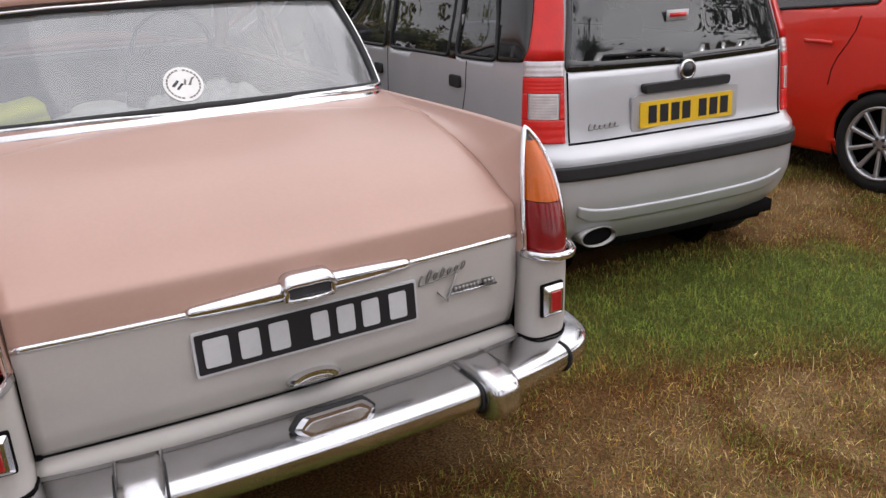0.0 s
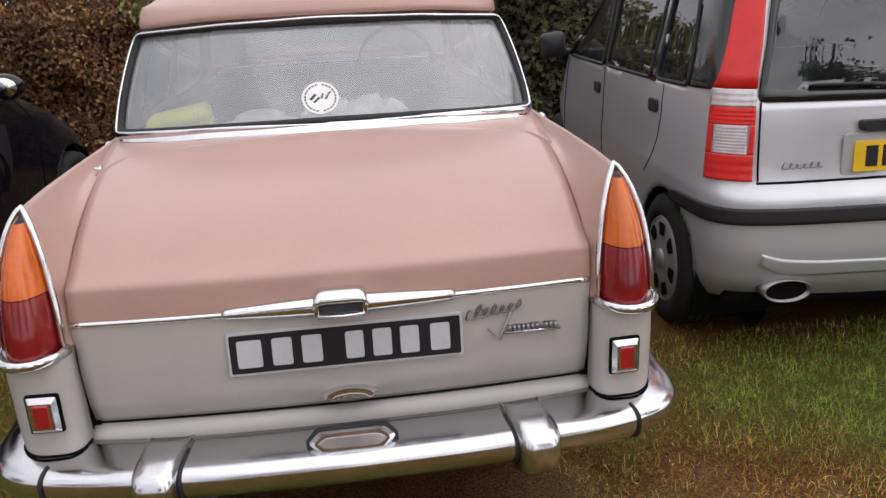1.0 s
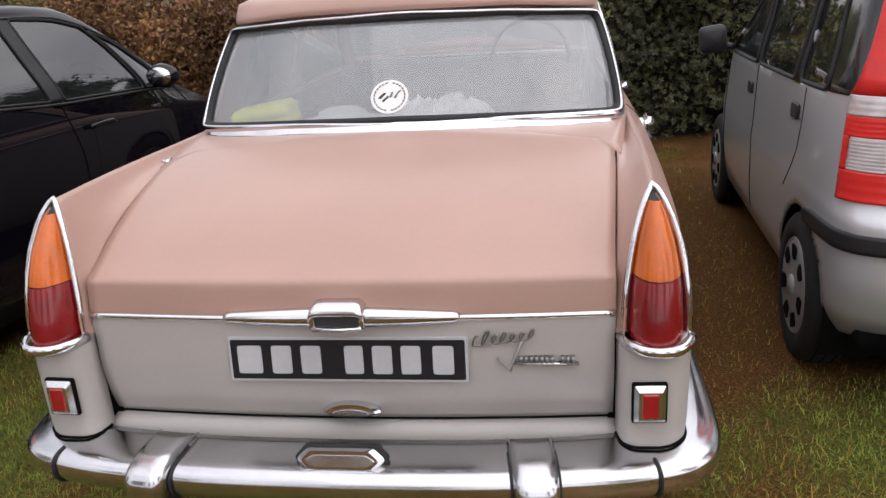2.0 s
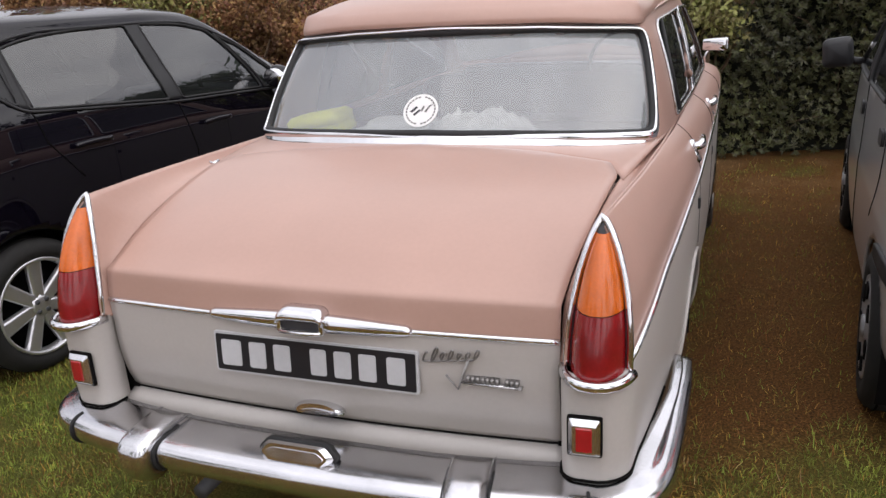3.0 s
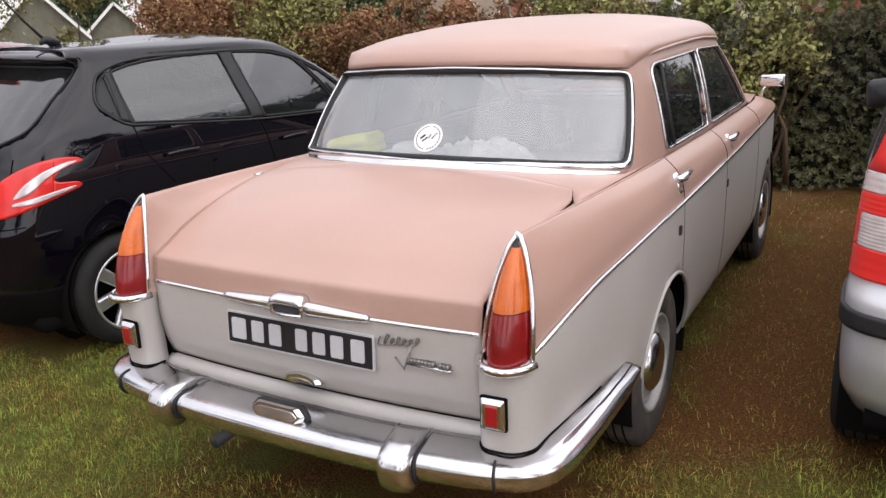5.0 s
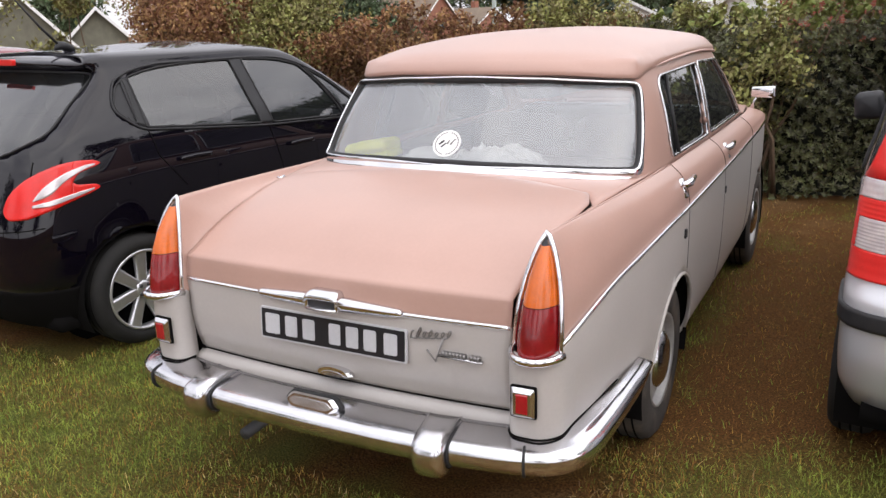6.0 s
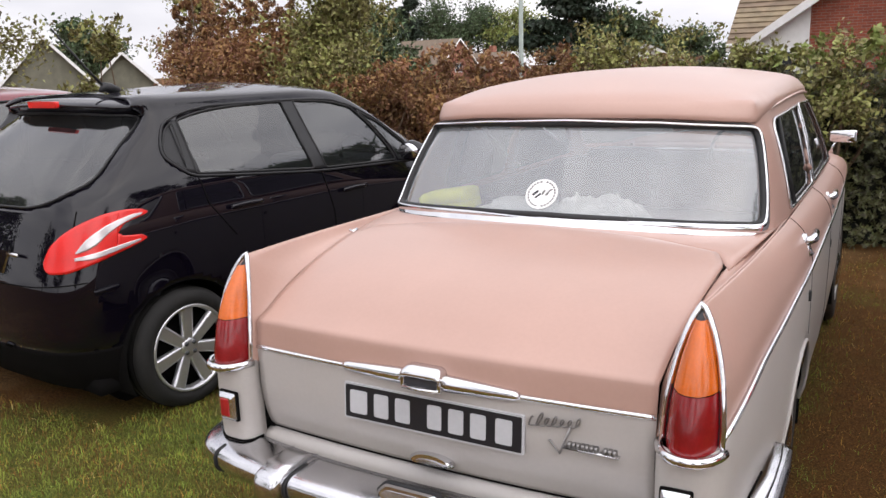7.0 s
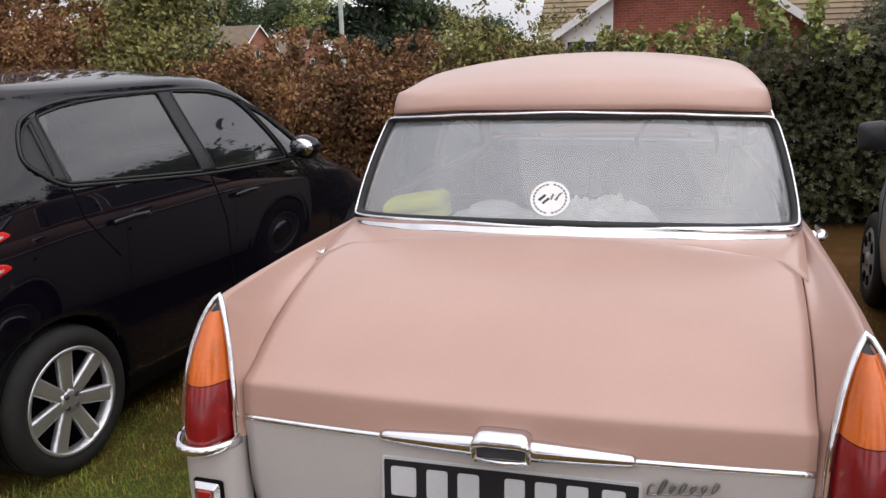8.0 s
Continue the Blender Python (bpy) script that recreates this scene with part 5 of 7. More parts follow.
for x0 in (-0.215, -0.155, -0.095, -0.035, 0.06, 0.12, 0.18):
    part("plate_bar", *box(x0 - 0.021, x0 + 0.021, -0.0145, -0.005, -0.04, 0.04), PLATE_BLACK, hp, smooth=False).matrix_basis = PM
part("model_mark", *box(0.36, 0.45, 0.045, 0.055, 0.826, 0.842), DULL_CHROME, hatch, "small chrome mark")
for x, y, z in ((-0.36, 1.35, 1.05), (0.36, 1.35, 1.05), (-0.37, 2.15, 1.05), (0.37, 2.15, 1.05)):
    headrest_seat(hatch, x, y, z)
part("dashboard", *box(-0.66, 0.66, 2.62, 2.95, 0.8, 0.98), GREY_PLASTIC, hatch, bevel=0.03)
ring = [(0.36 + 0.18 * math.cos(a), 2.50 - 0.07 * math.sin(a), 1.0 + 0.165 * math.sin(a)) for a in np.linspace(0, 2 * math.pi, 32, endpoint=False)]
part("steering_wheel", *tube(np.array(ring), 0.014, True), BLACK_PLASTIC, hatch)
part("underbody", *box(-0.72, 0.72, 0.2, 3.7, 0.17, 0.24), GAP, hatch)

GLOSS_BLACK = material("gloss_black_glass", (0.010, 0.010, 0.011), 0.12, coat=0.6)
# -- silver tall hatchback --
city = thing("city_car", pose(2.127, 0.900, 0, 0, 0, -3.5), "silver upright five-door city car with red pillar lamps", "car")
CL = [0, 0.40, 0.62, 0.73, 0.80, 1.0, 1.5, 2.3, 3.1, 3.5, 3.85, 4.2, 4.55]
CP = [(0, 0.03), (0.40, 0.04), (0.62, 0.07), (0.715, 0.13), (0.75, 0.21), (0.765, 0.41), (0.778, 0.91), (0.788, 1.71)]
CLEV = [(0.24, 0.04, 0.10), (0.37, 0.0, 0.0), (0.50, -0.005, -0.035), (0.66, -0.005, -0.03), (0.735, 0.0, 0.02), (1.02, 0.012, 0.05), (1.22, 0.055, 0.10), (1.43, 0.105, 0.165), (1.49, 0.145, 0.135), (1.52, 0.24, 0.20)]
CFRONT = {3.1: [(.75, 2.5, .24), (.775, 2.5, .37), (.785, 2.5, .50), (.785, 2.5, .66), (.78, 2.5, .74), (.765, 2.45, 1.0), (.71, 2.2, 1.2), (.645, 1.95, 1.40), (.60, 1.88, 1.455), (.5, 1.85, 1.49), (.25, 1.84, 1.51), (0, 1.84, 1.52)],
          3.5: [(.71, 2.9, .24), (.735, 2.9, .37), (.745, 2.9, .50), (.745, 2.9, .66), (.735, 2.88, .74), (.70, 2.75, .97), (.65, 2.35, 1.18), (.585, 2.03, 1.385), (.55, 1.94, 1.44), (.45, 1.91, 1.475), (.22, 1.9, 1.5), (0, 1.9, 1.51)],
          3.85: [(.58, 3.2, .24), (.61, 3.23, .37), (.62, 3.25, .50), (.615, 3.22, .66), (.60, 3.15, .76), (.54, 2.82, .96), (.51, 2.42, 1.18), (.46, 2.08, 1.385), (.43, 1.98, 1.44), (.35, 1.95, 1.47), (.18, 1.94, 1.49), (0, 1.94, 1.505)],
          4.2: [(.31, 3.4, .24), (.33, 3.44, .37), (.335, 3.46, .50), (.33, 3.42, .66), (.31, 3.3, .78), (.27, 2.86, .97), (.25, 2.46, 1.18), (.23, 2.11, 1.385), (.21, 2.0, 1.44), (.17, 1.97, 1.47), (.09, 1.96, 1.49), (0, 1.96, 1.5)],
          4.55: [(0, 3.44, .24), (0, 3.48, .37), (0, 3.5, .50), (0, 3.46, .66), (0, 3.33, .78), (0, 2.88, .97), (0, 2.48, 1.18), (0, 2.12, 1.385), (0, 2.01, 1.44), (0, 1.98, 1.47), (0, 1.97, 1.49), (0, 1.97, 1.5)]}
cs = modern_shell(CL, CP, CLEV, CFRONT, 1.545)
CR, CF = 0.57, 0.57 + 2.30
C_REAR = rounded([(-0.6, 1.045), (0.585, 1.06), (0.565, 1.40), (-0.6, 1.42)], [0, 0.06, 0.05, 0], 5)
C_QUART = rounded([(0.98, 1.055), (1.36, 1.045), (1.36, 1.395), (1.04, 1.395)], 0.04, 4)
C_DOOR = rounded([(1.44, 1.04), (2.12, 1.03), (2.10, 1.405), (1.44, 1.405)], 0.025, 4)
C_FRONT = rounded([(2.20, 1.028), (3.12, 1.012), (3.10, 1.36), (2.18, 1.405)], 0.025, 4)
C_BORDER = rounded([(-0.6, 1.0), (0.612, 1.02), (0.60, 1.425), (-0.6, 1.43)], [0, 0.02, 0.05, 0], 4)
C_SCREEN = rounded([(3.6, 1.02), (5, 1.02), (5, 1.36), (3.6, 1.36)], 0.05, 4)
res = cs.build(np.linspace(0, 4.55, 180), np.concatenate([np.linspace(0, 7, 60), np.linspace(7.15, 11, 20)]),
               {"rear_window": C_REAR, "quarter_window": C_QUART, "rear_door_window": C_DOOR, "front_door_window": C_FRONT, "windscreen": C_SCREEN, "glass_border": C_BORDER,
                "arch_r": arch_poly(CR + 0.59, 0.28, 0.325), "arch_f": arch_poly(CF + 0.59, 0.28, 0.325)})
part("body", *mirrored(*res["body"][:2]), SILVER, city, "silver metallic body shell", thick=0.012)
for nm in ("rear_window", "windscreen"):
    v, f, n = res[nm]
    part(nm, *mirrored(v - n * 0.003, f), TINTED, city).visible_shadow = False
v, f, n = res["glass_border"]
part("glass_border", *mirrored(v + n * 0.001, f), GLOSS_BLACK, city, "gloss black tailgate border", thick=0.012)
for side in (1, -1):
    for nm in ("quarter_window", "rear_door_window", "front_door_window"):
        v, f, n = res[nm]
        part(nm, *sides(v - n * 0.004, f, side), TINTED, city).visible_shadow = False
    for poly in (C_QUART, C_DOOR, C_FRONT):
        part("window_seal", *sides(*tube(cs.place(along(poly, 0.03), 0.002), 0.009, True, 6), side), RUBBER, city)
    for a, b in ((1.365, 1.435), (2.125, 2.19)):
        decal(cs, [(a, 1.03), (b, 1.03), (b, 1.41), (a, 1.41)], "pillar_cover", GLOSS_BLACK, city, side, 0.003, n=12)
    decal(cs, rounded([(0.762, 1.062), (0.97, 1.05), (1.03, 1.405), (0.726, 1.41)], 0.02, 3), "rear_pillar_cover", GLOSS_BLACK, city, side, 0.003, n=14)
    lampc = new("tail_lamp")
    lampc.parent = city
    lampc["label"] = "tall red pillar lamp with two clear blocks"
    def block(nm, z0, z1, la, lb, mt, out, ribs, fat, label=""):
        """One lens of the lamp, narrowing towards the roof, with ribs across it."""
        rws = []
        for t in np.linspace(0, 1, ribs * 4 + 1):
            z = z0 + (z1 - z0) * t
            k = float(np.interp(z, [0.735, 1.07, 1.075, 1.45], [0.0, 0.012, 0.028, 0.06]))
            ring_l = np.linspace(la + 0.12 * k, lb - k, 14)
            rws.append(cs.place(np.stack([ring_l, np.full(14, z)], 1), out + 0.0007 * math.sin(t * ribs * 2 * math.pi)))
        v, f = grid(rws)
        part(nm, *sides(v, [tuple(reversed(x)) for x in f], side), mt, lampc, label, thick=fat)

    block("red_lens", 0.735, 0.832, 0.616, 0.785, BRIGHT_RED, 0.010, 3, 0.014, "red lens")
    block("red_lens", 0.940, 1.002, 0.616, 0.785, BRIGHT_RED, 0.010, 4, 0.014, "red lens")
    block("red_lens", 0.832, 0.940, 0.616, 0.640, BRIGHT_RED, 0.010, 3, 0.014, "red lens")
    block("red_lens", 0.832, 0.940, 0.760, 0.785, BRIGHT_RED, 0.010, 3, 0.014, "red lens")
    block("clear_lens", 0.834, 0.938, 0.640, 0.762, CLEAR_LENS, 0.010, 9, 0.012, "pale ribbed lens")
    block("clear_lens", 1.004, 1.066, 0.616, 0.785, CLEAR_LENS, 0.010, 3, 0.012, "pale lens")
    block("red_lens", 1.068, 1.45, 0.616, 0.785, BRIGHT_RED, 0.011, 2, 0.014, "tall red lens")
    line(cs, [(1.255, 1.03), (1.262, 0.90), (1.29, 0.80), (1.36, 0.70), (1.44, 0.62)], "door_seam", GAP, city, side, 0.002)
    line(cs, [(2.16, 1.02), (2.17, 0.7), (2.12, 0.34)], "door_seam", GAP, city, side, 0.002)
    line(cs, [(3.15, 0.99), (3.16, 0.34)], "door_seam", GAP, city, side)
    for l0, z0 in ((1.36, 0.93), (2.29, 0.900)):
        o = rounded([(l0 - 0.055, z0 - 0.028), (l0 + 0.05, z0 - 0.028), (l0 + 0.05, z0 + 0.028), (l0 - 0.055, z0 + 0.028)], 0.018, 4)
        decal(cs, o, "door_handle", BLACK_PLASTIC, city, side, 0.012, 0.012, "black door handle", n=14)
    mir = joined(tube([(0.765, 2.42, 1.03), (0.83, 2.41, 1.04)], 0.02, n=10),
                 prism(rounded([(-0.075, -0.075), (0.075, -0.085), (0.085, 0.06), (-0.06, 0.08)], 0.035, 5), 0.09, pose(0.885, 2.44, 1.085), 0.025))
    part("door_mirror", *sides(*mir, side), BLACK_PLASTIC, city, "black plastic door mirror")
    for yc in (CR, CF):
        wheel(city, side, 0.695 * side, yc, 0.285, 0.292, 0.185, 0.165, "slots", HUBCAP, "black tyre with a grey slotted wheel trim")
wells(city, 0.765, (CR, CF), 0.33, 0.28)
band(cs, [0, 0.4, 0.62, 0.73, 0.80, 1.0, 1.1], [0.585, 0.585, 0.584, 0.582, 0.58, 0.577, 0.580], [0.645, 0.645, 0.644, 0.642, 0.64, 0.634, 0.620], "bumper_strip", BLACK_PLASTIC, city, 0, 0.013, 0.016, "black bumper rubbing strip", 70, 6)
band(cs, [0, 0.35, 0.5, 0.58], [0.375, 0.375, 0.385, 0.425], [0.432, 0.436, 0.448, 0.470], "bumper_lip", SILVER, city, 0, 0.007, 0.010, "", 40, 6)
line(cs, [(0.0, 0.735), (0.60, 0.728)], "tailgate_seam", GAP, city, 0, 0.005)
line(cs, [(0.595, 0.735), (0.60, 1.02)], "tailgate_seam", GAP, city, 1, 0.004)
line(cs, [(0.595, 0.735), (0.60, 1.02)], "tailgate_seam", GAP, city, -1, 0.004)
grip = rounded([(-0.24, 0.905), (0.24, 0.905), (0.245, 0.945), (-0.245, 0.945)], 0.015, 4)
part("tailgate_handle", *prism(grip, 0.03, pose(0, 0.075, 0), 0.008), BLACK_PLASTIC, city, "black tailgate handle bar", smooth=False)
part("plate_recess", *prism(rounded([(-0.30, 0.745), (0.30, 0.745), (0.30, 0.90), (-0.30, 0.90)], 0.02, 3), 0.006, pose(0, 0.062, 0), 0.002), SILVER, city, smooth=False)
cp = new("number_plate")
cp.parent = city
PM = pose(0, 0.055, 0.815, -3)
part("plate_face", *prism(rounded([(-0.26, -0.055), (0.26, -0.055), (0.26, 0.055), (-0.26, 0.055)], 0.006, 3), 0.008, PM), PLATE_YELLOW, cp, "yellow number plate with dark bars", smooth=False)
for x0 in (-0.195, -0.132, -0.07, -0.008, 0.085, 0.148, 0.21):
    part("plate_bar", *box(x0 - 0.022, x0 + 0.022, -0.0105, -0.004, -0.038, 0.038), PLATE_BLACK, cp, smooth=False).matrix_basis = PM
part("round_badge", *moved(lathe([(0.045, 0), (0.045, 0.008), (0.036, 0.013), (0.032, 0.010), (0, 0.010)], 28), pose(0, 0.068, 0.985, 0, 0, -90)), CHROME, city, "round chrome badge")
part("badge_face", *moved(lathe([(0.031, 0.008), (0.031, 0.0125), (0, 0.013)], 24), pose(0, 0.068, 0.985, 0, 0, -90)), PLATE_BLACK, city)
t = np.linspace(0, 1, 90)
up = np.interp(t, [0, 0.15, 0.25, 0.6, 0.75, 1.0], [0.018, 0.018, 0.008, 0.008, 0.016, 0.008]) * np.sin(t * 36 + 1)
wave = np.stack([-0.52 + 0.15 * t + 0.008 * np.cos(t * 36 + 1) + 0.3 * up, np.full(90, 0.058), 0.790 + np.maximum(up, -0.008)], 1)
part("script_mark", *tube(wave, 0.0026, n=6), SCRIPT, city, "chrome scroll mark")
part("window_sticker", *box(-0.085, 0.035, 0.118, 0.120, 1.19, 1.235), PLATE_WHITE, city, "white and red window sticker").rotation_euler = (0, 0, 0)
part("sticker_stripe", *box(-0.07, 0.02, 0.115, 0.1175, 1.205, 1.222), BRIGHT_RED, city)
part("wiper", *tube([(-0.02, 0.085, 1.045), (-0.2, 0.09, 1.07), (-0.42, 0.10, 1.075)], [0.012, 0.008, 0.005], n=8), BLACK_PLASTIC, city, "black rear wiper")
pipe = lathe([(0.036, -0.02), (0.048, 0.0), (0.048, 0.12), (0.043, 0.12), (0.04, 0.0)], 24)
part("exhaust_tip", *moved(pipe, pose(-0.47, 0.150, 0.312, 0, 0, -90) @ Matrix.Diagonal((1, 2.0, 0.95, 1))), SCRIPT, city, "oval tarnished exhaust tip")
part("exhaust_dark", *moved(lathe([(0.042, 0.10), (0, 0.10)], 20), pose(-0.47, 0.150, 0.312, 0, 0, -90) @ Matrix.Diagonal((1, 2.0, 0.95, 1))), GAP, city)
for x, y, z in ((-0.33, 0.95, 1.02), (0.33, 0.95, 1.02), (-0.34, 1.75, 1.05), (0.34, 1.75, 1.05)):
    headrest_seat(city, x, y, z)
part("dashboard", *box(-0.62, 0.62, 2.25, 2.6, 0.8, 1.0), GREY_PLASTIC, city, bevel=0.03)
part("underbody", *box(-0.66, 0.66, 0.12, 3.3, 0.22, 0.28), GAP, city)


# -- cars farther along the row --
def row_car(name, m, paint, label, style):
    car = thing(name, m, label, "car")
    res = hs.build(np.linspace(0, 5.0, 120), np.concatenate([np.linspace(0, 7, 42), np.linspace(7.2, 11, 12)]),
                   {"rear_window": H_REAR, "rear_door_window": H_DOOR, "front_door_window": H_FRONT, "windscreen": H_SCREEN,
                    "arch_r": arch_poly(HR + 0.62, 0.30, 0.335), "arch_f": arch_poly(HF + 0.62, 0.30, 0.335)})
    part("body", *mirrored(*res["body"][:2]), paint, car, thick=0.012)
    for nm in ("rear_window", "windscreen"):
        v, f, n = res[nm]
        part(nm, *mirrored(v - n * 0.003, f), TINTED, car).visible_shadow = False
    for side in (1, -1):
        for nm in ("rear_door_window", "front_door_window"):
            v, f, n = res[nm]
            part(nm, *sides(v - n * 0.004, f, side), TINTED, car).visible_shadow = False
        for poly in (H_DOOR, H_FRONT):
            part("window_seal", *sides(*tube(hs.place(along(poly, 0.03), 0.002), 0.009, True, 6), side), RUBBER, car)
        line(hs, [(1.50, 1.05), (1.51, 0.97), (1.55, 0.88), (1.60, 0.80), (1.63, 0.72), (1.64, 0.62)], "door_seam", GAP, car, side)
        line(hs, [(2.47, 1.06), (2.50, 0.8), (2.46, 0.32)], "door_seam", GAP, car, side)
        for l0, z0 in ((1.74, 0.885), (2.62, 0.87)):
            line(hs, [(l0 - 0.10, z0 - 0.004), (l0, z0), (l0 + 0.10, z0 - 0.002)], "door_handle", paint, car, side, 0.014, 0.022, flat=0.7)
        for yc in (HR, HF):
            wheel(car, side, 0.755 * side, yc, 0.305, 0.315, 0.225, 0.19, style, ALLOY, "black tyre on a silver alloy rim")
    wells(car, 0.835, (HR, HF), 0.35, 0.30)
    part("underbody", *box(-0.72, 0.72, 0.2, 3.7, 0.17, 0.24), GAP, car)
    return car


row_car("red_car", pose(4.97, 0.66, 0, 0, 0, -2), RED_PAINT, "bright red hatchback with multi-spoke alloy wheels", "many")
row_car("maroon_car", pose(-5.75, 0.9, 0, 0, 0, -5), MAROON_PAINT, "dark maroon hatchback parked farther along the row", "seven")


# ---- the place around: grass, hedges, trees, houses ----
def bulk(name, verts, faces, mat, parent=None, label="", attr=None, smooth=False):
    """A large mesh from arrays; faces all have the same number of corners."""
    me = bpy.data.meshes.new(name)
    k = faces.shape[1]
    me.vertices.add(len(verts))
    me.vertices.foreach_set("co", np.ascontiguousarray(verts, np.float32).ravel())
    me.loops.add(faces.size)
    me.loops.foreach_set("vertex_index", np.ascontiguousarray(faces, np.int32).ravel())
    me.polygons.add(len(faces))
    me.polygons.foreach_set("loop_start", np.arange(0, faces.size, k, dtype=np.int32))
    me.polygons.foreach_set("use_smooth", np.full(len(faces), smooth))
    me.materials.append(mat)
    if attr is not None:
        a = me.attributes.new("lush", "FLOAT", "POINT")
        a.data.foreach_set("value", np.ascontiguousarray(attr, np.float32))
    me.update(calc_edges=True)
    ob = new(name, me)
    ob.parent = parent
    if label:
        ob["label"] = label
    return ob


rng = np.random.default_rng(7)


def waves(x, y, scale, seed):
    """Cheap smooth unevenness between about -1 and 1."""
    r = np.random.default_rng(seed)
    s = 0
    for k in range(7):
        a, p, f = r.uniform(0, 2 * math.pi), r.uniform(0, 2 * math.pi), scale * (0.6 + 0.45 * k)
        s = s + np.sin((x * math.cos(a) + y * math.sin(a)) * f + p + 0.8 * np.sin((x * math.sin(a) - y * math.cos(a)) * f * 0.7 + p)) / (1 + 0.35 * k)
    return s / 2.6


# Last patch browns the strip between cars: soil tone with shade painted in.
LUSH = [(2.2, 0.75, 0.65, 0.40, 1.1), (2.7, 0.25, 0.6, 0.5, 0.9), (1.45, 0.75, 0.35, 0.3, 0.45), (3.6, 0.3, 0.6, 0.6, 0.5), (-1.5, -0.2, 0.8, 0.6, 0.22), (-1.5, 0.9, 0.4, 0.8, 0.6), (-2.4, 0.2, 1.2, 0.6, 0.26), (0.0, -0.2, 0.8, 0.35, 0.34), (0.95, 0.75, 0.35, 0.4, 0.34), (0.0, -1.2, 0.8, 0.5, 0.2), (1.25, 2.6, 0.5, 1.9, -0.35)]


def nearby(x, y):
    """1 over the finely meshed ground, falling to 0 beyond it."""
    out = np.maximum(np.abs(x - 0.5) - 5.2, np.abs(y - 1.8) - 4.1)
    return np.clip(1 - out / 0.3, 0, 1)


def lush(x, y):
    """How green the grass is."""
    g = 0.16 + 0.16 * waves(x, y, 1.6, 3) + 0.20 * waves(x, y, 5.0, 4) + 0.16 * waves(x, y, 13.0, 5)
    for cx, cy, rx, ry, a in LUSH:
        g = g + a * np.exp(-((x - cx) / rx) ** 2 - ((y - cy) / ry) ** 2)
    return 0.18 + (np.clip(g, 0, 1) - 0.18) * nearby(x, y)


def bleached(x, y):
    """How far the dead grass is bleached to pale straw."""
    b = 0.22 + 0.25 * waves(x, y, 2.2, 13) + 0.18 * waves(x, y, 9.0, 14)
    # The negative patch darkens the shaded strip between the cars by colour.
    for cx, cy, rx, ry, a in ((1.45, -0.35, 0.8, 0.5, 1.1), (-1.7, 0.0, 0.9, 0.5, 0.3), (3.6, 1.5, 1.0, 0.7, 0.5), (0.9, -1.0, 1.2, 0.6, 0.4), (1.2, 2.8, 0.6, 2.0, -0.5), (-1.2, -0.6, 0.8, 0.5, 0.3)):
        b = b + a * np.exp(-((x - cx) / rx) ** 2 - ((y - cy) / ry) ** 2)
    return 0.2 + (np.clip(b, 0, 1) - 0.2) * nearby(x, y)


def rise(x, y):
    """The ground's slight unevenness."""
    return 0.010 * waves(x, y, 1.3, 8) + 0.004 * waves(x, y, 7.0, 9)


def grass_material(name):
    m = bpy.data.materials.new(name)
    m.use_nodes = True
    n, l = m.node_tree.nodes, m.node_tree.links
    p = n["Principled BSDF"]
    p.inputs["Roughness"].default_value = 0.95
    p.inputs["Specular IOR Level"].default_value = 0.15
    co = n.new("ShaderNodeTexCoord")
    at = n.new("ShaderNodeAttribute")
    at.attribute_name = "lush"
    a, b = n.new("ShaderNodeTexNoise"), n.new("ShaderNodeTexNoise")
    a.inputs["Scale"].default_value, a.inputs["Detail"].default_value = 120, 8
    b.inputs["Scale"].default_value, b.inputs["Detail"].default_value = 5, 5
    for t in (a, b):
        l.new(co.outputs["Object"], t.inputs["Vector"])
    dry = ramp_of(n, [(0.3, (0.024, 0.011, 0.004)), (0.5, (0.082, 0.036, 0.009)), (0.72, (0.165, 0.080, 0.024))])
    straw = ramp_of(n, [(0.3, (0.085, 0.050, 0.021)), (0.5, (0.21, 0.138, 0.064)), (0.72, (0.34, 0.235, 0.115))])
    l.new(a.outputs[0], straw.inputs[0])
    wet = ramp_of(n, [(0.3, (0.030, 0.040, 0.007)), (0.55, (0.070, 0.092, 0.018)), (0.75, (0.13, 0.145, 0.036))])
    l.new(a.outputs[0], dry.inputs[0])
    l.new(a.outputs[0], wet.inputs[0])
    ad = n.new("ShaderNodeMath")
    ad.operation = "MULTIPLY_ADD"
    ad.inputs[1].default_value, ad.inputs[2].default_value = 0.5, -0.25
    l.new(b.outputs[0], ad.inputs[0])
    ad2 = n.new("ShaderNodeMath")
    ad2.operation, ad2.use_clamp = "ADD", True
    l.new(at.outputs["Fac"], ad2.inputs[0])
    l.new(ad.outputs[0], ad2.inputs[1])
    mx = n.new("ShaderNodeMix")
    mx.data_type = "RGBA"
    l.new(ad2.outputs[0], mx.inputs[0])
    pale = n.new("ShaderNodeMath")
    pale.operation, pale.use_clamp = "MULTIPLY", True
    pale.inputs[1].default_value = -1.0
    l.new(at.outputs["Fac"], pale.inputs[0])
    faded = n.new("ShaderNodeMix")
    faded.data_type = "RGBA"
    l.new(pale.outputs[0], faded.inputs[0])
    l.new(dry.outputs[0], faded.inputs[6])
    l.new(straw.outputs[0], faded.inputs[7])
    l.new(faded.outputs[2], mx.inputs[6])
    l.new(wet.outputs[0], mx.inputs[7])
    l.new(mx.outputs[2], p.inputs["Base Color"])
    bp = n.new("ShaderNodeBump")
    bp.inputs["Strength"].default_value, bp.inputs["Distance"].default_value = 0.6, 0.012
    l.new(a.outputs[0], bp.inputs["Height"])
    l.new(bp.outputs[0], p.inputs["Normal"])
    return m


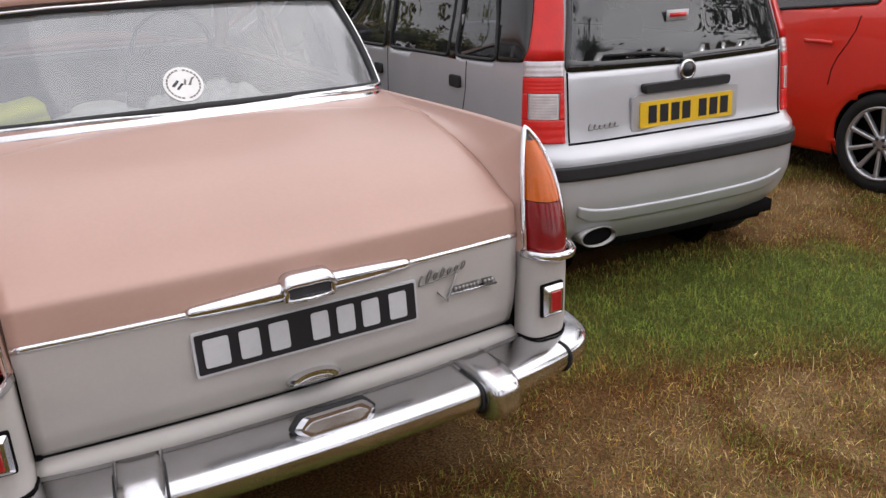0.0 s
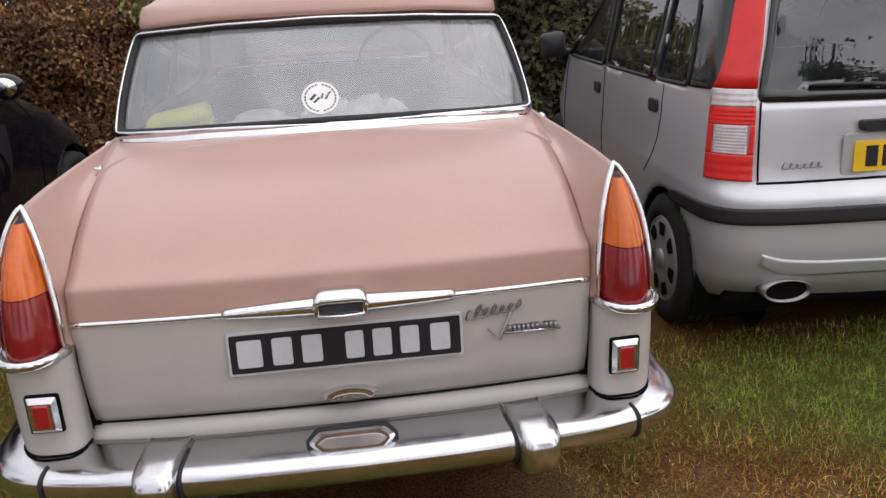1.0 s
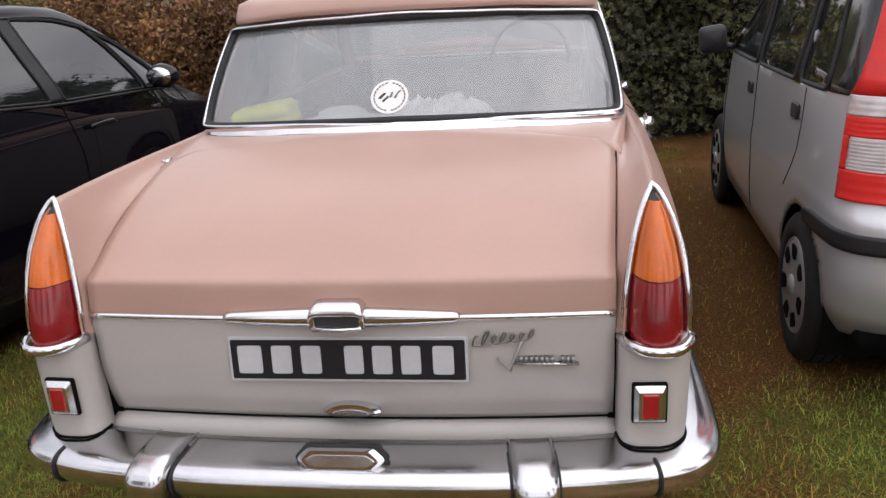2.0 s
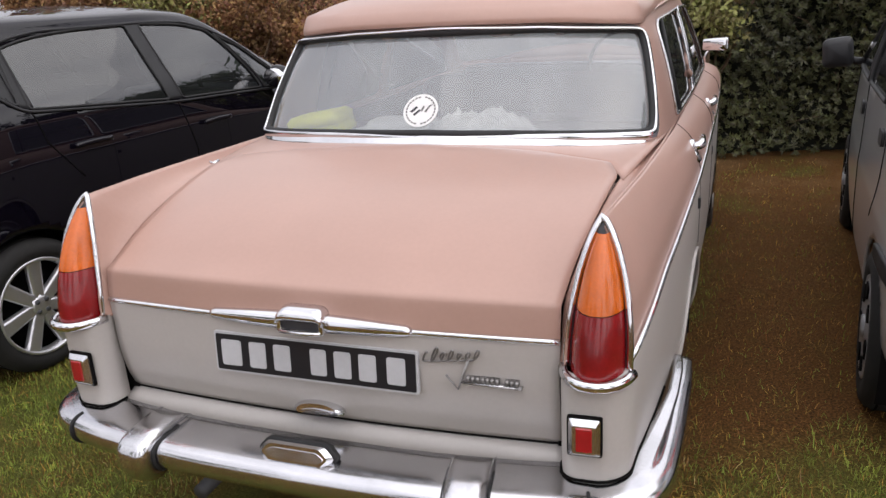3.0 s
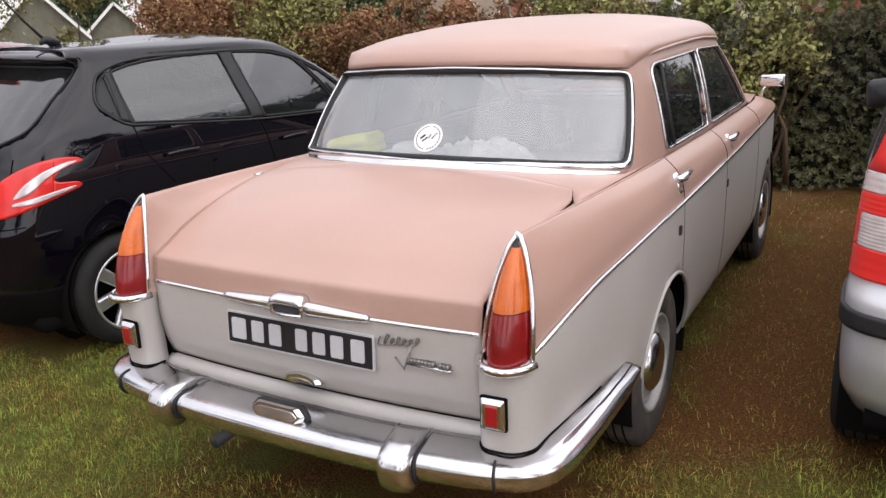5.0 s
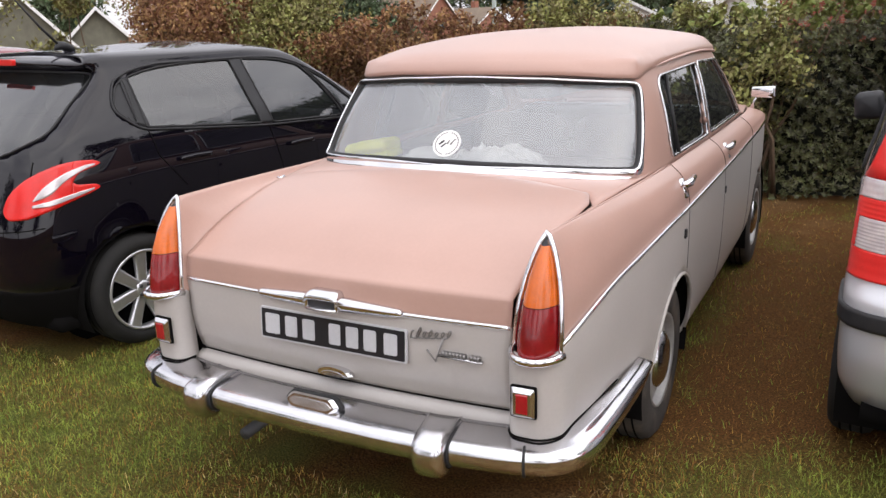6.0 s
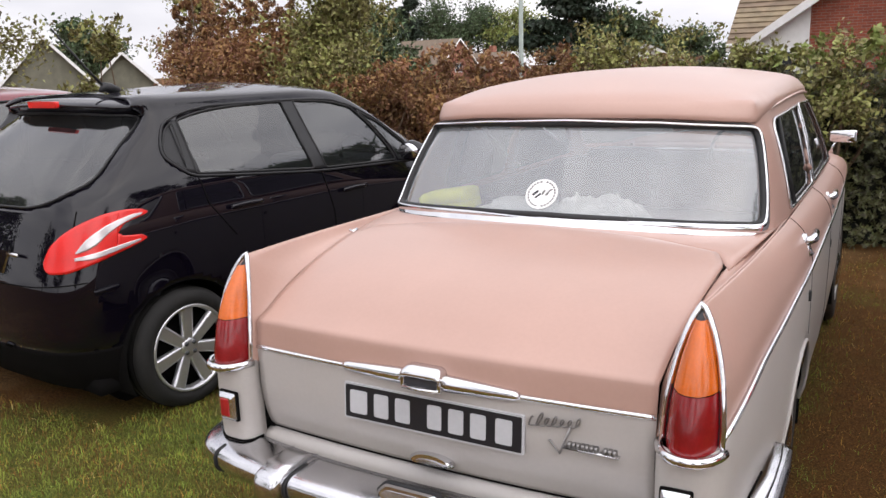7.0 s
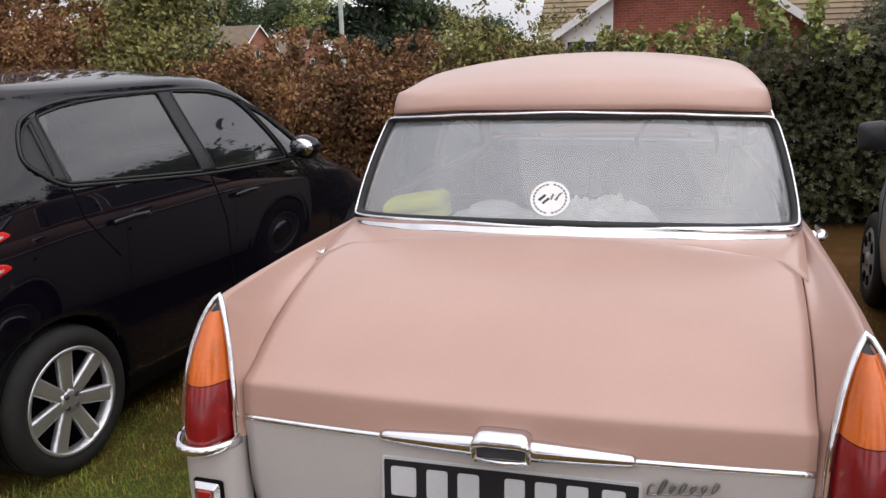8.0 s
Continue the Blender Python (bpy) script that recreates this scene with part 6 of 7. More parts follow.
def stretched(lo, hi, a, b, near, n_far):
    """Steps that are fine between a and b and widen outwards."""
    k = np.linspace(0, 1, n_far) ** 2.5
    return np.unique(np.concatenate([a - (a - lo) * k, np.arange(a, b, near), b + (hi - b) * k]))


gx, gy = stretched(-300, 300, -5, 6, 0.08, 16), stretched(-200, 600, -2.6, 6.2, 0.08, 16)
X, Y = np.meshgrid(gx, gy, indexing="ij")
Z = rise(X, Y)
idx = np.arange(X.size).reshape(X.shape)
gf = np.stack([idx[:-1, :-1], idx[1:, :-1], idx[1:, 1:], idx[:-1, 1:]], -1).reshape(-1, 4)
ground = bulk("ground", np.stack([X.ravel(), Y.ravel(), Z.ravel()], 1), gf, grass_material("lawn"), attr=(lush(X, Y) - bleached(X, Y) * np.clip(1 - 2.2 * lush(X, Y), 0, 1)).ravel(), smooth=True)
tagged(ground, "worn mown lawn, straw-brown with green patches", "lawn", kind="structure")


def blades(name, n, green, mat, label, lo, hi, width, lean, pale=False):
    """Single blades of grass where the lawn is green, or dry stalks where it is not."""
    x, y = rng.uniform(-6.5, 7.0, n * 6), rng.uniform(-4.6, 5.7, n * 6)
    g = lush(x, y)
    # Fewer dry blades between the cars, to darken the shaded strip.
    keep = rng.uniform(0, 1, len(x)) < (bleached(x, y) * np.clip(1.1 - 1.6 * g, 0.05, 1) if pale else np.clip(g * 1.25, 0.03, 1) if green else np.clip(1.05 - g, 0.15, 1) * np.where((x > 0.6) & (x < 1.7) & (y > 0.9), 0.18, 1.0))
    under = ((np.abs(x) < 0.62) & (y > 0.25) & (y < 4.3)) | ((x > 1.55) & (x < 2.85) & (y > 1.3)) | ((x > -3.6) & (x < -2.05) & (y > 0.6))
    far = rng.uniform(0, 1, len(x)) < np.clip(1.35 - 0.20 * np.hypot(x - 0.3, y - 0.2), np.where(y > 0.5, 0.2, 0.0), 1)
    k = np.where(keep & ~under & far)[0][:n]
    x, y = x[k], y[k]
    m = len(x)
    h = rng.uniform(lo, hi, m) * (1 + 0.5 * rng.uniform(0, 1, m) ** 6)
    t = rng.uniform(0, 2 * math.pi, m)
    dx, dy = np.cos(t), np.sin(t)
    w = width * rng.uniform(0.7, 1.3, m)
    ln = lean * rng.uniform(0.3, 1.2, m)
    up = np.sqrt(np.maximum(0.02, 1 - np.minimum(ln, 0.98) ** 2))
    z = rise(x, y) - 0.004
    b = np.stack([x, y, z], 1)
    sx = np.stack([-dy * w, dx * w, np.zeros(m)], 1)
    mid = b + np.stack([dx * ln * h * 0.4, dy * ln * h * 0.4, up * h * 0.62], 1)
    tip = b + np.stack([dx * ln * h, dy * ln * h, up * h * 0.92], 1)
    v = np.stack([b - sx, b + sx, mid + sx * 0.8, mid - sx * 0.8, tip], 1).reshape(-1, 3)
    o = np.arange(m)[:, None] * 5
    f = np.concatenate([o + [0, 1, 2], o + [0, 2, 3], o + [3, 2, 4]], 0)
    ob = bulk(name, v, f, mat)
    tagged(ob, label, "grass", kind="stuff")
    return ob


GREEN_BLADE = material("green_grass_blade", (0.195, 0.222, 0.036), 0.7, vary=0.5, scale=7, random_by="island", spread=0.45, spec=0.25)
STRAW = material("dry_straw_blade", (0.31, 0.155, 0.042), 0.8, vary=0.5, scale=7, random_by="island", spread=0.5, spec=0.2)
blades("grass_blades", 230000, True, GREEN_BLADE, "short green grass blades", 0.015, 0.044, 0.0013, 0.88)
PALE_STRAW = material("bleached_straw_blade", (0.56, 0.40, 0.19), 0.8, vary=0.3, scale=7, random_by="island", spread=0.4, spec=0.2)
blades("bleached_grass", 70000, False, PALE_STRAW, "pale bleached dead grass", 0.014, 0.050, 0.0011, 0.985, True)
blades("dry_grass", 190000, False, STRAW, "flattened straw-coloured dead grass", 0.014, 0.048, 0.0011, 0.985)


def leaf_cloud(centres, size, rnd, droop=0.3, long=1.7):
    """Leaves, each folded along its rib, at the given places."""
    n = len(centres)
    s = size * rnd.uniform(0.6, 1.35, n)
    d = rnd.normal(size=(n, 3))
    d[:, 2] -= droop
    d /= np.linalg.norm(d, axis=1)[:, None]
    e = np.cross(d, rnd.normal(size=(n, 3)))
    e /= np.maximum(np.linalg.norm(e, axis=1), 1e-6)[:, None]
    u = np.cross(d, e)
    s = s[:, None]
    a = centres - d * s * long / 2
    b = centres + d * s * long / 2
    l = centres + e * s * 0.5 + u * s * 0.14 - d * s * 0.1
    r = centres - e * s * 0.5 + u * s * 0.14 - d * s * 0.1
    v = np.stack([a, l, b, r], 1).reshape(-1, 3)
    o = np.arange(n)[:, None] * 4
    return v, np.concatenate([o + [0, 1, 2], o + [0, 2, 3]], 0)


def whorls(centres, size, k, rnd):
    """Shoots that each end in a star of narrow pointed leaves."""
    n = len(centres)
    axis = rnd.normal(size=(n, 3)) * 0.45 + (0, -0.8, 0.55)
    axis /= np.linalg.norm(axis, axis=1)[:, None]
    side = np.cross(axis, rnd.normal(size=(n, 3)))
    side /= np.linalg.norm(side, axis=1)[:, None]
    other = np.cross(axis, side)
    vs = []
    s = size * rnd.uniform(0.6, 1.3, n)[:, None]
    for i in range(k):
        a = 2 * math.pi * i / k + rnd.uniform(-0.3, 0.3, n)[:, None]
        rad = np.cos(a) * side + np.sin(a) * other
        d = rad + axis * rnd.uniform(0.1, 1.1, n)[:, None]
        d /= np.linalg.norm(d, axis=1)[:, None]
        e = np.cross(d, axis)
        e /= np.maximum(np.linalg.norm(e, axis=1), 1e-6)[:, None]
        b = centres - axis * s * 0.5 * (i % 2)
        L = s * rnd.uniform(1.2, 1.9, n)[:, None]
        vs.append(np.stack([b, b + d * L * 0.5 + e * s * 0.30, b + d * L - axis * s * 0.2, b + d * L * 0.5 - e * s * 0.30], 1))
    v = np.stack(vs, 1).reshape(-1, 3)
    o = np.arange(n * k)[:, None] * 4
    return v, np.concatenate([o + [0, 1, 2], o + [0, 2, 3]], 0)


def twigs(n, pts, length, r, rnd, mat, parent, name="twig_mass"):
    vs, fs = [], []
    for i in range(n):
        p = pts[rnd.integers(len(pts))]
        d = rnd.normal(size=3) * (1, 0.6, 1) + (0, -0.3, 0.7)
        d /= np.linalg.norm(d)
        L = length * rnd.uniform(0.5, 1.3)
        q = p + d * L * 0.5 + rnd.normal(size=3) * 0.03
        v, f = tube([p, q, p + d * L], [r, r * 0.7, r * 0.3], n=4)
        vs.append(v)
        fs.append(f)
    tagged(part(name, *joined(*zip(vs, fs)), mat, parent, "brown twigs"), kind="stuff")


def hedge(name, label, x0, x1, height, leaf_mat, core_mat, n, size, seed, front=5.75, depth=1.3, extra=None, twig_n=120, whorl=0):
    """A clipped-then-grown hedge along x: a twig-dark core with inner shade in its colour, and leaves all over its
    front and top.
    """
    rnd = np.random.default_rng(seed)
    ob = thing(name, pose((x0 + x1) / 2, front + depth / 2, 0), label, "hedge")
    inv = np.array([(x0 + x1) / 2, front + depth / 2, 0])

    def face(x, z):
        return front + 0.16 * waves(x, z * 1.3, 2.0, seed) + 0.17 * waves(x, z, 4.5, seed + 1) + 0.10 * np.abs(z - 0.9)

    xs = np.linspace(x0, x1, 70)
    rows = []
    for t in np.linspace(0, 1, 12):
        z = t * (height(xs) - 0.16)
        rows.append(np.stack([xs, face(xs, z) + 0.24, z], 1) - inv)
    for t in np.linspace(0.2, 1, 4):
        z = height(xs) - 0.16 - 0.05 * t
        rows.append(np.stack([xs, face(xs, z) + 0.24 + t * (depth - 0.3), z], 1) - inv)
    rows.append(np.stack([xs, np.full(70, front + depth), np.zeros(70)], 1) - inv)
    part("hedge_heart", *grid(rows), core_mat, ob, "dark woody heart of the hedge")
    x = rnd.uniform(x0, x1, n)
    h = height(x)
    top = rnd.uniform(0, 1, n) < 0.28
    z = np.where(top, h - 0.2 * rnd.uniform(0, 1, n) ** 1.5 + 0.14 * rnd.uniform(0, 1, n) ** 3, h * rnd.uniform(0.01, 1, n) ** 0.9)
    y = np.where(top, face(x, z) + rnd.uniform(0, depth * 0.8, n), face(x, z) + 0.30 * rnd.uniform(0, 1, n) ** 1.3 - 0.10 * rnd.uniform(0, 1, n) ** 4)
    pts = np.stack([x, y, z], 1)
    if extra is not None:
        pts = np.concatenate([pts, extra(rnd)])
    v, f = whorls(pts, size, whorl, rnd) if whorl else leaf_cloud(pts, size, rnd)
    lv = bulk("foliage", v - inv, f, leaf_mat, ob, "small leaves")
    tagged(lv, kind="stuff")
    k = rnd.integers(0, n, 400)
    twigs(twig_n, pts[k] - inv, 0.30, 0.004, rnd, TWIG, ob)
    return ob


TWIG = material("twig_bark", (0.10, 0.065, 0.04), 0.85, vary=0.25, scale=20)
# Core colours hold the shade between leaves as well as dark twigs.
SHADE_GREEN = material("hedge_shade_green", (0.008, 0.009, 0.005), 0.95, vary=0.4, scale=8)
SHADE_BROWN = material("hedge_shade_brown", (0.055, 0.037, 0.026), 0.95, vary=0.4, scale=8)
LEAF_GREEN = material("dark_green_leaf", (0.064, 0.064, 0.022), 0.5, vary=0.5, scale=1.4, random_by="island", spread=0.5, coat=0.15, coat_rough=0.3)
LEAF_LIGHT = material("yellow_green_leaf", (0.20, 0.22, 0.06), 0.55, vary=0.25, scale=2, random_by="island", spread=0.45)
LEAF_BROWN = material("copper_brown_leaf", (0.235, 0.118, 0.052), 0.6, vary=0.6, scale=1.3, random_by="island", spread=0.38)
LEAF_OLIVE = material("olive_leaf", (0.20, 0.185, 0.06), 0.6, vary=0.3, scale=2, random_by="island", spread=0.5)
LEAF_FAR = material("far_tree_leaf", (0.065, 0.09, 0.04), 0.7, vary=0.3, scale=0.5, random_by="island", spread=0.45)
LEAF_PINE = material("dark_pine_leaf", (0.018, 0.030, 0.016), 0.7, vary=0.3, scale=0.5, random_by="island", spread=0.4)


def green_height(x):
    return np.interp(x, [-0.8, 0.0, 0.6, 1.25, 1.75, 2.15, 2.7, 4.5, 7, 10], [1.44, 1.44, 1.44, 1.48, 1.62, 2.0, 2.5, 2.6, 2.5, 2.4]) + 0.06 * waves(x, x * 0, 3.0, 21)


def brown_height(x):
    return np.interp(x, [-13, -9, -7.2, -6.2, -5.4, -4.8, -4.3, -3.9, -3.4, -2.4, -1.6, -0.4], [1.15, 1.15, 1.3, 1.5, 1.55, 1.45, 1.36, 1.32, 1.30, 1.36, 1.46, 1.50]) + 0.05 * waves(x, x * 0, 3.4, 22)


hedge("green_hedge", "tall dark green leafy hedge behind the parked cars", -0.75, 9.0, green_height, LEAF_GREEN, SHADE_GREEN, 20000, 0.026, 31, twig_n=260, whorl=8)
hedge("copper_hedge", "copper-brown hedge mixed with olive leaves", -13.0, -0.7, brown_height, LEAF_BROWN, SHADE_BROWN, 190000, 0.027, 32, front=5.85, twig_n=400)


def bush(name, label, spots, leaf_mat, n, size, seed, stems=6):
    """A loose shrub: stems from the ground and leaves in tufts about the given places (x, y, z, radius)."""
    rnd = np.random.default_rng(seed)
    bx, by = spots[0][0], spots[0][1]
    ob = thing(name, pose(bx, by, 0), label, "shrub")
    pts = []
    tot = sum(s[3] ** 2 for s in spots)
    for x, y, z, r in spots:
        k = int(n * r * r / tot)
        tufts = rnd.normal(size=(max(4, k // 45), 3)) * r * 0.55 + (x, y, z)
        c = tufts[rnd.integers(0, len(tufts), k)] + rnd.normal(size=(k, 3)) * r * 0.16
        pts.append(c)
    pts = np.concatenate(pts) - (bx, by, 0)
    pts = pts[pts[:, 2] > 0.05]
    v, f = leaf_cloud(pts, size, rnd)
    tagged(bulk("foliage", v, f, leaf_mat, ob), kind="stuff")
    for i in range(stems):
        x, y, z, r = spots[i % len(spots)]
        a = np.array([bx + rnd.normal() * 0.15, by + rnd.normal() * 0.1, 0])
        e = np.array([x + rnd.normal() * r * 0.3, y, z + r * 0.4])
        mid = (a + e) / 2 + rnd.normal(size=3) * 0.12
        part("stem", *tube(np.array([a, mid, e]) - (bx, by, 0), [0.022, 0.014, 0.004], n=6), TWIG, ob)
    return ob


bush("copper_shrub", "tall copper-leaved shrub rising above the hedge", [(-7.0, 6.3, 1.5, 0.55), (-6.3, 6.4, 1.6, 0.5), (-5.8, 6.4, 1.5, 0.5)]
     + [(-7.5 + 0.21 * i, 6.4 + 0.1 * (i % 3), 1.65 + 0.16 * k + 0.10 * (i * 7 % 4) * (k / 5), 0.21 - 0.022 * k) for i in range(10) for k in range(6)], LEAF_BROWN, 42000, 0.026, 41, 18)
bush("green_shrub", "light green shrub growing through the hedge", [(-4.9, 6.2, 1.5, 0.5), (-4.9, 6.3, 1.95, 0.42), (-4.8, 6.4, 2.3, 0.35), (-5.0, 6.3, 1.1, 0.5)], LEAF_OLIVE, 30000, 0.032, 42)
bush("pale_shrub", "thin grey-green shrub beside the copper one", [(-9.4, 6.6, 1.2, 0.4), (-9.3, 6.7, 2.1, 0.35), (-10.4, 6.6, 1.15, 0.4)], LEAF_OLIVE, 2600, 0.05, 43)
bush("climbing_bramble", "yellow-green bramble shoots over the hedge top", [(0.1, 6.0, 1.52, 0.22), (0.5, 6.0, 1.56, 0.22), (0.85, 5.9, 1.62, 0.25), (1.2, 5.9, 1.62, 0.28), (0.3, 6.0, 1.64, 0.14), (1.5, 5.9, 1.75, 0.25), (-0.5, 6.0, 1.48, 0.2)], LEAF_LIGHT, 1500, 0.042, 44, 8)
bush("copper_bramble", "copper bramble shoots standing above the hedge", [(-4.2 + 0.33 * i, 6.1, 1.42 + 0.16 * abs(math.sin(i * 1.7)), 0.20) for i in range(8)], LEAF_BROWN, 7000, 0.026, 46, 8)
bush("olive_thicket", "olive bramble grown over the hedge top", [(-0.9, 6.0, 1.52, 0.30), (-1.5, 6.0, 1.50, 0.32), (-0.2, 6.0, 1.48, 0.25)], LEAF_OLIVE, 7000, 0.026, 45)
bush("olive_bramble", "olive and yellow bramble grown into the hedge", [(0.6, 5.75, 1.3, 0.35), (0.3, 5.75, 0.9, 0.4)], LEAF_OLIVE, 4500, 0.030, 47)


def tree(name, label, x, y, h, spread, mat, n, size, seed, trunk=0.3, low=0.35, layers=0):
    """A tapered trunk, limbs, and leaves in uneven tufts about the limbs' ends."""
    rnd = np.random.default_rng(seed)
    ob = thing(name, pose(x, y, -0.3), label, "tree")
    bend = rnd.normal(size=2) * 0.04 * h
    part("trunk", *tube([(0, 0, 0), (bend[0] * 0.4, bend[1] * 0.4, h * 0.35), (bend[0], bend[1], h * 0.7), (bend[0], bend[1], h * 0.95)], [trunk, trunk * 0.75, trunk * 0.4, trunk * 0.1], n=10), TWIG, ob)
    tufts = []
    for i in range(16):
        t = rnd.uniform(low, 0.95)
        a = rnd.uniform(0, 2 * math.pi)
        reach = spread * (1 - 0.55 * ((t - low) / (1 - low)) ** 2) * rnd.uniform(0.55, 1.0)
        if layers:
            t = low + (1 - low) * (rnd.integers(0, layers) + 0.3) / layers
            reach = spread * (1.05 - 0.8 * (t - low) / (1 - low)) * rnd.uniform(0.7, 1.1)
        b = np.array([bend[0] * t, bend[1] * t, h * t * 0.9])
        e = b + (math.cos(a) * reach, math.sin(a) * reach, h * (0.02 if layers else 0.10))
        part("limb", *tube([b, (b + e) / 2 + (0, 0, h * 0.015), e], [trunk * 0.3, trunk * 0.2, trunk * 0.06], n=6), TWIG, ob)
        for k in np.linspace(0.35, 1.05, 5):
            tufts.append(b + (e - b) * k + rnd.normal(size=3) * spread * (0.07, 0.07, 0.03 if layers else 0.10))
    tufts.append(np.array([bend[0], bend[1], h * 0.97]))
    tufts = np.array(tufts)
    flat = np.array((1, 1, 0.35 if layers else 0.8))
    c = tufts[rnd.integers(0, len(tufts), n)] + rnd.normal(size=(n, 3)) * spread * 0.13 * flat
    v, f = leaf_cloud(c, size, rnd)
    tagged(bulk("crown", v, f, mat, ob, "leafy crown"), kind="stuff")
    return ob


def polar(az, d):
    return 0.6 + d * math.sin(radians(az)), -1.6 + d * math.cos(radians(az))


for i, (az, d, h, s, mt, n, lay) in enumerate(((-33.5, 62, 5.2, 3.6, LEAF_FAR, 5000, 0), (-29.5, 125, 9.5, 6.0, LEAF_FAR, 6000, 0), (-26.2, 125, 9.5, 5.5, LEAF_FAR, 5000, 0), (-36.5, 60, 4.4, 3.0, LEAF_FAR, 4000, 0),
                                                 (-19.8, 58, 7.0, 3.2, LEAF_PINE, 6000, 5), (-23.4, 122, 9.0, 4.5, LEAF_LIGHT, 4000, 0), (-17.8, 62, 4.8, 3.0, LEAF_FAR, 4000, 0), (-15.2, 70, 4.4, 2.6, LEAF_FAR, 3000, 0),
                                                 (-31.5, 110, 10.5, 1.6, LEAF_PINE, 4000, 0), (-52.2, 80, 6.2, 3.0, LEAF_FAR, 5000, 0), (-12.0, 90, 4.0, 3.0, LEAF_FAR, 3000, 0))):
    px, py = polar(az, d)
    tree("background_tree" if lay == 0 else "cedar_tree", "distant green tree beyond the roofs" if lay == 0 else "dark flat-layered cedar beyond the roofs", px, py, h * 1.06, s * 1.25, mt, int(n * 1.7), 0.24, 60 + i, 0.22, 0.3, lay)
tx, ty = polar(-60.5, 15)
tree("birch_tree", "pale green tree beside the bungalow", tx, ty, 5.2, 2.1, LEAF_OLIVE, 16000, 0.05, 81, 0.12, 0.4)
tx, ty = polar(-44.5, 12.5)
tree("young_tree", "thin young tree with sparse leaves", tx, ty, 3.6, 0.8, LEAF_OLIVE, 3000, 0.045, 82, 0.05, 0.45)

# ---- houses beyond the hedge ----
BRICK_FAR = material("far_orange_brick", (0.27, 0.115, 0.075), 0.85, vary=0.2, scale=4, fine=40)


def brick_material(name):
    """Brickwork in stretcher courses, too far off to build one by one."""
    m = bpy.data.materials.new(name)
    m.use_nodes = True
    n, l = m.node_tree.nodes, m.node_tree.links
    p = n["Principled BSDF"]
    p.inputs["Roughness"].default_value = 0.9
    co, mp, br, no = n.new("ShaderNodeTexCoord"), n.new("ShaderNodeMapping"), n.new("ShaderNodeTexBrick"), n.new("ShaderNodeTexNoise")
    mp.inputs["Rotation"].default_value = (math.pi / 2, 0, 0)
    l.new(co.outputs["Object"], mp.inputs[0])
    l.new(mp.outputs[0], br.inputs["Vector"])
    br.inputs["Scale"].default_value = 1.0
    br.inputs["Brick Width"].default_value, br.inputs["Row Height"].default_value, br.inputs["Mortar Size"].default_value = 0.225, 0.075, 0.006
    br.inputs["Color1"].default_value, br.inputs["Color2"].default_value, br.inputs["Mortar"].default_value = (0.40, 0.105, 0.058, 1), (0.28, 0.070, 0.042, 1), (0.32, 0.23, 0.19, 1)
    no.inputs["Scale"].default_value = 3
    l.new(co.outputs["Object"], no.inputs["Vector"])
    mx = n.new("ShaderNodeMix")
    mx.data_type, mx.blend_type = "RGBA", "MULTIPLY"
    mx.inputs[0].default_value = 0.5
    l.new(br.outputs["Color"], mx.inputs[6])
    l.new(no.outputs[0], mx.inputs[7])
    l.new(mx.outputs[2], p.inputs["Base Color"])
    bp = n.new("ShaderNodeBump")
    bp.inputs["Distance"].default_value = 0.01
    l.new(br.outputs["Fac"], bp.inputs["Height"])
    bp.invert = True
    l.new(bp.outputs[0], p.inputs["Normal"])
    return m


BRICK = brick_material("red_brickwork")
TILE = material("brown_roof_tile", (0.20, 0.15, 0.10), 0.85, vary=0.25, scale=3, bump=0.2, random_by="object", spread=0.16)
GREY_ROOF = material("grey_green_roof", (0.17, 0.165, 0.125), 0.85, vary=0.2, scale=2, fine=12, bump=0.4)
BROWN_ROOF = material("weathered_brown_roof", (0.17, 0.13, 0.095), 0.85, vary=0.2, scale=2, fine=12, bump=0.4)
WHITE_PAINT = material("white_painted_board", (0.74, 0.74, 0.73), 0.55, vary=0.06)
WINDOW_DARK = material("dark_window_pane", (0.03, 0.035, 0.04), 0.1, coat=0.6)


def slab(a, b, c, d, t):
    """A flat board with corners a b c d, t thick downwards along its normal."""
    p = np.array([a, b, c, d], float)
    n = np.cross(p[1] - p[0], p[2] - p[0])
    n /= np.linalg.norm(n)
    v = np.concatenate([p, p - n * t])
    return v, [(0, 1, 2, 3), (7, 6, 5, 4), (0, 4, 5, 1), (1, 5, 6, 2), (2, 6, 7, 3), (3, 7, 4, 0)]


RENDER = material("grey_rendered_wall", (0.15, 0.145, 0.11), 0.9, vary=0.2, scale=2, fine=60, bump=0.2)


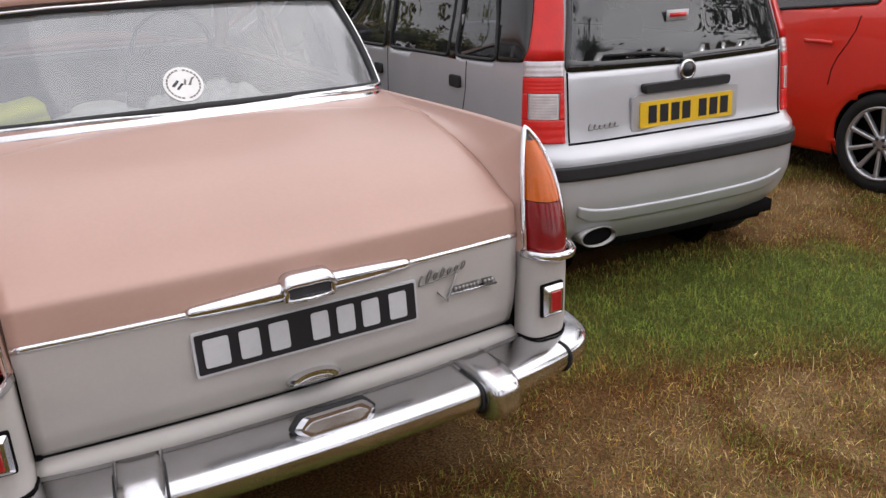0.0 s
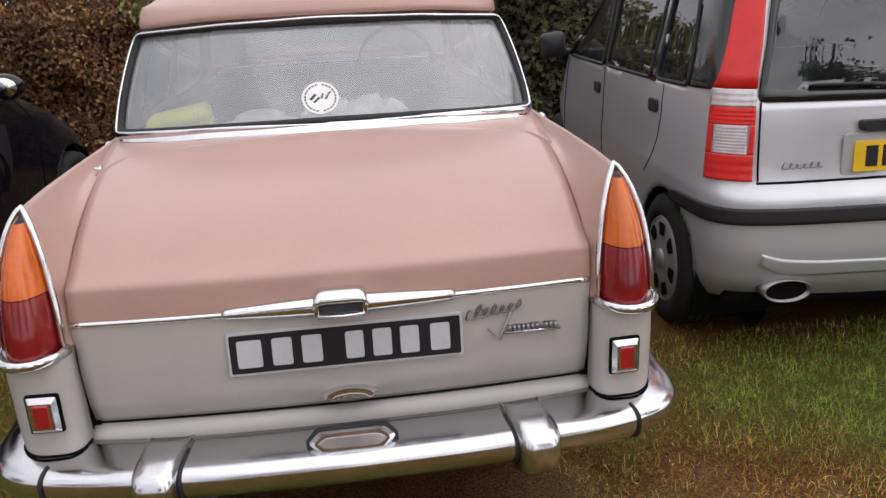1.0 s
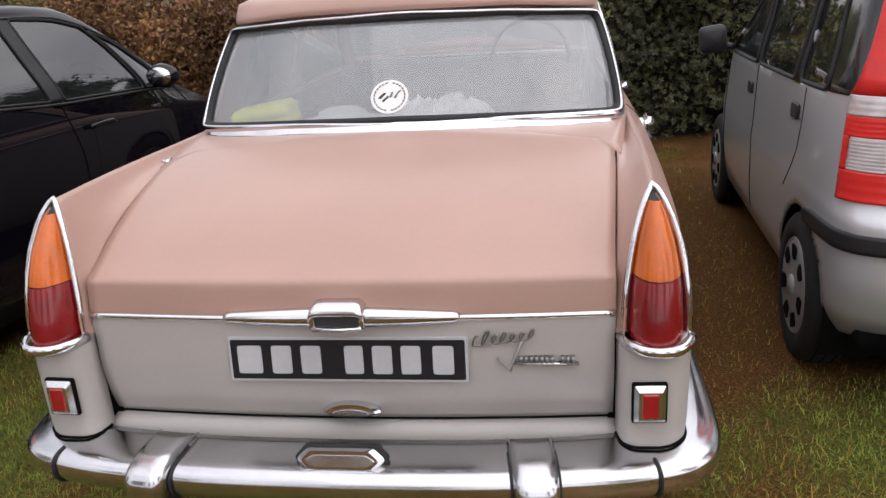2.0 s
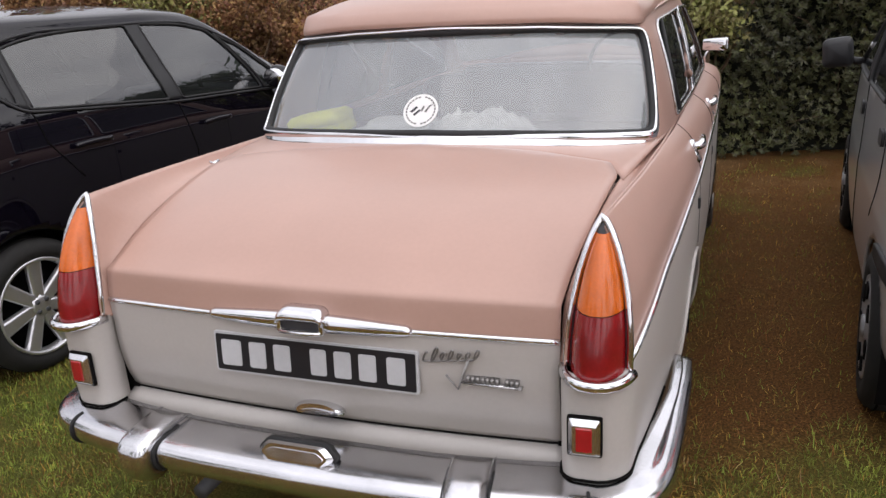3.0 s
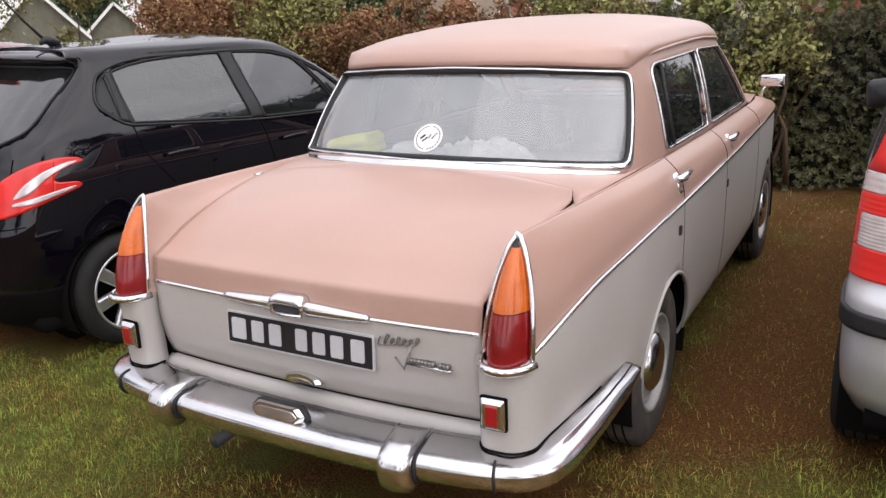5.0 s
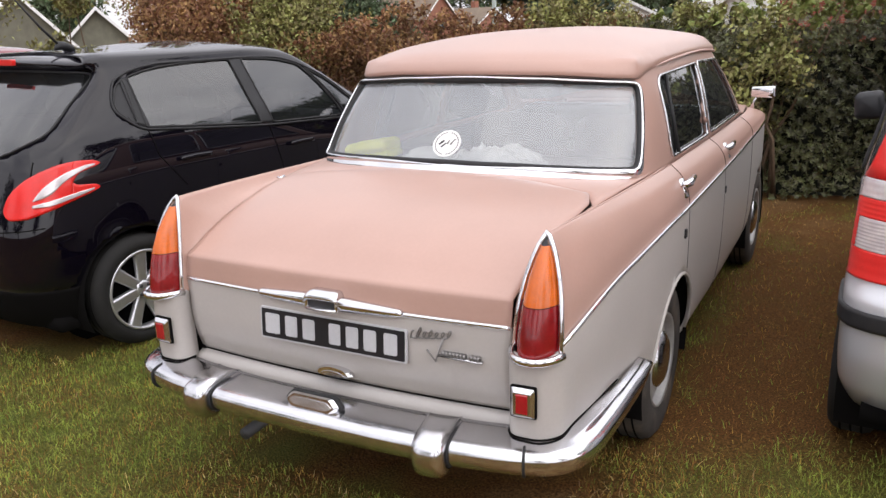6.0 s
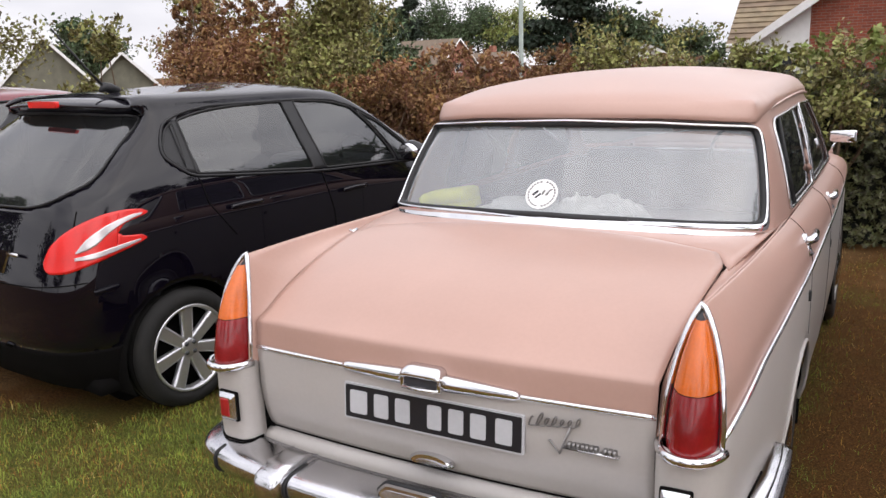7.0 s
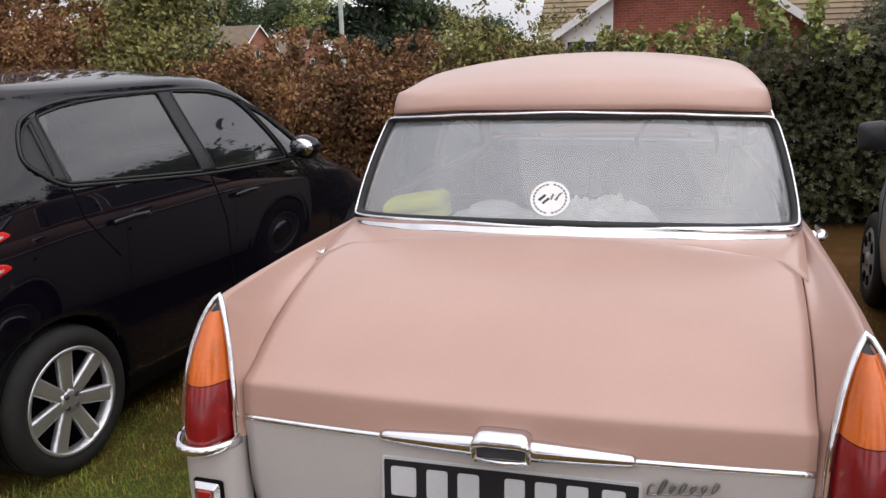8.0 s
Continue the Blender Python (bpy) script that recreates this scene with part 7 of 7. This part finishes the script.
def small_house(name, label, az, d, w, deep, eave, ridge_h, wall_mat, roof_mat, turn, chimney=False, base=-0.3, glazed=True):
    """A gabled bungalow: walls, two roof slopes, barge boards, window, chimney."""
    px, py = polar(az, d)
    ob = thing(name, pose(px, py, base, 0, 0, turn), label, "house")
    e, r = eave, ridge_h
    v = [(-w / 2, 0, 0), (w / 2, 0, 0), (w / 2, 0, e), (0, 0, r), (-w / 2, 0, e)]
    v2 = [(x, deep, z) for x, _, z in v]
    f = [(0, 1, 2, 3, 4), (9, 8, 7, 6, 5), (0, 5, 6, 1), (1, 6, 7, 2), (4, 9, 5, 0)]
    part("wall", v + v2, f, wall_mat, ob, smooth=False)
    o = 0.35
    k = (r - e) / (w / 2)
    for s in (-1, 1):
        part("roof", *slab((0, -o, r + 0.1), (s * (w / 2 + o), -o, e - k * o + 0.1), (s * (w / 2 + o), deep + o, e - k * o + 0.1), (0, deep + o, r + 0.1), 0.12 * s), roof_mat, ob, smooth=False)
        part("barge_board", *slab((0, -o - 0.03, r + 0.12), (s * (w / 2 + o), -o - 0.03, e - k * o + 0.12), (s * (w / 2 + o), -o - 0.03, e - k * o - 0.10), (0, -o - 0.03, r - 0.10), 0.03), WHITE_PAINT, ob, smooth=False)
    win = new("window") if glazed else ob
    if glazed:
        win.parent = ob
        part("window_frame", *box(-0.75, 0.75, -0.05, 0.02, 1.0, 2.1), WHITE_PAINT, win, smooth=False)
    for s in (-0.36, 0.36) if glazed else ():
        part("pane", *box(s - 0.31, s + 0.31, -0.07, -0.04, 1.07, 2.03), WINDOW_DARK, win, smooth=False)
    if chimney:
        part("chimney", *box(w * 0.12, w * 0.12 + 0.7, deep * 0.4, deep * 0.4 + 0.7, e, r + 0.9), wall_mat, ob, smooth=False, bevel=0.03)
    return ob


small_house("gabled_house", "orange brick bungalow with white barge boards", -27.7, 100, 6.0, 9, 2.2, 4.9, BRICK_FAR, BROWN_ROOF, 78, base=-0.2)
small_house("chimney_house", "brown-roofed bungalow with a brick chimney", -24.1, 102, 7.0, 9, 2.2, 4.3, BRICK_FAR, BROWN_ROOF, 74, True, base=-1.3)
small_house("far_bungalow", "grey-roofed bungalow with a white gable", -14.8, 62, 7.0, 10, 1.2, 2.9, WHITE_PAINT, GREY_ROOF, 20)
small_house("grey_bungalow", "long bungalow under a grey-green roof", -54.4, 50, 5.2, 12, 1.3, 4.1, RENDER, GREY_ROOF, 52, glazed=False)
small_house("grey_bungalow", "long bungalow under a grey-green roof", -49.9, 51, 5.2, 12, 0.6, 3.2, RENDER, GREY_ROOF, 52, glazed=False)

# brick house with a front gable
hx, hy = 0.68, 23.4
house_b = thing("brick_house", pose(hx, hy, -0.3, 0, 0, 0), "red brick house with white-boarded gable and brown tiled roof", "house")
GW, GE, GR = 3.40, 2.28, 4.60
part("wall", [(-GW, 0, 0), (GW, 0, 0), (GW, 0, GE), (0, 0, GR), (-GW, 0, GE), (-GW, 6, 0), (GW, 6, 0), (GW, 6, GE), (0, 6, GR), (-GW, 6, GE)],
     [(0, 1, 2, 3, 4), (1, 6, 7, 2), (5, 0, 4, 9), (9, 8, 7, 6, 5)], BRICK, house_b, "brick gable wall", smooth=False)
part("boarded_wall", [(-GW, -0.03, 0), (-1.95, -0.03, 0), (-1.95, -0.03, GE + (GW - 1.95) * (GR - GE) / GW), (-GW, -0.03, GE)], [(0, 1, 2, 3)], WHITE_PAINT, house_b, "white boarded part of the gable", smooth=False, thick=0.05)
k = (GR - GE) / GW
for s in (-1, 1):
    part("roof", *slab((0, -0.4, GR + 0.1), (s * (GW + 0.4), -0.4, GE - 0.4 * k + 0.1), (s * (GW + 0.4), 6, GE - 0.4 * k + 0.1), (0, 6, GR + 0.1), 0.12 * s), TILE, house_b, smooth=False)
    part("barge_board", *slab((0, -0.44, GR + 0.13), (s * (GW + 0.42), -0.44, GE - 0.4 * k + 0.13), (s * (GW + 0.42), -0.44, GE - 0.4 * k - 0.12), (0, -0.44, GR - 0.12), 0.04), WHITE_PAINT, house_b, "white barge board", smooth=False)
# main roof slope behind the gable, laid in tile courses
rx0, rx1, ry0, rz0, ry1, rz1 = -4.22, 5.4, 0.45, GE - 0.06, 4.4, 4.9
part("roof", *slab((rx0, ry0, rz0), (rx1, ry0, rz0), (rx1, ry1, rz1), (rx0, ry1, rz1), 0.12), TILE, house_b, "brown tiled main roof", smooth=False)
for c in range(17):
    a, b = c / 17, (c + 1.15) / 17
    ya, yb = ry0 + (ry1 - ry0) * a, ry0 + (ry1 - ry0) * min(b, 1)
    za, zb = rz0 + (rz1 - rz0) * a, rz0 + (rz1 - rz0) * min(b, 1)
    part("tile_course", *slab((rx0 - 0.02, ya - 0.02, za + 0.055), (rx1, ya - 0.02, za + 0.055), (rx1, yb, zb + 0.015), (rx0 - 0.02, yb, zb + 0.015), 0.045), TILE, house_b, smooth=False)
part("main_wall", *box(rx0 + 0.35, rx1 - 0.3, ry0 + 0.4, 8, 0, GE), WHITE_PAINT, house_b, smooth=False)
part("fascia", *box(rx0, -GW, ry0 - 0.06, ry0, rz0 - 0.16, rz0 + 0.02), WHITE_PAINT, house_b, smooth=False)
part("gutter", *tube([(rx0, ry0 - 0.1, rz0 + 0.0), (-GW, ry0 - 0.1, rz0)], 0.05), WHITE_PAINT, house_b)
wi = new("window")
wi.parent = house_b
part("window_frame", *box(-3.3, -2.25, -0.12, -0.03, 1.15, 2.05), WHITE_PAINT, wi, smooth=False)
for s in (-3.03, -2.52):
    part("pane", *box(s - 0.22, s + 0.22, -0.14, -0.11, 1.22, 1.98), WINDOW_DARK, wi, smooth=False)
wi = new("window")
wi.parent = house_b
part("window_frame", *box(0.9, 2.6, -0.10, -0.02, 1.05, 2.15), WHITE_PAINT, wi, smooth=False)
for s in (1.33, 2.17):
    part("pane", *box(s - 0.36, s + 0.36, -0.12, -0.09, 1.12, 2.08), WINDOW_DARK, wi, smooth=False)

post = thing("lamp_post", pose(*polar(-22.6, 21), -0.2), "pale grey steel lamp post", "lamp post")
GALV = material("galvanised_steel", (0.30, 0.34, 0.31), 0.6, 0.2, vary=0.1, scale=5)
part("post", *tube([(0, 0, 0), (0, 0, 1.2), (0, 0, 1.25), (0, 0, 6.5)], [0.09, 0.09, 0.06, 0.045], n=12), GALV, post)
part("lantern", *box(-0.1, 0.5, -0.1, 0.1, 6.45, 6.6), GALV, post, bevel=0.03)


# ---- trees behind the camera and beyond the right-hand hedge, seen in the glass and chrome ----
for i, (x, y, h, sp) in enumerate(((7.2, 9.2, 6.3, 2.0), (10.5, 9.0, 7.4, 2.4), (8.6, 13.0, 8.0, 2.8), (14, 13, 10.5, 4.5), (14, 4.5, 8.5, 4), (15, -6, 10, 4), (8, -16, 9, 4), (-3, -20, 10, 4.5), (-13, -15, 9, 4), (-17, -4, 8, 3.5))):
    tree("garden_tree", "green broadleaf tree at the field's edge", x, y, h, sp, LEAF_FAR, 7000, 0.16, 120 + i, 0.25, 0.3)
